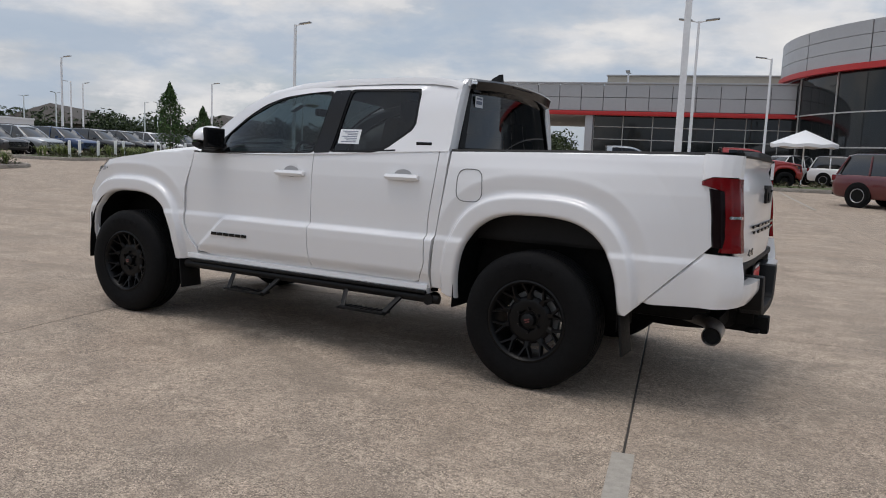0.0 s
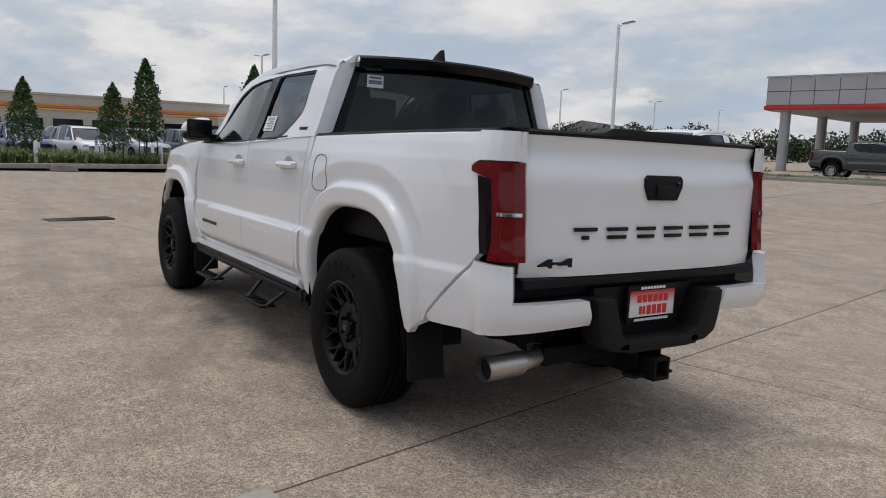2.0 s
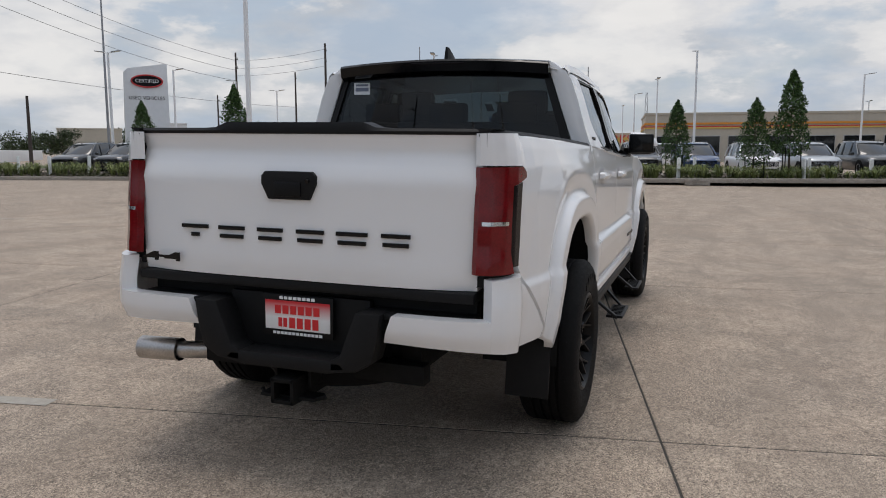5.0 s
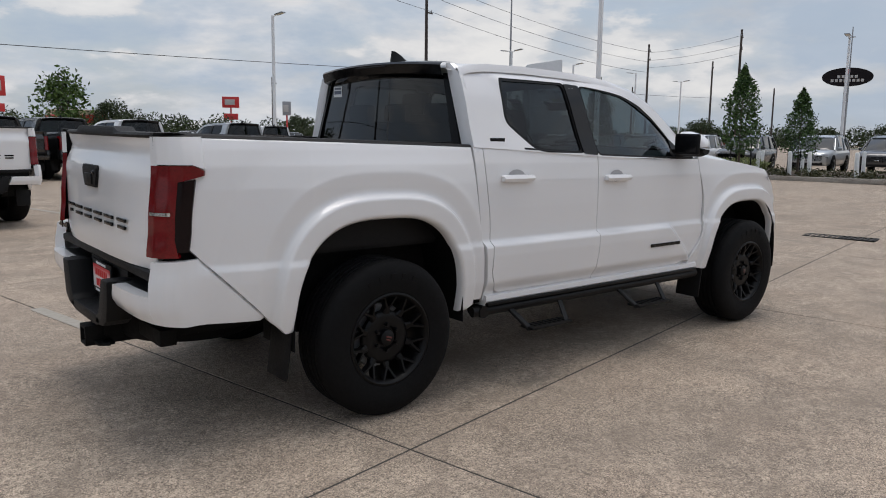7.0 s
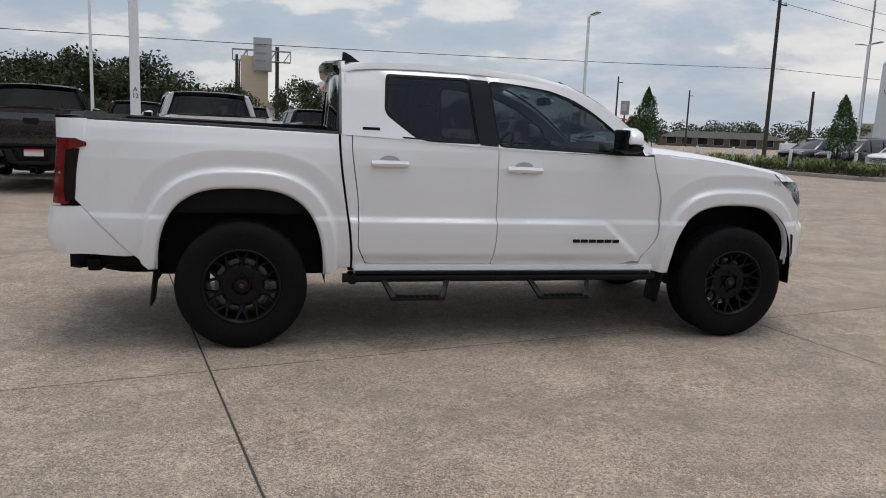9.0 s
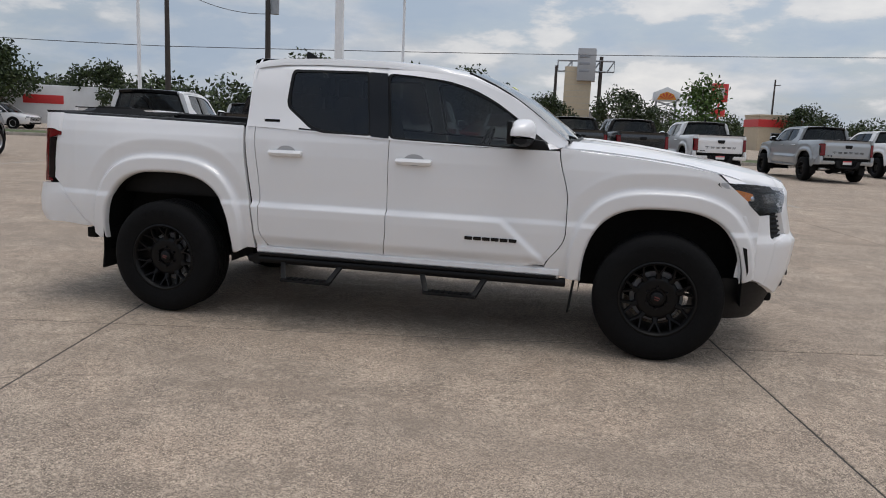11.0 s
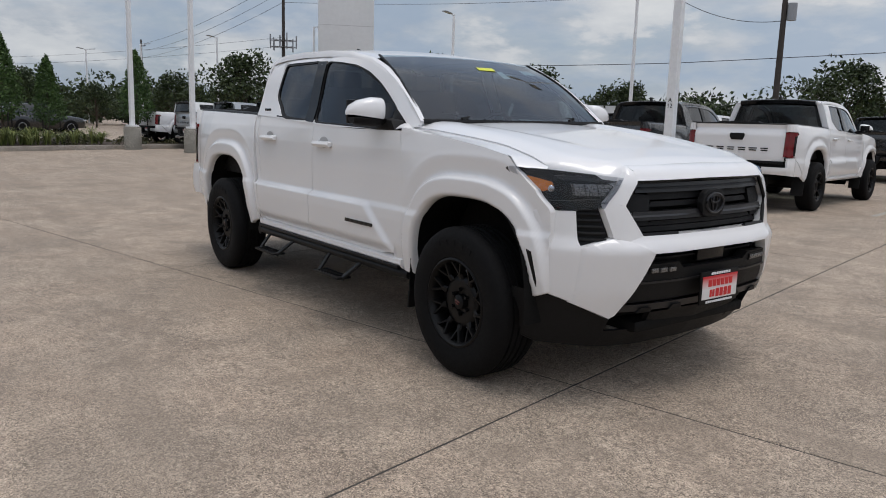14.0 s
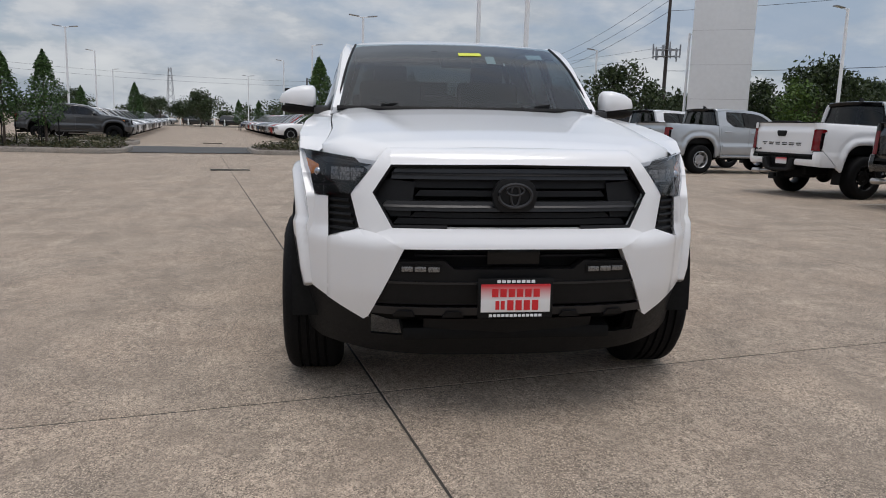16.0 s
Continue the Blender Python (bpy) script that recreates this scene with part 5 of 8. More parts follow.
        for y, w_, h_ in ((0.85, 0.12, 0.03), (0.93, 0.135, 0.05), (1.04, 0.12, 0.045), (1.085, 0.08, 0.03)):
            rows.append([(2.500 - 0.005 + w_ * 0.5 * math.cos(a), s * y, 1.328 + h_ * math.sin(a) * (1.0 if math.sin(a) < 0 else 0.2)) for a in [2 * math.pi * k / 14 for k in range(14)]])
        loft(bm, rows)
        prism(bm, [(2.43, s * 0.80, 1.262), (2.66, s * 0.80, 1.262), (2.62, s * 0.80, 1.32), (2.48, s * 0.79, 1.335)], (0, s * 0.09, 0.0), 0.01)
        part("mirror_base", bm, M["plastic"], mi)
        bm = box(bmesh.new(), (2.424, s * 0.983, 1.366), (0.030, 0.185, 0.140), 0.012)
        part("mirror_bezel", bm, M["satin"], mi)
        bm = box(bmesh.new(), (2.408, s * 0.983, 1.368), (0.006, 0.155, 0.112), 0.003)
        part("mirror_glass", bm, M["gloss_black"], mi)
    # ---- bed, tailgate, tail lamps, bumper ----
    for s in (1, -1):
        bm = bmesh.new()
        rows = []
        for x in (-1.055, -0.99, -0.93, -0.8, -0.6, -0.1, 0.3, 0.585):
            z = rail(x)
            yc_ = base_w(z) + tail_w(x) - 0.05 * smooth01(-0.92, -1.06, x)
            rows.append([(x, s * (yc_ - 0.004), z - 0.010), (x, s * (yc_ + 0.001), z + 0.002), (x, s * (yc_ - 0.012), z + 0.014), (x, s * 0.775, z + 0.016), (x, s * 0.760, z + 0.005), (x, s * 0.760, z - 0.05)])
        loft(bm, rows)
        part("bed_rail_cap", bm, M["plastic"], t, "black plastic bed rail cap")
    bm = bmesh.new()
    box(bm, (-0.23, 0, 0.84), (1.62, 1.52, 0.04))
    for s in (1, -1):
        box(bm, (-0.23, s * 0.77, 1.10), (1.62, 0.03, 0.52))
    box(bm, (0.575, 0, 1.10), (0.03, 1.52, 0.46))
    part("bed_liner", bm, M["plastic"], t, "black bed liner")
    bm = patch(tail, [(-0.728, 0.805), (0.728, 0.805), (0.738, 1.365), (-0.738, 1.365)], 0.03, 0.06, (1, 0, 0))
    tg = part("tailgate", bm, body, t, "", 60)
    bm = bmesh.new()
    rows = []
    for k in range(31):
        y = -0.738 + 1.476 * k / 30
        up = 0.022 * smooth01(0.36, 0.29, abs(y))
        x = tail(y, 1.36)[0]
        rows.append([(x - 0.004, y, 1.362), (x - 0.008, y, 1.374), (x + 0.002, y, 1.384 + up), (x + 0.085, y, 1.386 + up), (x + 0.10, y, 1.36)])
    loft(bm, rows)
    part("tailgate_cap", bm, M["plastic"], tg, "black plastic tailgate cap")
    hexh = [(-0.117, 1.205), (-0.100, 1.222), (0.100, 1.222), (0.117, 1.205), (0.117, 1.175), (0.088, 1.116), (-0.088, 1.116), (-0.117, 1.175)]
    bm = prism(bmesh.new(), [(-1.092, y, z) for y, z in hexh], (-0.022, 0, 0), 0.005)
    hd = part("tailgate_handle", bm, M["plastic"], tg, "black tailgate handle with camera")
    bm = box(bmesh.new(), (-1.116, 0.0, 1.155), (0.012, 0.115, 0.055), 0.006)
    part("handle_grip", bm, M["satin"], hd)
    bm = bmesh.new()
    tube(bm, (-1.11, -0.085, 1.19), (-1.122, -0.085, 1.185), 0.010, 0.008, 12)
    part("camera_lens", bm, M["gloss_black"], hd)
    # the lettering as plain bars, one for each character
    for k, w_ in enumerate((0.125, 0.118, 0.112, 0.118, 0.128, 0.115)):
        y = 0.435 - 0.174 * k
        x = tail(y, 0.98)[0]
        bm = bmesh.new()
        box(bm, (x - 0.006, y, 0.996), (0.010, w_, 0.016), 0.002)
        box(bm, (x - 0.006, y, 0.963), (0.010, w_ * (0.9 if k else 0.3), 0.016), 0.002)
        part("letter_bar", bm, M["gloss_black"], tg)
    bm = bmesh.new()
    for y0 in (0.640, 0.535):
        prism(bm, [(-1.104, y0 + 0.048, 0.862), (-1.104, y0 - 0.004, 0.884), (-1.104, y0 - 0.026, 0.884), (-1.104, y0 - 0.026, 0.848), (-1.104, y0 - 0.008, 0.848), (-1.104, y0 - 0.008, 0.856), (-1.104, y0 + 0.048, 0.856)], (-0.006, 0, 0))
    box(bm, (-1.106, 0.590, 0.866), (0.006, 0.05, 0.010), 0.001)
    part("drive_badge", bm, M["gloss_black"], tg, "black four-wheel-drive badge")
    for s in (1, -1):
        def lampw(a, z):
            # a: way round the corner, 0 at the tailgate, 1 at the end on the side
            pts = [(-1.080, 0.738), (-1.070, 0.785), (-1.035, 0.827), (-0.985, 0.853), (-0.945, 0.860), (-0.905, 0.864)]
            i = min(len(pts) - 2, int(a * (len(pts) - 1)))
            f = a * (len(pts) - 1) - i
            x = pts[i][0] * (1 - f) + pts[i + 1][0] * f
            y = pts[i][1] * (1 - f) + pts[i + 1][1] * f
            return (x + 0.02 * smooth01(1.0, 1.25, z) - 0.012 * smooth01(1.0, 0.87, z), s * (y + 0.0), z)
        inw = (0.6, -s * 0.7, 0)
        bm = patch(lampw, [(0.0, 0.872), (0.60, 0.872), (0.52, 0.95), (0.52, 1.252), (0.0, 1.250)], 0.03, 0.03, inw)
        tl = part("tail_lamp", bm, M["tail_red"], t, "red tail lamp wrapping the corner")
        bm = patch(lampw, [(0.52, 1.186), (1.0, 1.212), (1.0, 1.232), (0.80, 1.252), (0.52, 1.252)], 0.03, 0.03, inw)
        part("lens", bm, M["tail_red"], tl)
        bm = patch(lambda a, z: tuple(Vector(lampw(a, z)) - Vector((0, s * 0.002, 0))), [(0.515, 0.895), (0.80, 0.895), (0.83, 1.197), (0.515, 1.184)], 0.03, 0.03, inw)
        part("lens", bm, M["tail_dark"], tl, "dark smoked side lens")
        bm = patch(lambda a, z: tuple(Vector(lampw(a, z)) - Vector((0.003, -s * 0.001, 0))), [(0.06, 1.046), (0.46, 1.046), (0.46, 1.060), (0.06, 1.060)], 0.03, 0.01, inw)
        part("reflector", bm, M["chrome"], tl, "pale reverse-lamp strip")
        # body above the lamp
        def corner(a, z):
            x, y, zz = lampw(a, z)
            return (x, y + s * (base_w(z) - base_w(1.23)) * a, zz)
        bm = patch(corner, [(0.0, 1.256), (0.78, 1.256), (1.0, 1.240), (1.0, 1.372), (0.0, 1.368)], 0.03, 0.03, inw)
        part("bed_corner", bm, body, t, "", 50)
        # bumper wing
        def bump(a, z):
            pts = [(-1.150, 0.40), (-1.150, 0.56), (-1.140, 0.70), (-1.115, 0.80), (-1.075, 0.852), (-1.01, 0.884), (-0.82, 0.905), (-0.63, 0.917)]
            i = min(len(pts) - 2, int(a * (len(pts) - 1)))
            f = a * (len(pts) - 1) - i
            x = pts[i][0] * (1 - f) + pts[i + 1][0] * f
            y = pts[i][1] * (1 - f) + pts[i + 1][1] * f
            k = 0.035 * smooth01(0.66, 0.58, z) + 0.02 * smooth01(0.74, 0.85, z)
            q = smooth01(-1.02, -0.88, x)
            return (x + k * (1 - a * 0.5) * (1 - q), s * ((y - 0.5 * k * a) * (1 - q) + (side_w(x, z) - 0.003) * q), z)
        part("rear_bumper_wing", patch(bump, [(0.0, 0.605), (0.445, 0.592), (0.445, 0.712), (0.035, 0.712)], 0.03, 0.06, (1, 0, 0)), body, t, "", 50)
        part("rear_bumper_wing", patch(bump, [(0.44, 0.592), (0.98, 0.568), (0.985, 0.585), (0.775, 0.862), (0.44, 0.855)], 0.03, 0.06, (0.7, -s * 0.7, 0)), body, t, "", 50)
    bm = bmesh.new()
    box(bm, (-1.00, 0, 0.782), (0.17, 1.46, 0.040), 0.012)
    box(bm, (-0.97, 0, 0.72), (0.06, 1.44, 0.14), 0.012)
    cb = part("rear_bumper", bm, M["plastic"], t, "black stepped rear bumper centre")
    for s in (1, -1):
        bm = bmesh.new()
        prism(bm, [(-1.165, s * 0.40, 0.715), (-1.165, s * 0.30, 0.715), (-1.165, s * 0.235, 0.545), (-1.165, s * 0.19, 0.520), (-1.165, s * 0.19, 0.476), (-1.165, s * 0.30, 0.488), (-1.165, s * 0.365, 0.525), (-1.165, s * 0.385, 0.60)], (0.12, 0, 0), 0.012)
        box(bm, (-1.055, s * 0.52, 0.699), (0.13, 0.42, 0.024), 0.008)
        part("bumper_leg", bm, M["plastic"], cb)
    bm = bmesh.new()
    prism(bm, [(-1.165, 0.24, 0.525), (-1.165, -0.24, 0.525), (-1.165, -0.28, 0.488), (-1.165, -0.18, 0.470), (-1.165, 0.18, 0.470), (-1.165, 0.28, 0.488)], (0.14, 0, 0), 0.012)
    box(bm, (-1.03, 0, 0.62), (0.03, 0.62, 0.24), 0.01)
    part("bumper_step", bm, M["plastic"], cb)
    plate(t, pose(-1.075, -0.015, 0.660, 0, 0, -90), detail, "red and white dealer plate")
    bm = bmesh.new()
    for dy in (-0.042, 0.042):
        box(bm, (-1.04, dy, 0.385), (0.28, 0.016, 0.100), 0.003)
    for dz in (-0.042, 0.042):
        box(bm, (-1.04, 0, 0.385 + dz), (0.28, 0.098, 0.016), 0.003)
    hitch = part("tow_hitch", bm, M["chassis"], t, "black tow hitch receiver")
    if detail:
        for dy in (-0.075, 0.075):
            part("bracket", box(bmesh.new(), (-1.02, dy, 0.44), (0.16, 0.014, 0.11), 0.003), M["chassis"], hitch)
        part("cross_tube", box(bmesh.new(), (-0.93, 0, 0.44), (0.08, 1.0, 0.08), 0.01), M["chassis"], hitch)
        part("chain_plate", box(bmesh.new(), (-1.10, 0, 0.352), (0.08, 0.24, 0.014), 0.003), M["chassis"], hitch)
        for dy in (-0.105, 0.105):
            part("chain_loop", pipe(bmesh.new(), [(-1.09, dy * 0.6, 0.355), (-1.13, dy, 0.350), (-1.09, dy * 1.35, 0.355)], 0.009, 6), M["chassis"], hitch)
    # exhaust
    bm = bmesh.new()
    pipe(bm, [(-0.45, 0.42, 0.47), (-0.75, 0.40, 0.46), (-0.88, 0.45, 0.445), (-0.945, 0.53, 0.438), (-0.965, 0.61, 0.435), (-0.97, 0.67, 0.435)], 0.038, 16)
    ex_ = part("exhaust_pipe", bm, M["steel"], t, "bare steel exhaust pipe")
    bm = bmesh.new()
    for r_ in ((0.050, 0.050), (0.046, 0.046)):
        tube(bm, (-0.97, 0.63, 0.435), (-0.980, 0.825, 0.430), r_[0], r_[1], 24, False)
    part("tailpipe_tip", bm, M["steel"], ex_, "polished round tailpipe")
    # solid black plug puts the bore's shade into the open tip
    bm = bmesh.new()
    tube(bm, (-0.975, 0.66, 0.4345), (-0.979, 0.80, 0.431), 0.0445, 0.0445, 24)
    part("pipe_bore", bm, M["chassis"], ex_, "black plug standing for the shade inside the pipe")
    # ---- underside ----
    bm = bmesh.new()
    for s in (1, -1):
        box(bm, (1.6, s * 0.42, 0.50), (5.0, 0.09, 0.14), 0.02)
        box(bm, (1.7, s * 0.70, 0.48), (1.9, 0.14, 0.07), 0.02)
    for x in (-0.8, 0.5, 1.6, 2.6, 3.9):
        box(bm, (x, 0, 0.50), (0.12, 0.9, 0.10), 0.02)
    tube(bm, (0, -0.75, 0.395), (0, 0.75, 0.395), 0.055, None, 16)
    bmesh.ops.create_uvsphere(bm, u_segments=16, v_segments=10, radius=0.15, matrix=Matrix.Translation((0, 0, 0.395)))
    tube(bm, (3.35, -0.7, 0.40), (3.35, 0.7, 0.40), 0.05, None, 12)
    box(bm, (3.3, 0, 0.42), (0.9, 0.7, 0.12), 0.03)
    box(bm, (1.55, 0.0, 0.46), (1.1, 0.5, 0.18), 0.04)
    box(bm, (3.95, 0, 0.36), (0.35, 0.9, 0.06), 0.02)
    part("chassis", bm, M["chassis"], t, "dark underbody and axles")
    bm = bmesh.new()
    lathe(bm, [(0.20, -0.06), (0.23, -0.10), (0.33, -0.10), (0.36, -0.06), (0.36, 0.06), (0.33, 0.10), (0.23, 0.10), (0.20, 0.06)], 36)
    for v in bm.verts:
        x, y, z = v.co
        v.co = Vector((-0.66 + x, -0.02 + z, 0.46 + y))
    part("spare_wheel", bm, M["rubber"], t, "black spare tyre slung under the bed")
    bm = bmesh.new()
    box(bm, (1.7, 0, 0.62), (2.1, 1.6, 0.14))
    box(bm, (3.35, 0, 0.86), (1.1, 1.0, 0.5))
    part("floor_pan", bm, M["chassis"], t)
    # ---- side steps ----
    if detail:
        for s in (1, -1):
            bm = bmesh.new()
            pipe(bm, [(0.62, s * 0.865, 0.425), (0.75, s * 0.885, 0.43), (2.70, s * 0.885, 0.435), (2.80, s * 0.865, 0.43)], 0.030, 12)
            box(bm, (1.72, s * 0.895, 0.468), (2.05, 0.05, 0.018), 0.006)
            st = part("side_step", bm, M["satin"], t, "black tubular step bar")
            for x0 in (1.09, 2.08):
                bm = bmesh.new()
                for d in (-1, 1):
                    prism(bm, [(x0 + d * 0.21 - 0.018, s * 0.90, 0.43), (x0 + d * 0.21 + 0.018, s * 0.90, 0.43), (x0 + d * 0.155 + 0.018, s * 1.015, 0.325), (x0 + d * 0.155 - 0.018, s * 1.015, 0.325)], (0, 0, -0.02), 0.004)
                box(bm, (x0, s * 1.0, 0.322), (0.34, 0.10, 0.016), 0.005)
                for k in range(7):
                    box(bm, (x0 - 0.12 + 0.04 * k, s * 1.0, 0.332), (0.012, 0.07, 0.008), 0.002)
                part("foothold", bm, M["satin"], st, "black drop-down foothold")
            bm = bmesh.new()
            tube(bm, (0.68, s * 0.80, 0.425), (0.68, s * 0.905, 0.425), 0.035, None, 14)
            part("step_bracket", bm, M["satin"], st)
    # ---- inside the cab ----
    bm = bmesh.new()
    rows = [[(2.55, y, 1.24) for y in (-0.74, 0.74)], [(2.30, y, 1.27) for y in (-0.76, 0.76)], [(2.18, y, 1.18) for y in (-0.76, 0.76)], [(2.16, y, 0.8) for y in (-0.76, 0.76)], [(2.7, y, 0.75) for y in (-0.74, 0.74)]]
    loft(bm, rows, False, False)
    part("dashboard", bm, M["plastic"], t)
    for y0 in (-0.38, 0.38):
        bm = bmesh.new()
        box(bm, (1.55, y0, 0.98), (0.50, 0.50, 0.16), 0.05)
        box(bm, (0, 0, 0), (0.13, 0.48, 0.62), 0.05, Matrix.Translation((1.25, y0, 1.25)) @ Matrix.Rotation(radians(-14), 4, "Y"))
        box(bm, (1.155, y0, 1.60), (0.085, 0.26, 0.16), 0.04)
        part("front_seat", bm, M["seat"], t, "dark fabric front seat")
    bm = bmesh.new()
    box(bm, (0.98, 0, 0.98), (0.42, 1.36, 0.16), 0.05)
    box(bm, (0.74, 0, 1.24), (0.12, 1.36, 0.46), 0.05)
    for y0 in (-0.42, 0.42, 0.0):
        box(bm, (0.725, y0, 1.52), (0.07, 0.24, 0.12), 0.03)
    part("rear_bench", bm, M["seat"], t, "dark rear bench")
    if detail:
        bm = bmesh.new()
        pts = [(2.02 + 0.075 * math.sin(a), 0.38 + 0.185 * math.cos(a), 1.205 + 0.17 * math.sin(a)) for a in [2 * math.pi * k / 28 for k in range(29)]]
        pipe(bm, pts, 0.014, 8)
        box(bm, (2.03, 0.38, 1.205), (0.05, 0.13, 0.11), 0.02)
        box(bm, (2.03, 0.38, 1.205), (0.02, 0.34, 0.03), 0.008)
        part("steering_wheel", bm, M["plastic"], t)
        # window paper on the left rear door and on the rear glass
        z0, x0 = 1.408, 1.357
        bm = box(bmesh.new(), (0, 0, 0), (0.165, 0.002, 0.100), 0)
        ob = part("window_sticker", bm, M["sticker"], t, "white price sheet inside the glass", 0)
        sl = math.atan2(gh(1.36) - gh(1.455), 0.095)
        ob.matrix_basis = Matrix.Translation((x0, gh(z0) - 0.003, z0)) @ Matrix.Rotation(sl, 4, "X")
        bm = bmesh.new()
        for k in range(7):
            box(bm, (-0.01 * (k % 3), 0.0015, 0.036 - 0.012 * k), (0.12 - 0.02 * (k % 3), 0.001, 0.005))
        part("print_block", bm, M["ink"], ob, "", 0)
        p = Vector(back(0.78, 0.83))
        bm = box(bmesh.new(), (0, 0, 0), (0.002, 0.105, 0.070), 0)
        ob = part("window_sticker", bm, M["sticker"], t, "small printed sheet on the rear glass", 0)
        ob.matrix_basis = Matrix.Translation(p + Vector((-0.005, 0, 0)))
        bm = bmesh.new()
        box(bm, (-0.0015, 0, 0.020), (0.001, 0.08, 0.012))
        box(bm, (-0.0015, 0, -0.005), (0.001, 0.085, 0.022))
        part("print_block", bm, M["ink"], ob, "", 0)
        # fuel flap on the left bedside
        bm = bmesh.new()
        cx, cz, hw, hh = 0.430, 1.140, 0.084, 0.096
        ring = [(cx + hw * math.copysign(abs(math.cos(a)) ** 0.6, math.cos(a)), cz + hh * math.copysign(abs(math.sin(a)) ** 0.6, math.sin(a))) for a in [2 * math.pi * k / 32 for k in range(33)]]
        pipe(bm, [(x, side_w(x, z) + 0.0005, z) for x, z in ring], 0.003, 6)
        part("fuel_flap", bm, M["panel_line"], t, "rounded fuel filler flap")
    for x, s in ((0.0, 1), (0.0, -1), (3.37, 1), (3.37, -1)):
        wheel(t, x, s, W, detail)
    return t


hero = pickup(pose(-0.01, 0.012, 0.0, 0.85, 0, 0), M["white"], "white four-door pickup with black wheels and side steps", detail=True)

# ---- planting beds, kerbs, drains, painted lines ----
BED_FRONT = island("planter_front", 26.3, 33.5, -20.0, 12.5, 1.4, M["soil"], "long kerbed planting bed with mulch and low plants")
BED_FAR = island("planter_side", 29.5, 34.5, -38.5, -25.2, 1.2, M["turf"], "kerbed grass island with white bollards")
BED_NEXT = island("planter_next", 26.5, 34.0, 15.0, 30.0, 1.4, M["soil"], "kerbed planting bed with strap-leaf plants")
BED_BACK = island("planter_back", -26.5, -21.3, -13.5, -3.2, 1.2, M["soil"], "kerbed planting bed behind the lot")
BED_MID = island("planter_mid", -33.2, -29.6, -13.0, -3.4, 1.0, M["soil"], "kerbed planting bed beside the dark pickup")
BED_MID2 = island("planter_mid", -33.2, -29.6, 2.8, 13.0, 1.0, M["soil"], "kerbed planting bed at the head of the stock row")
BED_BACK2 = island("planter_rear", -26.5, -21.3, 1.2, 13.0, 1.2, M["soil"], "kerbed planting bed with small trees")
BED_END = island("planter_end", -114.0, -108.5, -16.0, 14.0, 1.2, M["turf"], "kerbed grass strip at the end of the stock rows")
BED_SHOP = island("planter_shop", -25, 24, -33.0, -29.0, 0.9, M["turf"], "narrow kerbed bed before the showroom")
VERGE = island("verge", -60, 70, 33, 39, 1.0, M["turf"], "grass verge along the street")
flat_strip("street", [(-300, 41), (300, 41), (300, 54), (-300, 54)], M["asphalt"], "asphalt street beyond the verge", "street", 0.004)
flat_strip("far_field", [(-400, 56), (400, 56), (400, 260), (-400, 260)], M["turf"], "rough grass field beyond the street", "field", 0.006)
flat_strip("far_field", [(70, -220), (400, -220), (400, -40), (70, -40)], M["turf"], "rough grass field in the distance", "field", 0.006)
flat_strip("access_lane", [(-28.7, -16), (-22.3, -16), (-22.3, 16), (-28.7, 16)], M["asphalt"], "dark asphalt cross lane", "lane", 0.004)
for vv in (1.8, -5.07):
    ob = flat_strip("footpath", [(26.1, vv - 0.45), (34.2, vv - 0.45), (34.2, vv + 0.45), (26.1, vv + 0.45)], M["kerb"], "narrow concrete footpath across the bed", "path", 0.20, thick=0.2)


def drain(u, v, n=13):
    """A long iron grating in the concrete."""
    m = on_lot(u, v, 90)
    top = empty("drain_grate", m, "long cast-iron drain grating set in the concrete", "drain", "drains")
    # thin dark plate stands for the shaded hollow under the bars
    bm = box(bmesh.new(), (0, 0, -0.006), (0.95, 0.36, 0.012))
    part("pit", bm, M["joint"], top, "", 0)
    bm = bmesh.new()
    for s in (1, -1):
        box(bm, (0, s * 0.175, 0.006), (0.95, 0.022, 0.018), 0.004)
        box(bm, (s * 0.465, 0, 0.006), (0.022, 0.34, 0.018), 0.004)
    part("frame", bm, M["iron"], top)
    for k in range(n):
        bm = box(bmesh.new(), (-0.42 + 0.84 * k / (n - 1), 0, 0.006), (0.030, 0.34, 0.014), 0.003)
        part("bar", bm, M["iron"], top)
    return top


drain(9.75, 0.25)
drain(-12.35, 0.0)
drain(-34.0, 0.0)
flat_strip("paint_mark", [(-0.05, 3.02), (0.05, 3.02), (0.05, 3.85), (-0.05, 3.85)], M["line_white"], "worn white paint mark on the concrete", "paint mark", 0.003, "")
for u0 in (-7.0, -4.2, -1.4, 1.4, 4.2, 7.0, 9.8):
    flat_strip("bay_line", [(u0 - 0.05, -28.5), (u0 + 0.05, -28.5), (u0 + 0.05, -19), (u0 - 0.05, -19)], M["line_white"], "worn white parking bay line", "bay line", 0.003, "")
for u0 in [-20.0 + 2.9 * k for k in range(11)]:
    flat_strip("bay_line", [(u0 - 0.05, 9.9), (u0 + 0.05, 9.9), (u0 + 0.05, 15.0), (u0 - 0.05, 15.0)], M["line_white"], "worn white parking bay line", "bay line", 0.004, "")


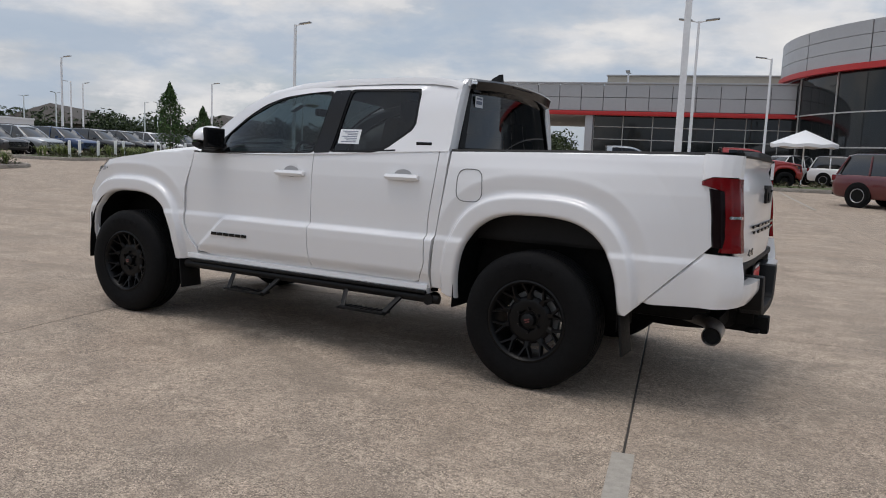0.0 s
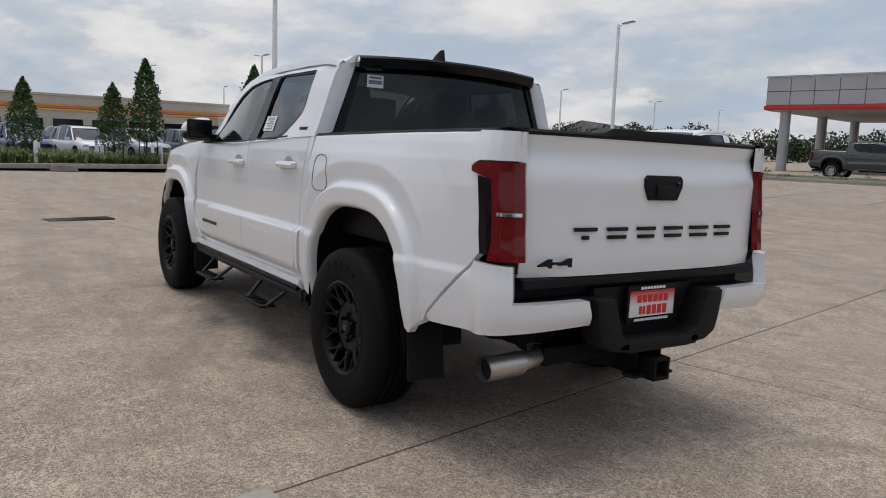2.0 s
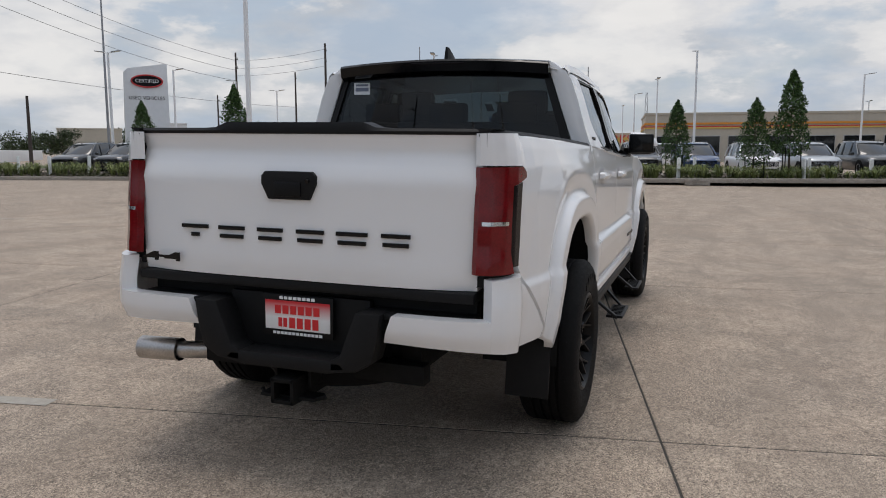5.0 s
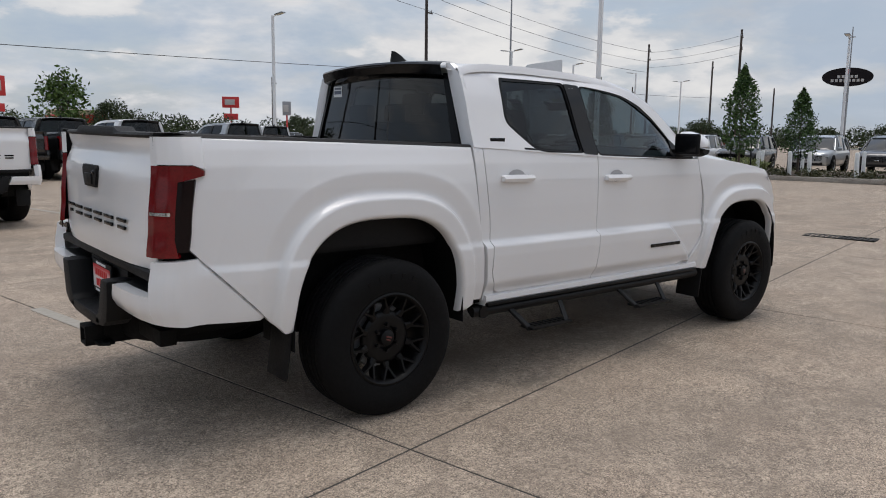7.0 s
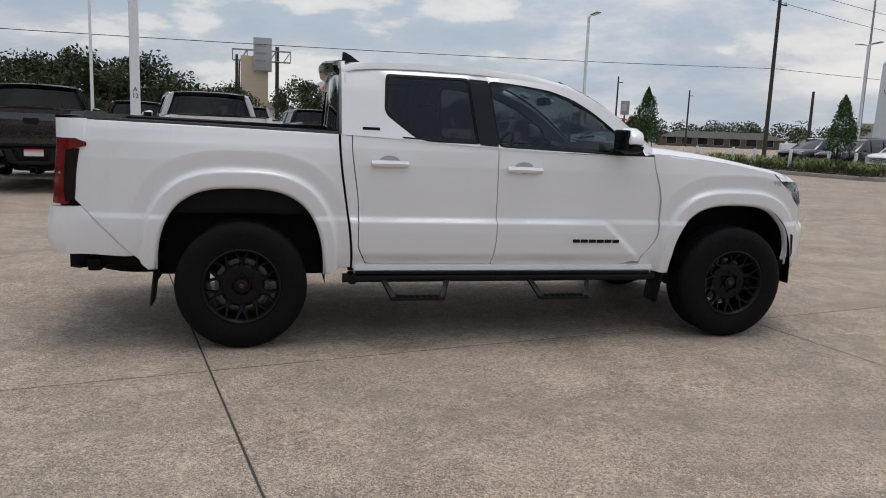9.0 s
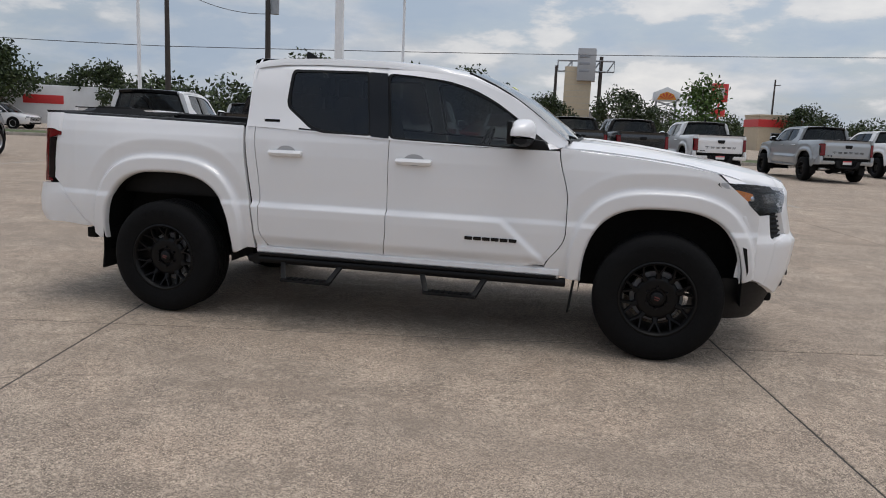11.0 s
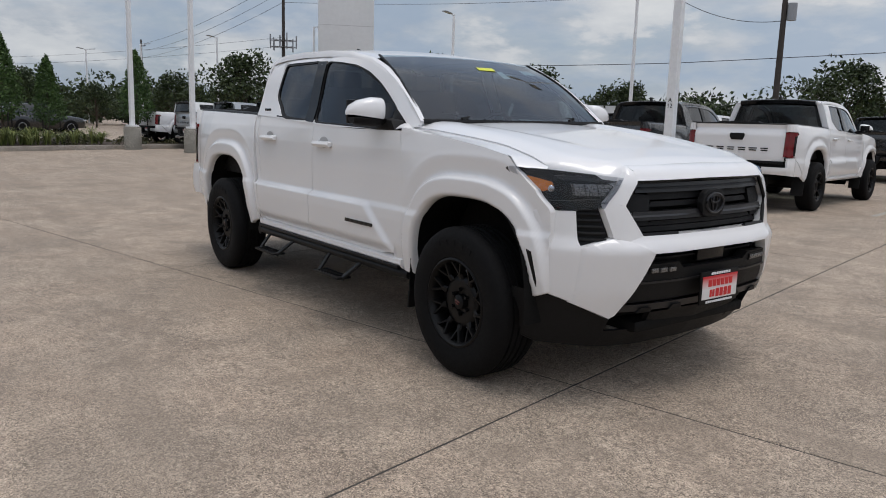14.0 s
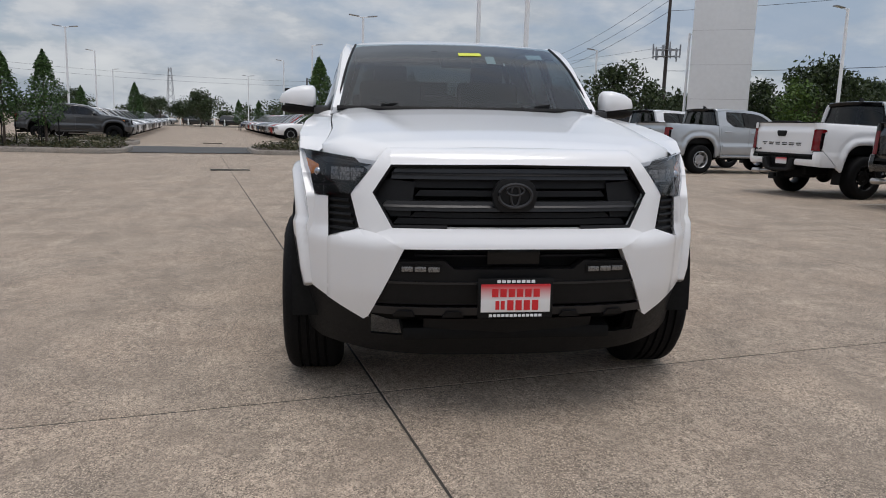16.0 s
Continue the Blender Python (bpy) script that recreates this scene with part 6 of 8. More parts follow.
def bollard(u, v, h=0.95, lean=0.0):
    x, y = lot_xy(u, v)
    bm = bmesh.new()
    lathe(bm, [(0.0, -0.02), (0.075, -0.02), (0.075, h - 0.05), (0.06, h - 0.012), (0.03, h), (0.0, h + 0.002)], 14)
    for w in bm.verts:
        w.co = Vector((w.co.x, w.co.z, w.co.y))
    ob = link("bollard", bm, M["bollard"], m=pose(x, y, ground_z(x, y) + 0.10, lean, lean * 0.6, 0))
    tagged(ob, "white painted steel bollard in the planting bed", "bollard", "bollards along the beds")


random.seed(4)
for v in (-4.6, -3.0, -1.9, -0.2, 1.7, 3.2):
    bollard(-109.5, v, 1.0, random.uniform(-2, 2))
for v in (6.9, 5.7, 5.0, 3.4, 1.4, 0.2, -2.2, -4.6, -7.0, -9.4, -11.8, -14.2, -16.8, -19.0, 9.3, 11.4):
    bollard(27.6 + random.uniform(-0.1, 0.3), v, 0.92, random.uniform(-2, 2))
for v in (8.0, 6.3, 4.0, 1.0, -1.0, -3.4, -6, -8.4, -11):
    bollard(31.9 + random.uniform(-0.1, 0.3), v, 0.92, random.uniform(-2, 2))
for v in (-26.2, -27.2, -28.2,  -29.5, -31, -32.6, -34.2, -35.8):
    bollard(31.0 + random.uniform(-0.6, 0.6), v, 0.92, random.uniform(-2, 2))
for v in (16.2, 18.1, 20.0, 22.0, 23.6, 25.8, 28):
    bollard(29.5 + random.uniform(-0.4, 0.4), v, 0.92, random.uniform(-2, 2))
for k in range(14):
    bollard(-8 + 3.2 * k, 33.6, 0.8, random.uniform(-2, 2))

# ---- plants ----


def leaf_cloud(bm, pts, size, rng, flat=0.0):
    """Small two-faced leaves at points."""
    for p in pts:
        a = rng.uniform(0, 2 * math.pi)
        d = Vector((rng.gauss(0, 1), rng.gauss(0, 1), rng.gauss(0, 1) * (1 - flat))).normalized()
        e = d.cross(Vector((math.cos(a), math.sin(a), rng.uniform(-1, 1)))).normalized()
        s = size * rng.uniform(0.6, 1.35)
        q = [p - d * s, p + e * s * 0.45, p + d * s, p - e * s * 0.45]
        bm.faces.new([bm.verts.new(x) for x in q])


def small_tree(m, h, seed, label, leaf=None, wide=0.21, stakes=True, n=4200):
    """A young cone-shaped tree: tapered trunk, short limbs, a dense uneven crown; tied to stakes."""
    rng = random.Random(seed)
    t = empty("tree", m, label, "tree", "young trees in the beds")
    bm = bmesh.new()
    pipe(bm, [(0, 0, -0.05), (0.02, 0.01, h * 0.2), (0.0, 0.02, h * 0.5), (0.02, 0, h * 0.93)], [0.055, 0.045, 0.03, 0.008], 8)
    for k in range(16):
        z = h * rng.uniform(0.24, 0.85)
        a = rng.uniform(0, 6.28)
        r = h * wide * (1 - (z / h - 0.2) / 0.85) * 0.8
        pipe(bm, [(0, 0, z), (math.cos(a) * r * 0.5, math.sin(a) * r * 0.5, z + r * 0.35), (math.cos(a) * r, math.sin(a) * r, z + r * 0.8)], [0.014, 0.009, 0.004], 5)
    part("trunk", bm, M["bark"], t)
    bm = bmesh.new()
    lobes = [(rng.uniform(0, 6.28), rng.uniform(0.25, 0.9), rng.uniform(0.1, 0.3)) for _ in range(22)]
    pts = []
    while len(pts) < n:
        f = rng.random() ** 0.8
        z = h * (0.235 + 0.765 * f)
        prof = min(1.0, (f / 0.10) ** 0.6) * (1 - f) ** 0.72 + 0.03
        a = rng.uniform(0, 6.28)
        bump = 1 + sum(w * math.exp(-((f - fz) / 0.06) ** 2) * max(0, math.cos(a - la)) ** 3 for la, fz, w in lobes) - 0.12
        r = h * wide * prof * bump * (rng.random() ** 0.28) * (1 + 0.10 * rng.gauss(0, 1))
        pts.append(Vector((math.cos(a) * r, math.sin(a) * r, z + rng.gauss(0, 0.05))))
    leaf_cloud(bm, pts, 0.062 * h / 4.0, rng)
    part("crown", bm, leaf or M["leaf_holly"], t, "", 0)
    if stakes:
        for a in (0.4, 2.5, 4.6):
            bm = bmesh.new()
            tube(bm, (0.42 * math.cos(a), 0.42 * math.sin(a), -0.05), (0.40 * math.cos(a), 0.40 * math.sin(a), h * 0.33), 0.022, None, 6)
            part("stake", bm, M["satin"], t, "dark timber stake")
    return t


def broad_tree(m, h, w, seed, label, n=4200, leaf=None, group="trees along the street"):
    """A spreading tree: forked trunk, limbs and a crown of many clumps of leaves with gaps."""
    rng = random.Random(seed)
    t = empty("tree", m, label, "tree", group)
    bm = bmesh.new()
    pipe(bm, [(0, 0, -0.1), (0.05, 0, h * 0.15), (0.0, 0.05, h * 0.3)], [0.17, 0.13, 0.10], 8)
    clumps = []
    for k in range(34):
        a = rng.uniform(0, 6.28)
        f = rng.random()
        z = h * (0.28 + 0.62 * f)
        r = w * 0.5 * math.sin(math.pi * min(1, 0.22 + 0.72 * f)) ** 0.7 * rng.uniform(0.3, 1.0)
        c = Vector((math.cos(a) * r, math.sin(a) * r, z))
        clumps.append((c, rng.uniform(0.11, 0.2) * h))
        if k < 14:
            pipe(bm, [(0, 0, h * 0.22 + 0.1 * h * f), c * 0.5 + Vector((0, 0, h * 0.12)), c], [0.06, 0.04, 0.012], 5)
    part("trunk", bm, M["bark"], t)
    bm = bmesh.new()
    pts = []
    for _ in range(n):
        c, r = rng.choice(clumps)
        d = Vector((rng.gauss(0, 1), rng.gauss(0, 1), rng.gauss(0, 0.75))).normalized()
        pts.append(c + d * r * rng.random() ** 0.35)
    leaf_cloud(bm, pts, 0.028 * h, rng)
    part("crown", bm, leaf or M["leaf_oak"], t, "", 0)
    return t


tree_a = small_tree(pose(23.8, 10.7, 0.1, 0, 0, 20), 4.0, 1, "dense young evergreen tree tied to dark stakes")
tree_b = small_tree(pose(26.7, 9.9, 0.1, 0, 0, 70), 3.3, 2, "small cone-shaped evergreen tied to dark stakes", wide=0.23)
tree_c = small_tree(pose(29.0, -4.4, 0.1, 0, 0, 10), 4.2, 3, "dense young evergreen tree tied to dark stakes")
tree_d = small_tree(pose(28.8, -8.8, 0.1, 0, 0, 50), 4.3, 4, "cone-shaped young evergreen in the planting bed", wide=0.22)
for src, u, v, turn in ((tree_b, 31, -36.6, 260), (tree_a, 29.5, 14.6, 190), (tree_b, 29.0, 18.8, 300),
                        (tree_a, 28.2, 30.9, 40), (tree_b, -23.2, -7.3, 100), (tree_b, -23.0, -5.9, 190), (tree_b, -24, -10.4, 10)):
    copy_thing(src, on_lot(u, v, turn, 0.12))
tree_e = small_tree(on_lot(-23.3, 3.9, 20, 0.12), 3.55, 9, "full young green tree tied to dark stakes", M["leaf_maple"], 0.225, n=5200)
for u, v, turn, s in ((-23.0, 6.1, 220, 1.07), (-23.2, 7.7, 160, 0.87), (-23.4, 11.1, 20, 1.0)):
    copy_thing(tree_e, on_lot(u, v, turn, 0.12) @ Matrix.Diagonal((s, s, s, 1)))
for src, x, y, turn in ((tree_b, 28.7, -3.1, 30), (tree_b, 29.6, -0.1, 80), (tree_a, 29.1, -22.0, 130), (tree_b, -52, -21.0, 30), (tree_a, -60, -19.4, 80), (tree_b, -80, -13.9, 140), (tree_b, -80, -11.7, 210), (tree_a, 60, 40, 0), (tree_b, 66, 28, 90)):
    copy_thing(src, pose(x, y, ground_z(x, y), 0, 0, turn))
oaks = [broad_tree(pose(-41.5, 30.0, 0.1), 6.1, 8.0, 11, "broad dark oak beyond the parked trucks"),
        broad_tree(pose(-20.8, 51.6, 0.1), 6.6, 7.5, 12, "spreading oak with an open crown"),
        broad_tree(pose(-11.3, 53.3, 0.1), 5.6, 7.0, 13, "rounded street tree with gaps in its crown")]
oak_spots = [(-45, 27.5, 1), (-44, 33.5, 2), (-41, 36, 0), (-47, 23, 2), (-52, 20, 1), (-38, 38, 1), (-34, 43.5, 0), (-13.5, 54.4, 0),
             (-9.0, 55.4, 1), (-6.5, 56.2, 2), (-3.4, 64.7, 0), (3.6, 79.3, 1), (6.5, 80, 2), (-57, 30, 0), (-60, 17, 1), (-65, 19.3, 2), (-67, 12, 0), (-69, 6, 1), (-112, -27, 2), (-110, -29.8, 0), (-112, -24.3, 1),
             (-18, 58, 0), (-48, 38, 1), (-50, 44, 2), (-46, 44, 0), (-90, -20, 1), (-95, -28, 0), (-110, 6, 2), (-104, -40, 1), (25, 92, 1), (52, 96, 0), (100, 60, 2), (120, 40, 1), (70, 75, 2)]
for k, (x, y, j) in enumerate(oak_spots):
    s = 0.85 + 0.3 * ((k * 37) % 10) / 10
    s *= 0.68 if x < -55 else 0.88
    copy_thing(oaks[j], pose(x, y, 0.1, 0, 0, k * 67) @ Matrix.Diagonal((s, s, s, 1)))
light_tree = broad_tree(pose(-38.5, 27.0, 0.1), 4.6, 2.6, 15, "bright young tree before the dark oaks", 2200, M["leaf_light"])
copy_thing(light_tree, pose(7.6, 39.5, 0.1, 0, 0, 70))
copy_thing(light_tree, pose(-43.0, 31.0, 0.1, 0, 0, 150))


def strap_bed(spots, seed, label):
    """Clumps of arching strap leaves."""
    rng = random.Random(seed)
    bm = bmesh.new()
    for u0, u1, v0, v1, n in spots:
        for _ in range(n):
            x, y = lot_xy(rng.uniform(u0, u1), rng.uniform(v0, v1))
            z = ground_z(x, y) + 0.13
            hh = rng.uniform(0.35, 0.62)
            for _ in range(26):
                a, r = rng.uniform(0, 6.28), rng.uniform(0.12, 0.48)
                c, s = math.cos(a), math.sin(a)
                w = rng.uniform(0.008, 0.016)
                k = rng.uniform(0.75, 1.1)
                pp = [Vector((x + c * r * f, y + s * r * f, z + hh * k * g)) for f, g in ((0.05, 0), (0.3, 0.75), (0.7, 1.0), (1.1, 0.78))]
                side = Vector((-s, c, 0))
                vs = [(bm.verts.new(p - side * w * q), bm.verts.new(p + side * w * q)) for p, q in zip(pp, (1, 1, 0.8, 0.15))]
                for (a0, b0), (a1, b1) in zip(vs, vs[1:]):
                    bm.faces.new((a0, b0, b1, a1))
    ob = link("strap_leaf_plants", bm, M["leaf_grass"], smooth=0)
    return tagged(ob, label, "plants", kind="stuff")


strap_bed([(27.0, 29.2, -18.8, -0.6, 240), (27.2, 29.6, 6.8, 12, 60)], 5, "yellow-green strap-leaf plants filling the bed")
strap_bed([(27.2, 30.0, 15.6, 26.5, 110)], 6, "yellow-green strap-leaf plants behind the kerb")
strap_bed([(-22.8, -22.0, 5.0, 9.5, 40), (-24.0, -22.4, -12.8, -8.5, 40), (30.2, 32.5, -37, -29, 34), (31.5, 33.5, -28, -26, 14)], 7, "strap-leaf plants among low shrubs")


def shrubs(spots, seed, label):
    rng = random.Random(seed)
    bm = bmesh.new()
    for u0, u1, v0, v1, n in spots:
        for _ in range(n):
            u, v = rng.uniform(u0, u1), rng.uniform(v0, v1)
            x, y = lot_xy(u, v)
            hh, r = rng.uniform(0.12, 0.34), rng.uniform(0.22, 0.5)
            pts = []
            for _ in range(46):
                a, q = rng.uniform(0, 6.28), rng.random() ** 0.5
                pts.append(Vector((x + math.cos(a) * r * q, y + math.sin(a) * r * q, ground_z(x, y) + 0.13 + hh * (1 - q * q) * rng.uniform(0.5, 1.1))))
            leaf_cloud(bm, pts, 0.052, rng, 0.3)
    ob = link("low_shrubs", bm, M["leaf_shrub"], smooth=0)
    return tagged(ob, label, "shrubs", kind="stuff")


shrubs([(26.7, 27.6, -19, 12, 105), (29, 33, -19, 12, 160), (29.8, 34, -38, -26, 110), (26.9, 28.6, 15.5, 29.5, 70), (29, 33.5, 16, 29, 80), (-25.8, -21.8, -13, -3.6, 130), (-32.8, -30.0, -12.5, -3.9, 70), (-32.8, -30.0, 3.3, 12.5, 50), (-25.8, -21.8, 1.6, 12.6, 110), (-24, 23, -32.6, -29.4, 70)],
       8, "low brown-green ground-cover shrubs")

# ---- lamp posts ----


def lamp_post(m, h, heads, base, label):
    t = empty("lamp_post", m, label, "lamp post", "lot lamp posts")
    z0 = 0.0
    if base:
        bm = bmesh.new()
        lathe(bm, [(0.0, -0.05), (0.30, -0.05), (0.30, 0.78), (0.275, 0.82), (0.0, 0.82)], 28)
        for v in bm.verts:
            v.co = Vector((v.co.x, v.co.z, v.co.y))
        part("footing", bm, M["block"], t, "round weathered concrete footing")
        bm = box(bmesh.new(), (0, 0, 0.85), (0.34, 0.34, 0.07), 0.01)
        part("base_cover", bm, M["pole_white"], t)
        z0 = 0.82
    bm = bmesh.new()
    s0, s1 = 0.068, 0.050
    loft(bm, [[(a * s, b * s, z) for a, b in ((-1, -0.9), (-0.9, -1), (0.9, -1), (1, -0.9), (1, 0.9), (0.9, 1), (-0.9, 1), (-1, 0.9))] for s, z in ((s0 * 1.15, z0), (s1 * 1.15, h))])
    part("pole", bm, M["pole_white"], t, "square white steel pole")
    for a in heads:
        bm = bmesh.new()
        mm = Matrix.Rotation(radians(a), 4, "Z")
        pipe(bm, [mm @ Vector((0.0, 0, h - 0.06)), mm @ Vector((0.22, 0, h - 0.02)), mm @ Vector((0.34, 0, h + 0.02))], 0.030, 8)
        arm = part("arm", bm, M["pole_white"], t)
        bm = box(bmesh.new(), (0, 0, 0), (0.62, 0.30, 0.055), 0.015, mm @ Matrix.Translation((0.60, 0, h + 0.055)) @ Matrix.Rotation(radians(-7), 4, "Y"))
        hd = part("lamp_head", bm, M["pole_grey"], arm, "flat grey LED head")
        bm = box(bmesh.new(), (0, 0, 0), (0.44, 0.22, 0.012), 0.003, mm @ Matrix.Translation((0.62, 0, h + 0.026)) @ Matrix.Rotation(radians(-7), 4, "Y"))
        part("diffuser", bm, M["lamp_glow"], hd)
    return t


LP = "white steel lamp post with flat heads on a concrete footing"
post_b = lamp_post(on_lot(-0.07, -10.4), 8.0, (0, 180), True, LP)
post_2 = lamp_post(on_lot(0.1, -31.5), 7.6, (0, 180), False, "white steel lamp post with two flat heads")
for x, y, turn in ((-2.0, 7.75, LOT_DEG), (23.0, -7.5, LOT_DEG), (20.05, 14.3, LOT_DEG), (-19.7, 5.2, LOT_DEG + 90), (-22.4, 3.9, LOT_DEG + 90)):
    copy_thing(post_b, pose(x, y, ground_z(x, y), 0, 0, turn))
post_1 = lamp_post(pose(25.4, -27.1, 0.3, 0, 0, LOT_DEG), 7.6, (180,), False, "white steel lamp post with a single head")
for k, (x, y) in enumerate([(55.8, -33), (99.7, -61), (78, -48.7), (114, -65), (102, -77.7), (82, -66), (61, -53.6), (15.1, -51.1), (4.6, -45.2), (55.9, -17.9), (72.6, -12.6), (115, -19.5), (95, -26.4),
                            (117.6, -35.7), (76.7, -31.3), (65, -73), (69, -91), (46.6, 17.9), (65.4, 20.4), (84.1, 24), (50.7, 0.6), (70.7, 4.8), (88.9, 8.9), (96, -46), (78.9, -50.8), (100.5, -79), (109, 30.5), (113, 13.3)]):
    copy_thing(post_2 if k % 2 else post_1, pose(*swung(x, y), 0.3, 0, 0, LOT_DEG + 90 * (k % 3)))
for k, (x, y) in enumerate([(17.2, 34.4), (37.6, 36.9), (48.2, 40.2), (58.4, 41.3), (69.8, 43.9), (-44.0, 21.9), (-31.5, 25.0), (-19.9, 27.9), (-7.9, 32.7), (-149, -2.3), (-80.7, 14.1), (-69.3, 16.6), (-57.3, 19.6),
                            (-56.3, -23.4), (-78.5, -28.5), (-111.8, -36.9), (-43.1, -0.4), (-62.9, -4.8), (-82.7, -9.2), (-117, -18)]):
    copy_thing(post_2 if k % 3 == 1 else post_1, pose(x, y, 0.3, 0, 0, LOT_DEG + 90 + 180 * (k % 2)))
bar_text("pole_mark", "A\n12", 0.10, M["sign_black"], pose(-2.0, 7.75, 1.78, 0, 0, LOT_DEG) @ pose(0.0, -0.082, 0, 90, 0, 0))
tagged(bpy.data.objects["pole_mark"], "small black bay mark painted on the pole", "marking")

# ---- other vehicles ----


def suv(m, body, label, group, wheels=None, L=1.0, roof=1.72, rails=True):
    """A sport utility vehicle: rounded body shell, glasshouse, lamps, wheels. x ahead from the rear axle."""
    t = empty("suv", m, label, "suv", group)
    st = [(-0.98, 0.52, 0.95, 0.78), (-0.94, 0.36, 1.02, 0.86), (-0.80, 0.30, 1.05, 0.92), (-0.4, 0.28, 1.06, 0.945), (0.6, 0.26, 1.05, 0.945), (1.9, 0.26, 1.03, 0.945), (2.3, 0.28, 1.05, 0.94),
          (2.8, 0.28, 1.03, 0.93), (3.3, 0.30, 0.98, 0.91), (3.6, 0.32, 0.91, 0.86), (3.76, 0.36, 0.82, 0.76), (3.82, 0.44, 0.72, 0.64)]
    bm = bmesh.new()
    rings = []
    for x, zb, zt, w in st:
        x *= L
        half = [(w * 0.86, zb), (w * 0.965, zb + 0.10), (w, zb + 0.34), (w * 0.99, zt - 0.20), (w * 0.955, zt - 0.06), (w * 0.88, zt), (w * 0.5, zt + 0.025)]
        rings.append([(x, y, z) for y, z in half] + [(x, 0, zt + 0.03)] + [(x, -y, z) for y, z in half[::-1]])
    loft(bm, rings)
    part("body", bm, body, t, "", 45)
    gx = [(-0.86, 1.02, 0.80), (-0.60, roof - 0.06, 0.68), (-0.3, roof, 0.69), (0.6, roof + 0.01, 0.70), (1.35, roof - 0.02, 0.70), (1.75, roof - 0.10, 0.69), (2.55, 1.04, 0.80)]
    bm = bmesh.new()
    rings = []
    for x, z, w in gx:
        x *= L
        rings.append([(x, -0.87 if z > 1.1 else -w, 1.02), (x, -w, z - 0.05), (x, -w * 0.9, z), (x, w * 0.9, z), (x, w, z - 0.05), (x, 0.87 if z > 1.1 else w, 1.02)])
    loft(bm, rings)
    part("glasshouse", bm, M["tint_far"], t, "dark tinted glasshouse", 40)
    bm = bmesh.new()
    rings = []
    for x, z, w in gx[1:6]:
        x *= L
        rings.append([(x, -w * 1.0, z - 0.055), (x, -w * 0.88, z + 0.012), (x, 0, z + 0.03), (x, w * 0.88, z + 0.012), (x, w * 1.0, z - 0.055), (x, w * 0.8, z - 0.03), (x, -w * 0.8, z - 0.03)])
    loft(bm, rings)
    part("roof", bm, body, t, "", 60)
    for s in (1, -1):
        for x0, x1 in ((-0.52, -0.80), (0.25, 0.30), (1.30, 1.36), (1.72, 2.50)):
            bm = bmesh.new()
            zt = roof - 0.08 if x0 < 1.6 else roof - 0.13
            pipe(bm, [(x0 * L, s * 0.70, zt), ((x0 + x1) / 2 * L, s * 0.80, (zt + 1.02) / 2 + 0.02), (x1 * L, s * 0.885, 1.03)], 0.035, 6)
            part("pillar", bm, body, t)
        if rails:
            bm = bmesh.new()
            pipe(bm, [(-0.4, s * 0.62, roof + 0.03), (-0.3, s * 0.62, roof + 0.07), (1.2, s * 0.62, roof + 0.065), (1.35, s * 0.62, roof + 0.015)], 0.018, 6)
            part("roof_rail", bm, M["satin"], t)
        bm = box(bmesh.new(), (2.05 * L, s * 1.00, 1.10), (0.10, 0.20, 0.14), 0.04)
        part("mirror", bm, body, t)
        bm = box(bmesh.new(), (3.66 * L, s * 0.66, 0.80), (0.22, 0.34, 0.11), 0.03, Matrix.Translation((3.66 * L, s * 0.66, 0)) @ Matrix.Rotation(-s * 0.5, 4, "Z") @ Matrix.Translation((-3.66 * L, -s * 0.66, 0)))
        part("headlamp", bm, M["lens_far"], t, "pale clear headlamp")
        bm = box(bmesh.new(), (-0.90 * L, s * 0.76, 0.92), (0.16, 0.24, 0.20), 0.03)
        part("tail_lamp", bm, M["tail_red"], t, "red tail lamp")
    bm = box(bmesh.new(), (3.77 * L, 0, 0.66), (0.10, 1.02, 0.26), 0.04)
    part("grille", bm, M["plastic"], t, "black grille")
    bm = box(bmesh.new(), (3.74 * L, 0, 0.40), (0.16, 1.35, 0.14), 0.04)
    part("bumper_insert", bm, M["plastic"], t)
    bm = box(bmesh.new(), (-0.96 * L, 0, 0.45), (0.10, 1.5, 0.22), 0.04)
    part("rear_bumper", bm, M["plastic"], t)
    bm = box(bmesh.new(), (3.835 * L, 0, 0.60), (0.015, 0.18, 0.05), 0.004)
    part("emblem", bm, M["chrome"], t)
    for s in (1, -1):
        for x in (0.0, 2.80 * L):
            # no opening is cut: a black disc stands for the shaded arch
            bm = bmesh.new()
            lathe(bm, [(0.0, s * 0.90), (0.43, s * 0.90), (0.43, s * 0.948), (0.0, s * 0.948)], 28, (x, 0, 0.37))
            part("wheel_arch", bm, M["chassis"], t)
            wheel(t, x, s, wheels or M["alloy"], False, 0.36, 0.25)
    return t


M["tint_far"] = plain("dark_car_glass", (0.012, 0.014, 0.015), 0.05, vary=0.1, scale=1.0, spec=0.8)
M["lens_far"] = plain("pale_lamp_lens", (0.42, 0.43, 0.45), 0.12, vary=0.1, coat=0.6)
SRC = pose(0, 0, -60)


def parked(src, x, y, turn, dz=0.0):
    """A copy with its tail at (x, y), heading LOT_DEG + turn."""
    a = radians(LOT_DEG + turn)
    x, y = swung(x, y)
    px, py = x + 1.12 * math.cos(a), y + 1.12 * math.sin(a)
    return pose(px, py, ground_z(px, py) + dz, 0, 0, LOT_DEG + turn)


GR = "pickups parked in a row"
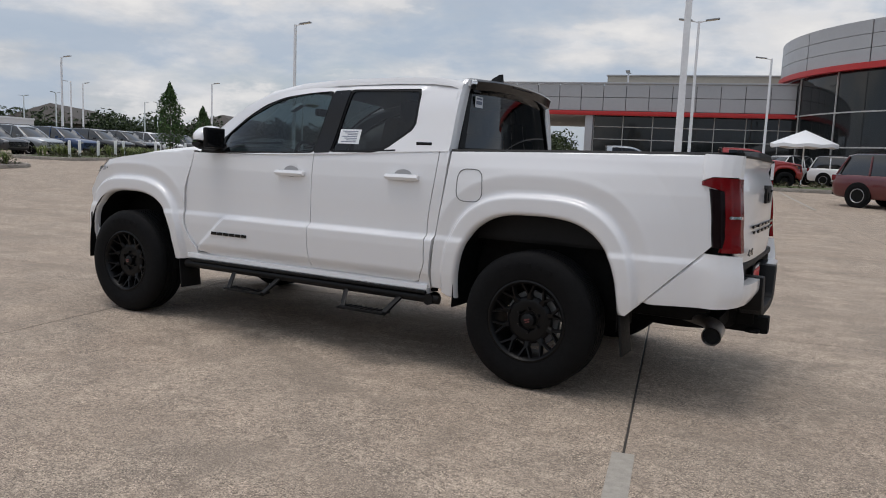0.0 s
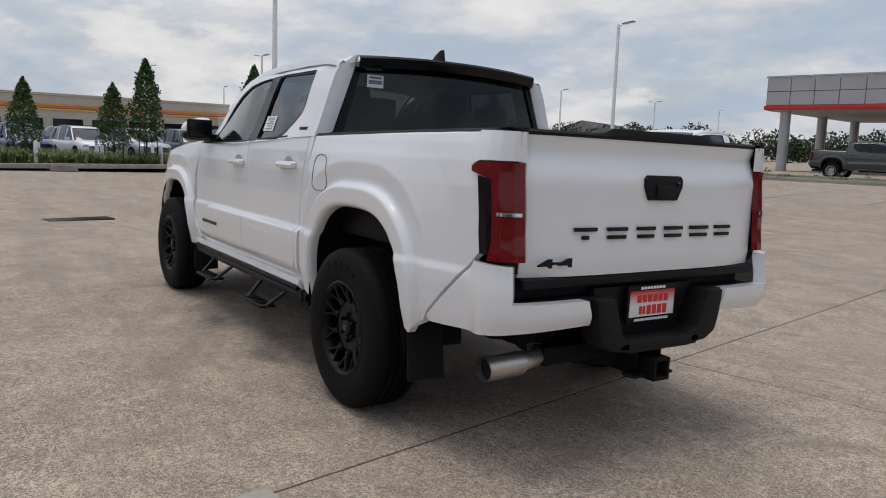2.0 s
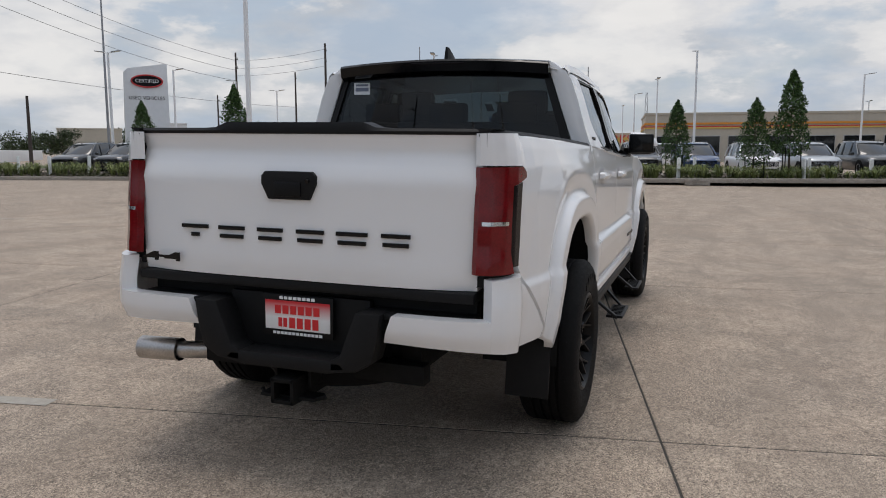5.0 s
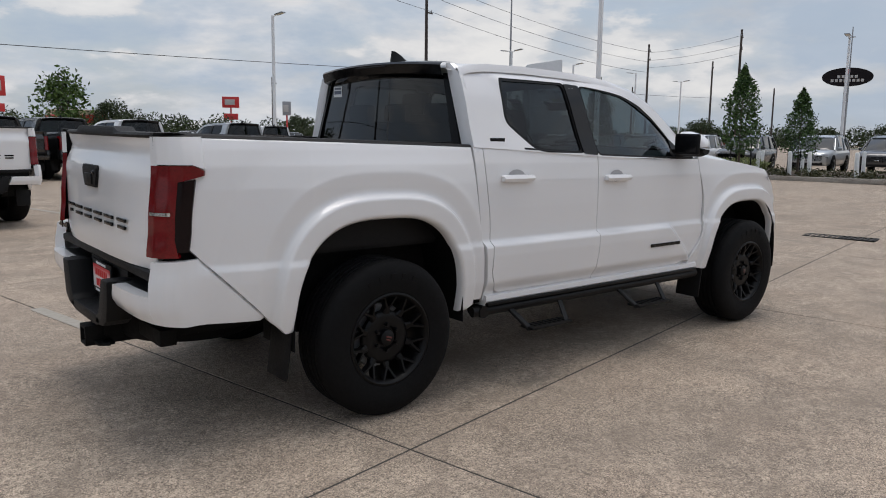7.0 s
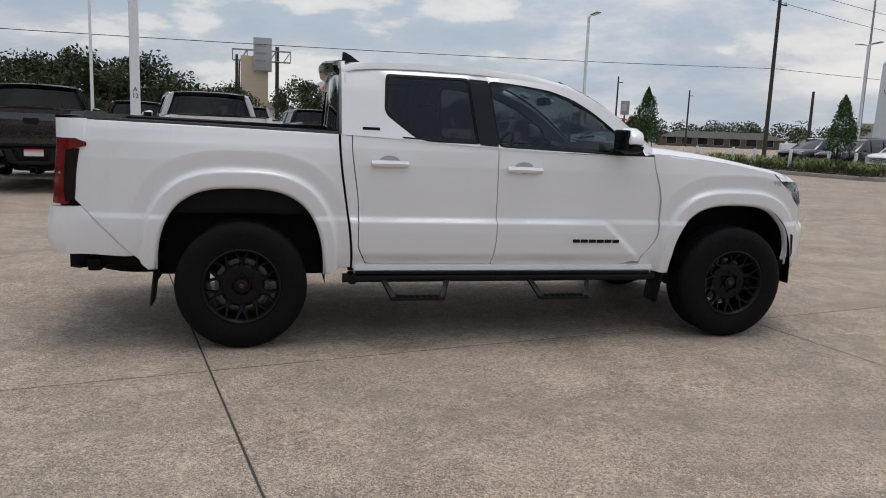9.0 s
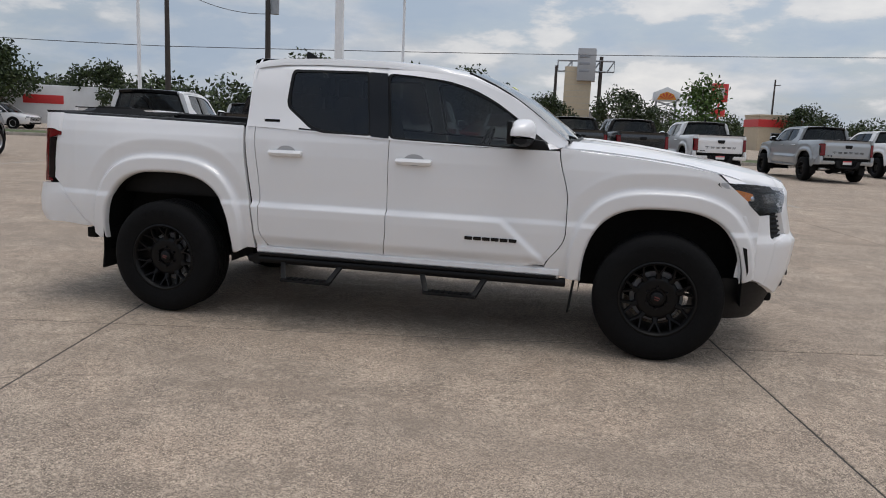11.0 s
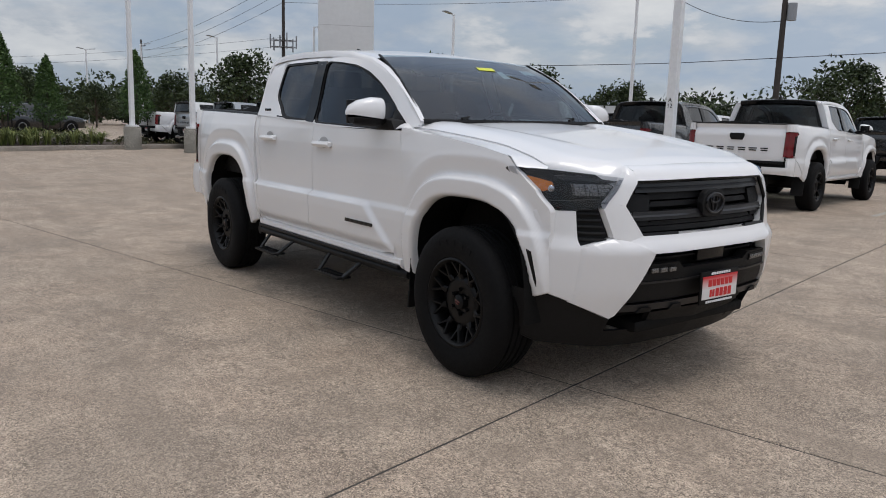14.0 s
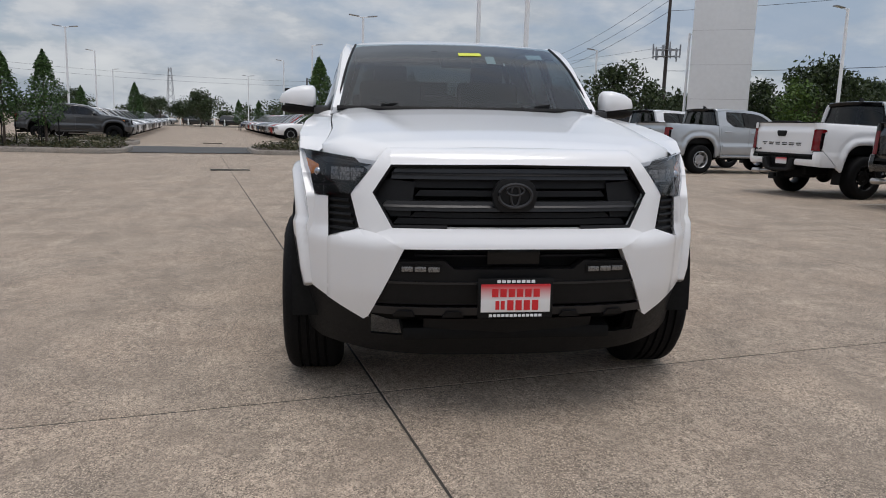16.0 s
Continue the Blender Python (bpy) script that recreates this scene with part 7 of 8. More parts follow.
UNSEEN = {"emblem_ring", "grille_cheek", "grille_edge", "bumper_insert", "skid_rib", "fog_lamp", "lamp_cell", "projector", "reflector", "lamp_brow", "lamp_lower", "vent_slats", "dashboard",
          "front_seat", "rear_bench", "floor_pan", "handle_recess", "belt_trim", "camera_lens", "handle_grip", "pillar_badge", "sail_trim", "mirror_bezel", "brake_light", "radar_cover", "air_slot", "grille_bar", "grille_emblem", "wiper"}
UNSEEN_SUV = {"pillar", "roof_rail", "mirror", "rear_bumper", "bumper_insert", "emblem", "wheel_arch"}


def trim_far(thing, names=UNSEEN):
    """Leave out the small parts of a parked vehicle that its distance hides."""
    for ob in list(thing.children_recursive):
        if ob.name.split(".")[0] in names:
            bpy.data.objects.remove(ob)


first = {}


def put_pickup(kind, x, y, turn, wheels=None):
    names = dict(white="white four-door pickup parked tail to the lane", black_paint="black four-door pickup parked tail to the lane", silver="silver four-door pickup parked tail to the lane",
                 red="red four-door pickup parked near the showroom", grey="dark grey four-door pickup parked beside the bed")
    m = parked(None, x, y, turn)
    key = (kind, wheels)
    if key in first:
        return copy_thing(first[key], m)
    first[key] = pickup(m, M[kind], names[kind], GR, False, M[wheels] if wheels else None)
    trim_far(first[key])
    return first[key]


for kind, x, y, turn, wh in (("white", -0.6, 7.6, 90, None), ("black_paint", -3.6, 7.85, 90, None), ("white", -6.4, 7.3, 90, None), ("silver", -13.6, 7.5, 90, "alloy"), ("white", -16.8, 7.0, 90, None),
                             ("black_paint", -19.7, 6.4, 90, "alloy"), ("silver", -22.6, 5.8, 90, "alloy"), ("white", -25.6, 5.2, 90, None),
                             ("black_paint", -3.6, 18.4, 90, None), ("white", -0.25, 19.0, 90, None), ("black_paint", 2.0, 19.4, 90, None), ("black_paint", 3.95, 19.8, 90, None), ("white", 6.4, 20.2, 90, None), ("silver", 10.4, 21.0, 90, None),
                             ("white", -9.2, 17.4, 90, None), ("black_paint", -6.4, 17.9, 90, None), ("silver", -12.2, 16.8, 90, "alloy"), ("white", 14.2, 26.0, 90, None),
                             ("silver", 13.2, -35.6, 188, "alloy"), ("red", 6.6, -32.4, 184, None), ("grey", 18.6, -33.4, 180, "alloy"), ("grey", *lot_xy(-35.0, -9.2), 90, None),
                             ("white", 36, 34, -20, None), ("red", 39.6, 21.5, 0, None), ("silver", 38.6, 25.0, 0, "alloy"), ("white", 38.4, 28.0, 0, None), ("grey", 37.8, 31.0, 0, None)):
    put_pickup(kind, x, y, turn, wh)

GS = "stock cars parked in a row"
suvs = {}


def put_suv(kind, u, v, turn, far=False):
    names = dict(grey="dark grey suv parked in the stock row", white="white suv parked in the stock row", blue="dark blue suv parked in the stock row", silver="silver suv parked in the stock row",
                 black_paint="black suv parked in the stock row", red="red suv parked in the stock row", maroon="dark red suv parked by the kerb")
    m = on_lot(u, v, turn)
    if (kind, far) in suvs:
        return copy_thing(suvs[kind, far], m)
    suvs[kind, far] = suv(m, M[kind], names[kind], GS)
    if far:
        trim_far(suvs[kind, far], UNSEEN_SUV)
    return suvs[kind, far]


row = ["grey", "white", "black_paint", "grey", "blue", "silver", "grey", "white", "red", "black_paint", "grey", "silver", "white", "blue", "grey", "black_paint", "white", "grey", "silver", "black_paint", "white", "grey", "red", "white", "black_paint", "grey"]
for k, kind in enumerate(row):
    v = -43.5 + 2.85 * k
    if -21.5 < v < -17.5:
        continue
    put_suv(kind, 39.6 + (0.3 if k % 3 else 0), v, 180)
    if k % 2:
        put_suv(row[(k * 7 + 3) % len(row)], 48.5, v + 0.4, 0, True)
for k in range(15):
    put_suv(("silver", "white", "grey", "white", "silver", "grey")[k % 6], -38.3 - 3.5 * k, -7.7, 90, k > 1)
    put_suv(("white", "red", "silver", "black_paint", "grey", "blue", "white", "maroon")[k % 8], -43.3 - 2.9 * k, 7.8, -90, k > 2)
for k in range(4):
    put_suv(("maroon", "silver", "grey", "black_paint")[k], -121.0 - 2.0 * (k % 2), -13.0 + 5.6 * k, 80, True)
for k in range(5):
    put_suv(("black_paint", "grey", "white", "black_paint", "red")[k], -44 - 2.9 * k, 13.6, 90, k > 1)
copy_thing(first["white", None], pose(9.03, -13.63, ground_z(9.03, -13.63), 0, 0, 101.6) @ Matrix.Diagonal((1.08, 1.06, 1.06, 1)))
put_suv("maroon", 0, 0, 0)
for kind, x, y, turn in (("maroon", -2.0, -24.1, 150), ("white", 2.1, -47.0, 60), ("white", 0.1, -45.1, 165), ("white", 0.3, -57.1, 160)):
    if kind == "maroon":
        suvs[kind, False].matrix_basis = pose(x, y, ground_z(x, y), 0, 0, turn)
    else:
        copy_thing(suvs[kind, False], pose(x, y, ground_z(x, y), 0, 0, turn))
for u, v, kind, tn in ((-30, 46, "white", 0), (5, 44.5, "red", 180), (18, 44.5, "grey", 180), (30, 49, "black_paint", 0), (36, 44.5, "silver", 180), (-48, 45, "silver", 0)):
    put_suv(kind, u, v, tn)

# ---- buildings ----


def facade(parent, u0, u1, v, z0, z1, cols, rows, mat, name="cladding_panel", deep=0.05):
    """A wall of flat panels with open joints, along u."""
    for i in range(cols):
        for j in range(rows):
            a0, a1 = u0 + (u1 - u0) * i / cols + 0.02, u0 + (u1 - u0) * (i + 1) / cols - 0.02
            b0, b1 = z0 + (z1 - z0) * j / rows + 0.02, z0 + (z1 - z0) * (j + 1) / rows - 0.02
            bm = box(bmesh.new(), ((a0 + a1) / 2, v, (b0 + b1) / 2), (a1 - a0, deep, b1 - b0), 0.008, seg=1)
            part(name, bm, mat, parent, "", 0)


def showroom():
    t = empty("showroom", pose(-2.5, 0.5, 0, 0, 0, -1.0) @ pose(2.5, -0.5, 0) @ pose(*lot_xy(0, 0), 0.0, 0, 0, LOT_DEG), "grey-clad car showroom with red band and dark glass front", "building", kind="")
    V = -50.0
    bm = box(bmesh.new(), (6.4, V - 9.2, 5.75), (29.0, 18.2, 2.1))
    part("roof_block", bm, M["panel_line"], t, "", 0)
    facade(t, -8.0, 20.9, V, 5.0, 6.92, 18, 2, M["panel"])
    bm = box(bmesh.new(), (6.45, V - 0.02, 6.98), (29.1, 0.25, 0.12), 0.02)
    part("coping", bm, M["panel"], t)
    bm = box(bmesh.new(), (6.45, V + 0.01, 4.83), (29.1, 0.35, 0.30), 0.03)
    part("fascia_band", bm, M["red_band"], t, "red fascia band")
    bm = box(bmesh.new(), (20.93, V - 9.2, 4.83), (0.20, 18.4, 0.30), 0.03)
    part("fascia_band", bm, M["red_band"], t)
    for k in range(9):
        bm = box(bmesh.new(), (20.92, V - 1.0 - 2.03 * k, 5.95), (0.05, 1.98, 1.9), 0.008, seg=1)
        part("cladding_panel", bm, M["panel"], t, "", 0)
    bm = box(bmesh.new(), (14.2, V - 9.2, 4.66), (13.3, 18.2, 0.06))
    part("canopy_soffit", bm, M["soffit"], t, "pale canopy soffit", 0)
    for i in range(5):
        for j in range(3):
            bm = bmesh.new()
            tube(bm, (9.0 + 2.3 * i, V - 2.0 - 4.0 * j, 4.64), (9.0 + 2.3 * i, V - 2.0 - 4.0 * j, 4.60), 0.14, 0.12, 14)
            part("downlight", bm, M["lamp_glow"], t)
    for u, v in ((19.8, V - 0.8), (19.9, V - 8.2), (20.0, V - 16)):
        bm = bmesh.new()
        tube(bm, (u, v, 0.3), (u, v, 4.68), 0.36, None, 24)
        part("column", bm, M["panel"], t, "round grey column")
    bm = box(bmesh.new(), (7.4, V - 0.4, 2.5), (0.55, 0.7, 4.4), 0.03)
    part("end_pier", bm, M["panel"], t)
    # glazed front
    bm = box(bmesh.new(), (-0.4, V - 0.75, 2.5), (15.2, 0.12, 4.5))
    part("glazing", bm, M["shop_glass"], t, "dark reflective shop glass", 0)
    for k in range(8):
        bm = box(bmesh.new(), (-7.6 + 2.1 * k, V - 0.66, 2.5), (0.06, 0.08, 4.5), 0.005)
        part("mullion", bm, M["soffit"], t)
    for z in (1.1, 2.7, 3.6):
        bm = box(bmesh.new(), (-0.3, V - 0.655, z + 0.3), (15.2, 0.07, 0.06), 0.005)
        part("transom", bm, M["soffit"], t)
    bm = box(bmesh.new(), (-0.4, V - 9, 2.5), (15.4, 16, 4.4))
    part("inner_wall", bm, M["dark_wall"], t, "", 0)
    # rear storey
    bm = box(bmesh.new(), (-1.0, V - 16, 7.75), (17, 10, 1.9))
    part("rear_storey", bm, M["beige"], t, "beige rear storey", 0)
    bm = box(bmesh.new(), (-1.0, V - 16, 8.74), (17.2, 10.2, 0.10))
    part("coping", bm, M["soffit"], t)
    # rotunda
    c, R = (-21.2, V - 3.0), 15.6
    def arc(r, z0, z1, mat_, nm, a0=20, a1=165, n=36, th=0.3, lab=""):
        bm = bmesh.new()
        rows = []
        for k in range(n + 1):
            a = radians(a0 + (a1 - a0) * k / n)
            rows.append([(c[0] + rr * math.cos(a), c[1] + rr * math.sin(a), z) for rr, z in ((r, z0), (r, z1), (r - th, z1), (r - th, z0))])
        loft(bm, rows)
        part(nm, bm, mat_, t, lab, 30)
    for j in range(3):
        for k in range(12):
            arc(R, 7.62 + 0.80 * j, 8.39 + 0.80 * j, M["panel"], "cladding_panel", -60 + 20 * k + 0.15, -60 + 20 * (k + 1) - 0.15, 6, 0.1)
    arc(R - 0.12, 7.4, 10.0, M["panel_line"], "drum_wall", -60, 180, 40)
    arc(R + 0.12, 7.25, 7.6, M["red_band"], "fascia_band", -60, 180, 40, 0.4)
    arc(R - 0.5, 0.2, 7.3, M["shop_glass"], "glazing", -60, 180, 40, 0.1, "curved dark glass wall")
    for z in (2.7, 4.8):
        arc(R - 0.42, z, z + 0.08, M["soffit"], "transom", -60, 180, 40, 0.08)
    for k in range(13):
        a = radians(-50 + 16 * k)
        bm = box(bmesh.new(), (0, 0, 3.7), (0.08, 0.06, 7.2), 0, Matrix.Translation((c[0] + (R - 0.46) * math.cos(a), c[1] + (R - 0.46) * math.sin(a), 0)) @ Matrix.Rotation(a, 4, "Z"))
        part("mullion", bm, M["soffit"], t)
    return t


showroom()


def umbrella(m):
    t = empty("parasol", m, "large white parasol beside the showroom", "parasol")
    bm = bmesh.new()
    tube(bm, (0, 0, 0), (0, 0, 2.9), 0.04, None, 10)
    part("pole", bm, M["pole_white"], t)
    bm = bmesh.new()
    apex = bm.verts.new((0, 0, 3.1))
    ring = [bm.verts.new((1.75 * math.cos(a), 1.75 * math.sin(a), 2.35 - 0.08 * (k % 2))) for k, a in enumerate([2 * math.pi * k / 16 for k in range(16)])]
    for k in range(16):
        bm.faces.new((apex, ring[k], ring[(k + 1) % 16]))
    r = bmesh.ops.extrude_edge_only(bm, edges=[e for e in bm.edges if e.is_boundary])
    bmesh.ops.translate(bm, verts=[v for v in r["geom"] if isinstance(v, bmesh.types.BMVert)], vec=(0, 0, -0.18))
    part("canopy", bm, M["sticker"], t, "white fabric canopy")


umbrella(on_lot(-5.9, -40.0))


def hall(m, size, wall, label, cat="building", stripes=(), windows=(), parapet=0.25, roof=None):
    """A plain far building: walls, parapet, doors and windows as parts. x is its long side, the front faces -y."""
    t = empty("building", m, label, cat)
    w, d, h = size
    bm = box(bmesh.new(), (0, 0, h / 2), (w, d, h), 0.02, seg=1)
    part("wall", bm, wall, t, "", 0)
    if roof:
        bm = bmesh.new()
        loft(bm, [[(-w / 2 - 0.6, -d / 2 - 0.6, h), (-w / 2 - 0.6, d / 2 + 0.6, h), (-w / 2 + d * 0.4, 0, h + roof)], [(w / 2 + 0.6, -d / 2 - 0.6, h), (w / 2 + 0.6, d / 2 + 0.6, h), (w / 2 - d * 0.4, 0, h + roof)]])
        part("roof", bm, M["roof_brown"], t, "brown shingle hip roof", 0)
    else:
        bm = box(bmesh.new(), (0, 0, h + parapet / 2), (w + 0.16, d + 0.16, parapet), 0.02, seg=1)
        part("parapet", bm, wall, t, "", 0)
    for z, hh, mat_ in stripes:
        bm = box(bmesh.new(), (0, 0, z), (w + 0.2, d + 0.2, hh), 0.01, seg=1)
        part("stripe", bm, mat_, t, "", 0)
    for x, z, ww, hh, mat_ in windows:
        bm = box(bmesh.new(), (x, -d / 2 - 0.03, z), (ww, 0.10, hh), 0.02, seg=1)
        wn = part("window", bm, M["soffit"], t, "", 0)
        bm = box(bmesh.new(), (x, -d / 2 - 0.06, z), (ww - 0.16, 0.10, hh - 0.16))
        part("pane", bm, mat_, wn, "", 0)
    return t


SG = M["shop_glass"]
hall(pose(87.0, -9.0, 0, 0, 0, -83.5), (30, 14, 4.9), M["beige"], "low beige service building with orange and yellow stripes",
     stripes=((4.02, 0.20, M["orange"]), (3.72, 0.10, M["sign_red"]), (3.58, 0.16, M["sign_yellow"])), windows=[(-12.6 + 3.6 * k, 1.5, 2.9, 2.6, SG) for k in range(8)])
hall(pose(*swung(84, -34), 0, 0, 0, -69), (24, 12, 3.4), M["white_wall"], "low white workshop with roof vents", windows=[(-9 + 4.5 * k, 1.4, 2.6, 2.4, M["soffit"]) for k in range(5)])
for dy in (-0.9, 0.9):
    bm = bmesh.new()
    tube(bm, (81.5 + dy * 0.3, -30.4 + dy, 3.6), (81.5 + dy * 0.3, -30.4 + dy, 6.4), 0.45, None, 16)
    tagged(link("roof_stack", bm, M["pole_grey"]), "round grey steel stack on the workshop roof", "roof stack")
hall(pose(*swung(206, 31), 0, 0, 0, -83), (24, 14, 5.6), M["tan"], "tan shop hall with a painted sign band", stripes=((4.1, 1.3, M["sign_yellow"]),), windows=[(-8 + 4 * k, 1.5, 2.4, 2.2, SG) for k in range(5)])
bar_text("shop_sign", "FIREWORKS", 3.0, M["sign_red"], pose(*swung(198.9, 29.8), 4.15, 90, 0, -83), depth=0.03)
tagged(bpy.data.objects["shop_sign"], "red shop lettering on the tan hall", "sign")


def dome(m):
    t = empty("domed_building", m, "round grey building with a dome", "building")
    bm = bmesh.new()
    tube(bm, (0, 0, 0), (0, 0, 5.2), 4.2, None, 40)
    part("drum", bm, M["beige"], t)
    bm = bmesh.new()
    bmesh.ops.create_uvsphere(bm, u_segments=40, v_segments=20, radius=3.9, matrix=Matrix.Translation((0, 0, 5.3)))
    bmesh.ops.bisect_plane(bm, geom=bm.verts[:] + bm.edges[:] + bm.faces[:], plane_co=(0, 0, 5.2), plane_no=(0, 0, -1), clear_outer=True)
    part("dome", bm, M["panel"], t)
    bm = box(bmesh.new(), (-3.3, 0.4, 7.0), (1.6, 1.5, 2.0), 0.1, Matrix.Rotation(0.3, 4, "Y"))
    part("shutter", bm, M["satin"], t)
    bm = bmesh.new()
    lathe(bm, [(4.25, -0.1), (4.35, -0.1), (4.35, 0.15), (4.25, 0.15)], 40, close=True)
    for v in bm.verts:
        v.co = Vector((v.co.x, v.co.z, 5.25 + v.co.y))
    part("ring", bm, M["pole_grey"], t)


dome(pose(*swung(182, 40.6), 0, 0, 0, 10))
apt = hall(pose(136, -92, 0, 0, 0, 130), (42, 14, 4.2), M["dark_wall"], "brown apartment block with a hipped roof", windows=[(-18 + 4 * k, z, 1.4, 1.3, SG) for k in range(10) for z in (1.4, 3.2)], roof=3.6)
copy_thing(apt, pose(122, -124, 0, 0, 0, 118))
copy_thing(apt, pose(165, -72, 0, 0, 0, 150))
hall(pose(104, 104, 0, 0, 0, 45), (18, 10, 5.0), M["beige"], "pale flat-roofed office block", windows=[(-7 + 3.5 * k, 2.2, 2.2, 2.0, SG) for k in range(5)])
hall(pose(112, 96, 0, 0, 0, 45), (8, 10, 6.2), M["white_wall"], "pale stair tower beside the offices", windows=[(0, 3, 3, 4, SG)])
low = hall(pose(98, 146, 0, 0, 0, -35), (26, 10, 2.0), M["dark_wall"], "long low brick shop under a brown roof", windows=[(-10 + 3.3 * k, 1.3, 2.2, 1.6, SG) for k in range(7)], roof=1.5)
copy_thing(low, pose(158, 122, 0, 0, 0, -50))
hall(pose(22, 96, 0, 0, 0, 10), (5, 5, 4.2), M["tan"], "small tan kiosk with a red sign band", stripes=((3.4, 0.9, M["sign_red"]),), windows=[(0, 1.5, 2, 1.6, SG)])
hall(pose(-20, 98, 0, 0, 0, 0), (46, 16, 3.2), M["white_wall"], "long pale shed under a shallow roof", windows=[(-18 + 6 * k, 1.4, 3, 2, M["soffit"]) for k in range(7)], roof=1.6)
for x, y, tn, ln in ((72, 84, 40, 34), (44, 98, 25, 22)):
    bm = box(bmesh.new(), (0, 0, 0.75), (ln, 0.3, 1.5), 0.03)
    tagged(link("site_wall", bm, M["white_wall"], m=pose(x, y, 0, 0, 0, tn)), "long low white wall across the street", "wall")

# ---- signs and towers ----


def slab_sign(m):
    t = empty("sign_monolith", m, "tall white sign slab with an oval red and black badge", "sign")
    bm = bmesh.new()
    prism(bm, [(-1.5, -0.25, 0), (1.5, -0.25, 0), (1.45, -0.25, 7.15), (-1.1, -0.25, 6.75), (-1.35, -0.25, 6.5)], (0, 0.5, 0), 0.03)
    part("slab", bm, M["white_wall"], t)
    bm = bmesh.new()
    lathe(bm, [(0.0, -0.30), (1.0, -0.30), (1.06, -0.26), (1.06, -0.2), (0, -0.2)], 32, (0.1, 0, 5.9))
    for v in bm.verts:
        v.co.z = 5.9 + (v.co.z - 5.9) * 0.42
    part("badge", bm, M["sign_black"], t, "oval black badge with a red rim")
    bm = bmesh.new()
    pipe(bm, [(0.1 + 1.0 * math.cos(a), -0.31, 5.9 + 0.41 * math.sin(a)) for a in [2 * math.pi * k / 32 for k in range(33)]], 0.05, 6)
    part("badge_rim", bm, M["sign_red"], t)
    bar_text("badge_lettering", "CERTIFIED", 0.33, M["sticker"], pose(0.1, -0.305, 5.9, 90, 0, 0), t)
    bar_text("sign_lettering", "USED VEHICLES", 0.34, M["sign_black"], pose(0.05, -0.262, 4.75, 90, 0, 0), t)
    return t


slab_sign(pose(39.5, 35.6, 0.2, 0, 0, -42))


def tower_slab(x, y, turn):
    t = empty("sign_tower", pose(x, y, 0, 0, 0, turn), "very tall plain white sign tower", "sign tower")
    bm = box(bmesh.new(), (0, 0, 8.0), (3.8, 1.1, 16), 0.08)
    part("slab", bm, M["white_wall"], t)
    for k in range(7):
        bm = box(bmesh.new(), (0, 0, 2.2 * k + 1.2), (3.815, 1.115, 0.02))
        part("seam", bm, M["panel"], t, "", 0)


tower_slab(-41.3, 23.0, 62)


def oval_sign(x, y, turn, k=1.0):
    t = empty("oval_sign", pose(x, y, 0, 0, 0, turn) @ Matrix.Scale(k, 4), "black oval sign on a dark steel post", "sign")
    bm = box(bmesh.new(), (0, 0, 2.6), (0.36, 0.3, 5.4), 0.02)
    part("post", bm, M["sign_black"], t)
    bm = bmesh.new()
    lathe(bm, [(0, -0.25), (1.75, -0.25), (1.8, -0.2), (1.8, 0.2), (1.75, 0.25), (0, 0.25)], 36, (0, 0, 6.1))
    for v in bm.verts:
        v.co.z = 6.1 + (v.co.z - 6.1) * 0.40
    part("panel", bm, M["sign_black"], t)
    for k, (w, z) in enumerate(((1.5, 6.12), (2.4, 5.82))):
        for q in range(int(w / 0.3)):
            bm = box(bmesh.new(), (-w / 2 + 0.15 + 0.3 * q, -0.27, z), (0.2, 0.04, 0.22), 0.01)
            part("letter_bar", bm, M["soffit"], t)
    bm = bmesh.new()
    tube(bm, (0, -0.24, 6.5), (0, -0.29, 6.5), 0.17, None, 16)
    part("badge", bm, M["sign_red"], t)


oval_sign(106.0, 42.2, -66, 1.72)


def pylon_sign(x, y):
    """A brick pylon with a grey sign box and a steel truss head beside a dark pole."""
    t = empty("pylon_sign", pose(x, y, 0, 0, 0, 0), "pale brick pylon with a grey sign box and steel truss", "sign")
    bm = box(bmesh.new(), (0, 0, 4.4), (3.0, 1.6, 8.8), 0.03)
    part("pylon", bm, M["tan"], t)
    for k in range(12):
        bm = box(bmesh.new(), (0, 0, 0.5 + 0.7 * k), (3.02, 1.62, 0.05))
        part("course", bm, M["beige"], t, "", 0)
    bm = box(bmesh.new(), (0.9, -0.3, 9.0), (2.0, 2.2, 3.6), 0.05)
    part("sign_box", bm, M["panel"], t)
    for k in range(3):
        bm = box(bmesh.new(), (0.7, -1.42, 9.9 - 0.8 * k), (1.2, 0.05, 0.3), 0.01)
        part("letter_bar", bm, M["pole_grey"], t)
    bm = bmesh.new()
    for z in (8.3, 9.5):
        for yy in (-0.5, 0.5):
            tube(bm, (-2.4, yy, z), (4.0, yy, z), 0.05, None, 6)
    for k in range(9):
        x0 = -2.4 + 0.8 * k
        for yy in (-0.5, 0.5):
            tube(bm, (x0, yy, 8.3), (x0 + (0.8 if k % 2 else 0), yy, 9.5), 0.04, None, 6)
    part("truss", bm, M["pole_grey"], t, "steel lattice")
    bm = bmesh.new()
    tube(bm, (2.5, 0, 0), (2.5, 0, 10), 0.22, None, 10)
    part("post", bm, M["wood_pole"], t)


pylon_sign(-1.6, 84.5)


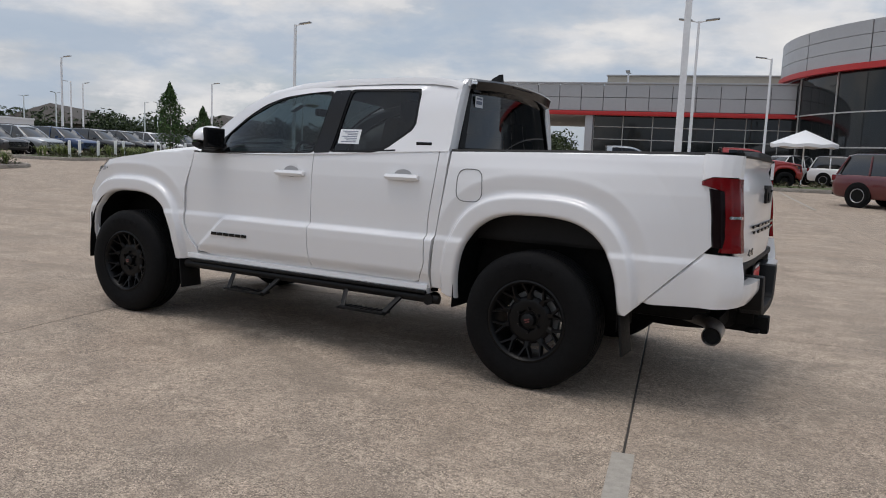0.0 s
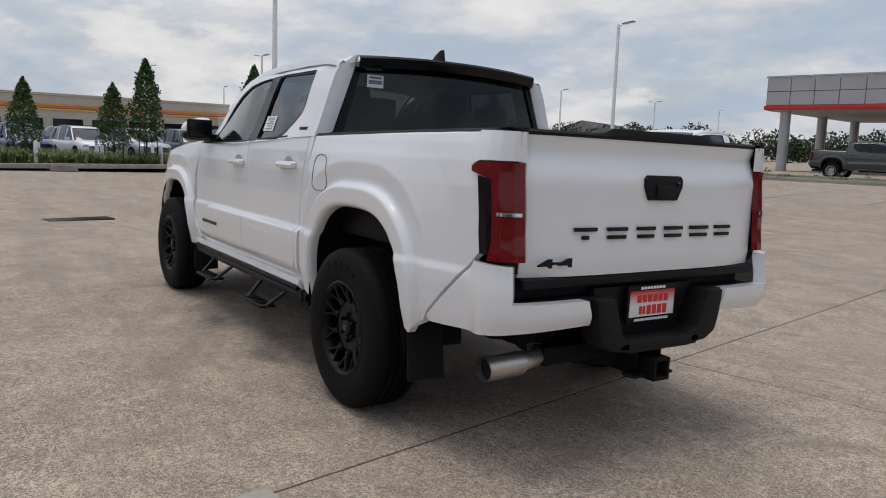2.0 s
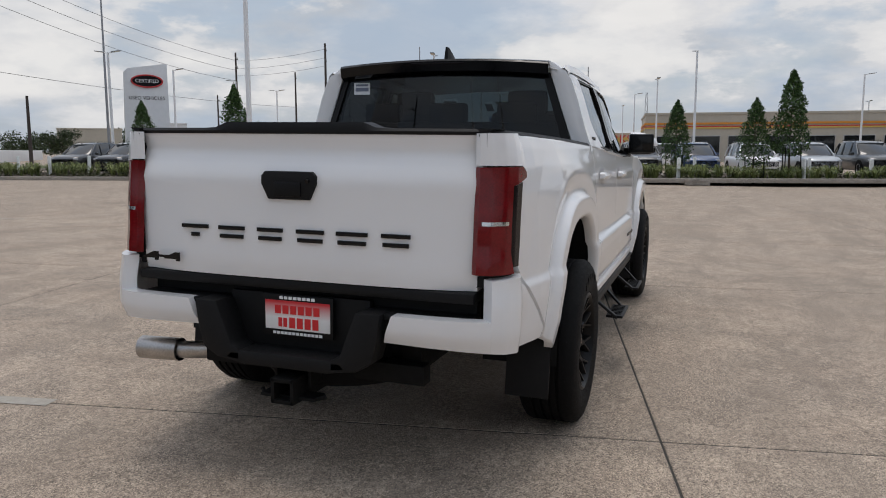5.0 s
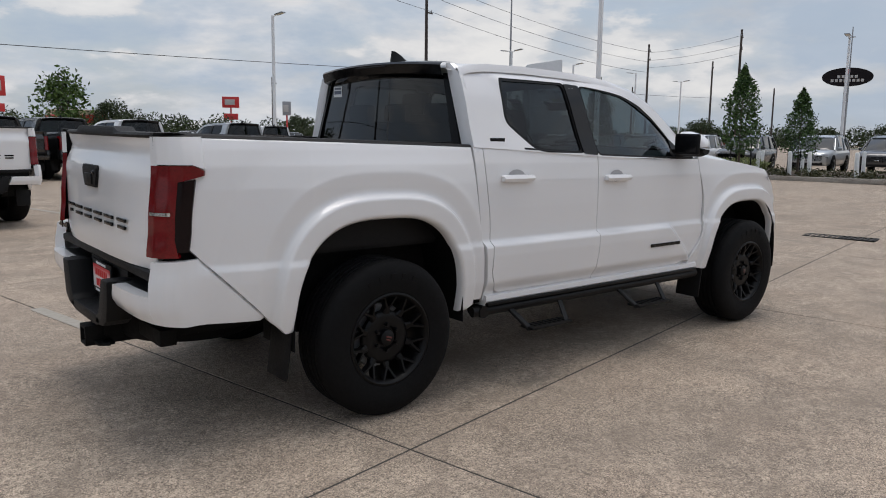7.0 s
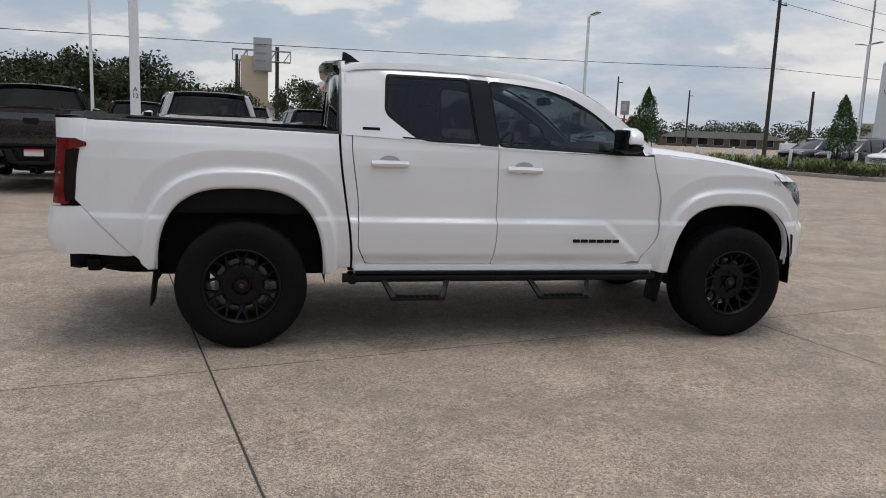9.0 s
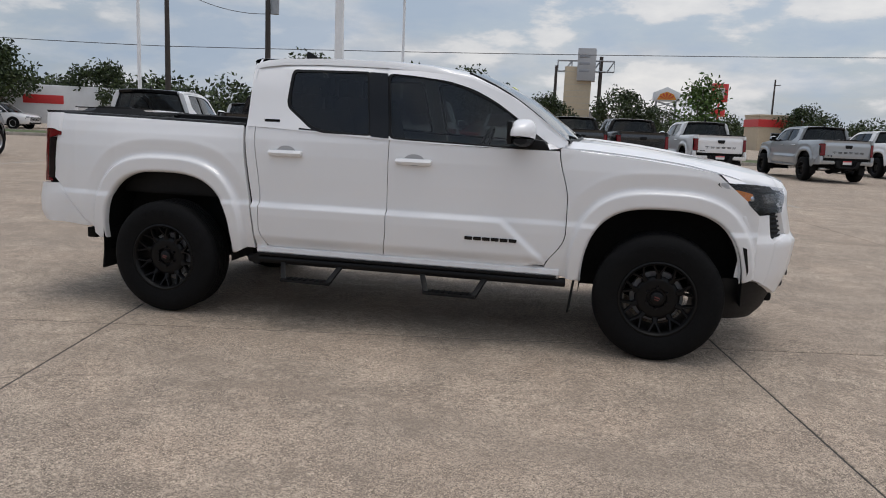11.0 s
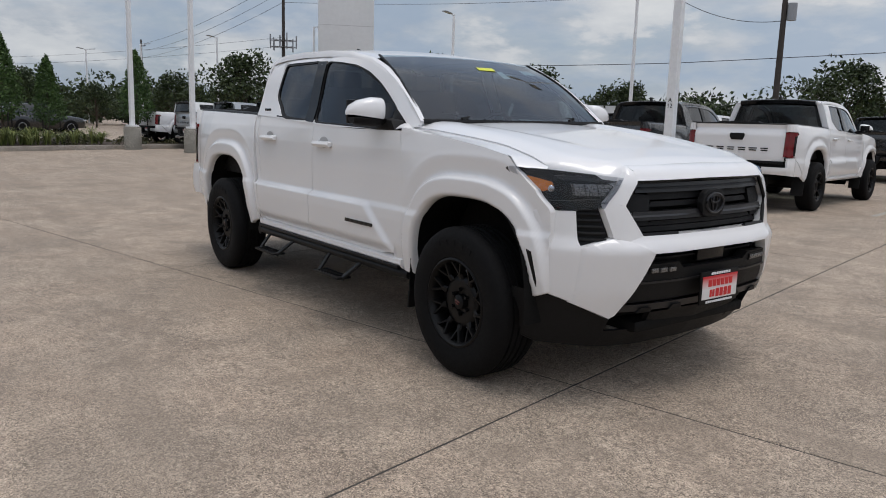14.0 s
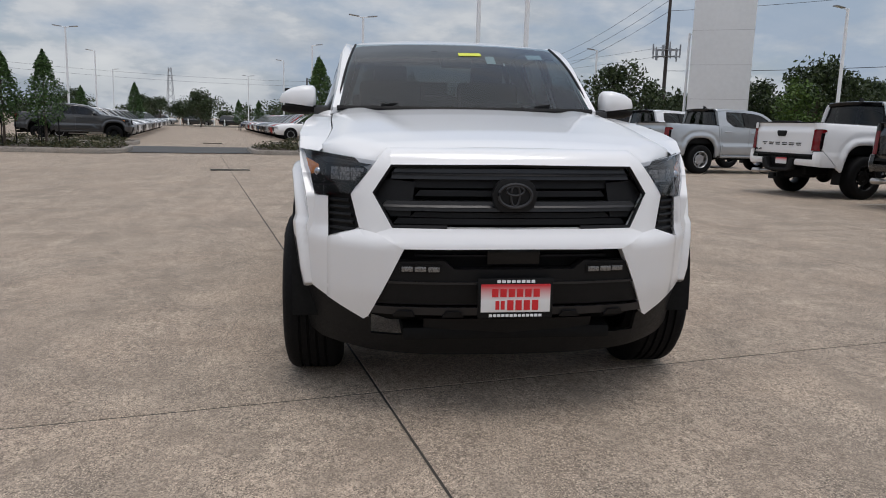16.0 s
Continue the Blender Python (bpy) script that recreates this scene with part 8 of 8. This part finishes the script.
def lattice_sign(x, y, k=1.0):
    t = empty("tower_sign", pose(x, y, 0, 0, 0, 0) @ Matrix.Scale(k, 4), "gabled sign box on a steel lattice tower", "sign")
    bm = bmesh.new()
    for sx in (-1.3, 1.3):
        for sy in (-1.0, 1.0):
            tube(bm, (sx * 1.15, sy, 0), (sx, sy, 5.6), 0.09, None, 6)
    for z in (1.2, 3.0, 4.8):
        for sy in (-1.0, 1.0):
            tube(bm, (-1.4, sy, z), (1.35, sy, z + 1.5 if z < 4.5 else z + 0.8), 0.05, None, 6)
            tube(bm, (1.4, sy, z), (-1.35, sy, z + 1.5 if z < 4.5 else z + 0.8), 0.05, None, 6)
    part("lattice", bm, M["pole_grey"], t)
    bm = bmesh.new()
    prism(bm, [(-1.8, -1.2, 5.6), (1.8, -1.2, 5.6), (1.8, -1.2, 6.7), (0, -1.2, 7.5), (-1.8, -1.2, 6.7)], (0, 2.4, 0), 0.03)
    part("sign_box", bm, M["white_wall"], t)
    bm = bmesh.new()
    prism(bm, [(-1.3, -1.23, 5.75), (1.3, -1.23, 5.75), (0.9, -1.23, 6.5), (0, -1.23, 6.85), (-0.9, -1.23, 6.5)], (0, -0.04, 0))
    part("panel", bm, M["orange"], t)
    bm = bmesh.new()
    for k in range(5):
        a = radians(30 + 30 * k)
        prism(bm, [(0.1 * math.cos(a), -1.28, 5.8), (1.05 * math.cos(a - 0.1), -1.28, 5.8 + 0.85 * math.sin(a - 0.1)), (1.05 * math.cos(a + 0.1), -1.28, 5.8 + 0.85 * math.sin(a + 0.1))], (0, -0.02, 0))
    part("rays", bm, M["sign_red"], t)


lattice_sign(14.4, 186.0, 1.72)


def box_sign(x, y, h, w, d, mat_, label, turn=0.0, low=True, k=1.0):
    t = empty("box_sign", pose(x, y, 0, 0, 0, turn) @ Matrix.Scale(k, 4), label, "sign")
    bm = bmesh.new()
    tube(bm, (0, 0, 0), (0, 0, h - d), 0.12, None, 10)
    part("post", bm, M["sign_red"] if mat_ is not M["sign_blue"] else M["pole_white"], t)
    bm = box(bmesh.new(), (0, 0, h - d / 2), (w, 0.7, d), 0.04)
    part("panel", bm, mat_, t)
    bm = box(bmesh.new(), (-0.1, -0.37, h - d / 2), (w * 0.6, 0.04, d * 0.5), 0.02)
    part("letter_bar", bm, M["soffit"], t)
    if low:
        bm = box(bmesh.new(), (0, 0, h - d - 1.3), (w * 0.85, 0.5, 0.9), 0.03)
        part("lower_panel", bm, M["sign_red"], t)


box_sign(22.3, 152.0, 7.4, 1.9, 2.2, M["sign_red"], "red and white box sign on a red post", 20, True, 1.6)
box_sign(78.2, 179.3, 6.8, 2.4, 1.6, M["sign_red"], "rounded red and blue sign on a post", -30, True, 1.7)
box_sign(*swung(130.6, 38.2), 7.4, 2.6, 2.4, M["sign_blue"], "square blue sign on a white post", -70, False)
box_sign(46, 88, 6.2, 1.1, 1.8, M["pole_grey"], "small grey sign board on twin posts", -30, False)
bm = box(bmesh.new(), (0, 0, 1.65), (9.0, 2.5, 2.7), 0.06)
tr = empty("box_trailer", pose(-36.5, 42.5, 0.15, 0, 0, 30), "white box trailer with a red stripe beyond the trees", "trailer")
part("box", bm, M["white_wall"], tr)
part("letter_bar", box(bmesh.new(), (-0.8, -1.27, 2.0), (2.6, 0.03, 0.6), 0.02), M["sign_red"], tr)
for x in (-3.6, -2.6, 3.4):
    for s in (1, -1):
        bm = bmesh.new()
        lathe(bm, [(0.0, -0.15), (0.42, -0.15), (0.45, 0.0), (0.42, 0.15), (0.0, 0.15)], 20, (x, s * 1.0, 0.45))
        part("wheel", bm, M["rubber"], tr)

# ---- utility poles and wires ----


def utility_pole(x, y, h, arms, transformer=False, turn=20.0, label="dark wooden utility pole with cross-arms"):
    t = empty("utility_pole", pose(x, y, 0, 0, 0, turn), label, "utility pole", "utility poles")
    bm = bmesh.new()
    tube(bm, (0, 0, -0.1), (0, 0, h), 0.20, 0.13, 12)
    part("pole", bm, M["wood_pole"], t)
    for z in arms:
        bm = box(bmesh.new(), (0.45, 0, z), (1.3, 0.10, 0.12), 0.01)
        arm = part("cross_arm", bm, M["wood_pole"], t)
        for k in (-0.1, 0.95):
            bm = bmesh.new()
            tube(bm, (k, 0, z + 0.05), (k, 0, z + 0.30), 0.05, 0.035, 8)
            part("insulator", bm, M["pole_grey"], arm)
    if transformer:
        bm = bmesh.new()
        tube(bm, (0.42, 0, h * 0.60), (0.42, 0, h * 0.60 + 0.95), 0.26, None, 18)
        part("transformer", bm, M["pole_grey"], t, "grey can transformer")
    return t


UP = [(45.2, 56.9, 18.0, (16.8, 15.4, 13.9)), (91.8, 64.2, 15.5, (14.6, 13.4)), (84.7, 45.8, 15.0, (14.2, 12.8)), (114.6, 67.8, 15.0, (14.0,)), (-62.2, 27.8, 15.5, (14.2,)), (-18.4, 38.9, 13.0, ()), (-24.4, 37.4, 9.6, ()),
      (-2.9, 68.7, 7.6, ()), (56.3, 65.1, 7.0, ()), (120, 88, 12, (11,)), (140, 70, 12, (11,)), (60, 120, 12, (11,)), (80, 130, 11, (10,)), (-120, 30, 13, (12,)), (-130, -9.7, 8.6, (8.0,)), (-5, 130, 12, (11,)), (30, 140, 12, (11,))]
for x, y, h, arms in UP:
    up = utility_pole(x, y, h, arms, abs(x + 18.4) < 0.1)
    if x == -62.2:
        bm = bmesh.new()
        for k in range(12):
            a = 2 * math.pi * k / 12
            c, q = math.cos(a), math.sin(a)
            box(bm, (1.25 * c, 1.25 * q, 8.30 + 0.22 * (k % 3)), (0.09, 0.09, 0.95 + 0.2 * (k % 2)))
            tube(bm, (0, 0, 8.1), (1.25 * c, 1.25 * q, 8.1), 0.03, None, 5)
            tube(bm, (0, 0, 8.7), (1.25 * c, 1.25 * q, 8.7), 0.03, None, 5)
        part("antenna_ring", bm, M["pole_grey"], up, "ring of grey panel antennas")
for x, y, h in ((39.8, 39.3, 13.5), (85, 12.2, 10.8), (80.1, 31.0, 13.3), (-9.4, 63.7, 6.2)):
    bm = bmesh.new()
    tube(bm, (0, 0, 0), (0, 0, h), 0.11, 0.05, 12)
    tagged(link("flag_pole", bm, M["pole_grey"], m=pose(x, y, 0)), "tall thin grey mast", "mast", "masts")


def wire(a, b, sag, r=0.018):
    bm = bmesh.new()
    pts = []
    for k in range(17):
        f = k / 16
        pts.append(Vector(a).lerp(Vector(b), f) - Vector((0, 0, sag * 4 * f * (1 - f))))
    pipe(bm, pts, r, 5)
    ob = link("overhead_wire", bm, M["cable"])
    tagged(ob, "sagging black overhead wire between poles", "wire", "overhead wires")


for z, dz in ((17.0, 0), (15.6, 0), (14.1, 0)):
    wire((45.2, 56.9, z), (91.8, 64.2, z - 2.6), 0.8, 0.022)
    wire((45.2, 56.9, z), (-14.0, 34.0, z + 4.0), 0.9, 0.022)
wire((-24.4, 37.4, 5.6), (45.2, 56.9, 8.2), 0.3, 0.022)
wire((45.2, 56.9, 8.2), (114.6, 67.8, 9.0), 0.5, 0.022)
wire((-24.4, 37.4, 5.6), (-62.2, 27.8, 6.8), 0.3, 0.022)
wire((-24.4, 37.4, 9.4), (-18.4, 38.9, 7.8), 0.5, 0.02)
for z in (14.3, 13.2, 12.2):
    wire((-62.2, 27.8, z), (-30, 60, z + 2), 0.8)
    wire((-62.2, 27.8, z), (-120, 30, z - 2), 0.8)
    wire((91.8, 64.2, z), (84.7, 45.8, z), 0.3)
for z in (8.0, 7.2):
    wire((-130, -9.7, z), (-62.2, 27.8, z + 1), 1.0, 0.012)
    wire((-130, -9.7, z), (-96, -70, z + 1.6), 1.0, 0.014)

bm = bmesh.new()
for s0 in ((-1, -1), (1, -1), (1, 1), (-1, 1)):
    tube(bm, (s0[0] * 2.6, s0[1] * 2.6, 0), (s0[0] * 0.8, s0[1] * 0.8, 16), 0.14, None, 5)
for k in range(8):
    z, w = 2.0 * k, 2.6 - 1.8 * k / 8
    for a, b in (((-1, -1), (1, -1)), ((1, -1), (1, 1)), ((1, 1), (-1, 1)), ((-1, 1), (-1, -1))):
        tube(bm, (a[0] * w, a[1] * w, z), (b[0] * (w - 0.22), b[1] * (w - 0.22), z + 2), 0.09, None, 4)
tagged(link("lattice_mast", bm, M["pole_grey"], m=pose(-236, -58, 0) @ Matrix.Diagonal((0.5, 0.5, 1, 1))), "grey steel lattice pylon in the distance", "pylon")
copy_thing(bpy.data.objects["lattice_mast"], pose(145.9, 10.5, 0) @ Matrix.Diagonal((0.4, 0.4, 0.76, 1)))


def sign_back(x, y, octagon):
    """The grey back of a traffic sign on a thin post."""
    t = empty("road_sign", pose(x, y, ground_z(x, y) + 0.1, 0, 0, 20), "grey back of a small traffic sign on a post", "road sign")
    bm = bmesh.new()
    tube(bm, (0, 0, -0.1), (0, 0, 1.75), 0.022, None, 8)
    part("post", bm, M["wood_pole"] if octagon else M["pole_grey"], t)
    if octagon:
        pts = [(0.03, 0.34 * math.cos(a), 1.50 + 0.34 * math.sin(a)) for a in [math.pi / 8 + math.pi / 4 * k for k in range(8)]]
    else:
        pts = [(0.03, -0.21, 1.05), (0.03, 0.21, 1.05), (0.03, 0.21, 1.72), (0.03, -0.21, 1.72)]
    part("plate", prism(bmesh.new(), pts, (0.008, 0, 0)), M["pole_grey"] if octagon else M["soffit"], t)


sign_back(24.6, 3.3, True)
sign_back(25.6, 2.7, False)

# ---- distant woods ----


def woods(arcs, seed, label):
    rng = random.Random(seed)
    bm = bmesh.new()
    for a0, a1, d, h, n in arcs:
        for _ in range(n):
            a = radians(rng.uniform(a0, a1))
            r = d * rng.uniform(0.9, 1.15)
            c = Vector((math.cos(a) * r, math.sin(a) * r, 0))
            hh = h * rng.uniform(0.55, 1.15)
            pts = []
            for _ in range(300):
                q = Vector((rng.gauss(0, 1), rng.gauss(0, 1), rng.gauss(0, 1))).normalized() * rng.random() ** 0.35
                pts.append(c + Vector((q.x * hh * 0.45, q.y * hh * 0.45, hh * (0.52 + 0.46 * q.z))))
            leaf_cloud(bm, pts, 0.052 * h, rng)
    ob = link("distant_woods", bm, M["leaf_oak"], smooth=0)
    return tagged(ob, label, "woods", kind="stuff")


woods([(-52, -22, 150, 6.6, 190), (-70, -52, 170, 7.5, 60), (-20, 8, 240, 7, 90)], 21, "dark line of distant woods")
woods([(8, 60, 230, 7, 160), (60, 100, 170, 6.5, 120)], 22, "scattered far trees across the field")
woods([(152, 180, 88, 5.6, 80), (100, 160, 95, 6.2, 150), (160, 215, 165, 5.2, 120), (215, 290, 160, 7, 80)], 23, "dark tree belt behind the parked trucks")

# ---- slabs of the lot with recessed joints, last ----
LOT_SLABS = empty("lot_paving", pose(0, 0, 0), "tan concrete slabs parted by dark sealed joints", "paving", kind="structure")
G = 0.0042
for i in range(len(SLAB_U) - 1):
    for j in range(len(SLAB_V) - 1):
        bm = bmesh.new()
        u0, u1, v0, v1 = SLAB_U[i] + G, SLAB_U[i + 1] - G, SLAB_V[j] + G, SLAB_V[j + 1] - G
        rings = []
        for d, z in ((0.0, -0.03), (0.0, -0.005), (0.005, 0.0)):
            ring = []
            for k in range(16):
                a, f = k // 4, (k % 4) / 4
                cu = [(u0 + d, v0 + d), (u1 - d, v0 + d), (u1 - d, v1 - d), (u0 + d, v1 - d)]
                p, q = cu[a], cu[(a + 1) % 4]
                x, y = lot_xy(p[0] + (q[0] - p[0]) * f, p[1] + (q[1] - p[1]) * f)
                ring.append((x, y, ground_z(x, y) + z))
            rings.append(ring)
        loft(bm, rings, True, False)
        bm.verts.ensure_lookup_table()
        # top as a grid of quads so that it follows the fall of the lot
        n = 4
        g = []
        for a in range(n + 1):
            row = []
            for b in range(n + 1):
                x, y = lot_xy(u0 + 0.005 + (u1 - u0 - 0.01) * a / n, v0 + 0.005 + (v1 - v0 - 0.01) * b / n)
                row.append(bm.verts.new((x, y, ground_z(x, y))))
            g.append(row)
        for a in range(n):
            for b in range(n):
                bm.faces.new((g[a][b], g[a + 1][b], g[a + 1][b + 1], g[a][b + 1]))
        part("slab", bm, M["slab"], LOT_SLABS, "", 30)
for k, (axis, c, a0, a1) in enumerate([("u", u, SLAB_V[0], SLAB_V[-1]) for u in SLAB_U] + [("v", v, SLAB_U[0], SLAB_U[-1]) for v in SLAB_V]):
    bm = bmesh.new()
    n = 24
    rows = []
    for q in range(n + 1):
        a = a0 + (a1 - a0) * q / n
        row = []
        for d in (-0.0055, 0.0055):
            x, y = lot_xy(c + d, a) if axis == "u" else lot_xy(a, c + d)
            row.append((x, y, ground_z(x, y) - 0.0025))
        rows.append(row)
    loft(bm, rows, False, False)
    part("joint", bm, M["joint"], LOT_SLABS, "", 0)
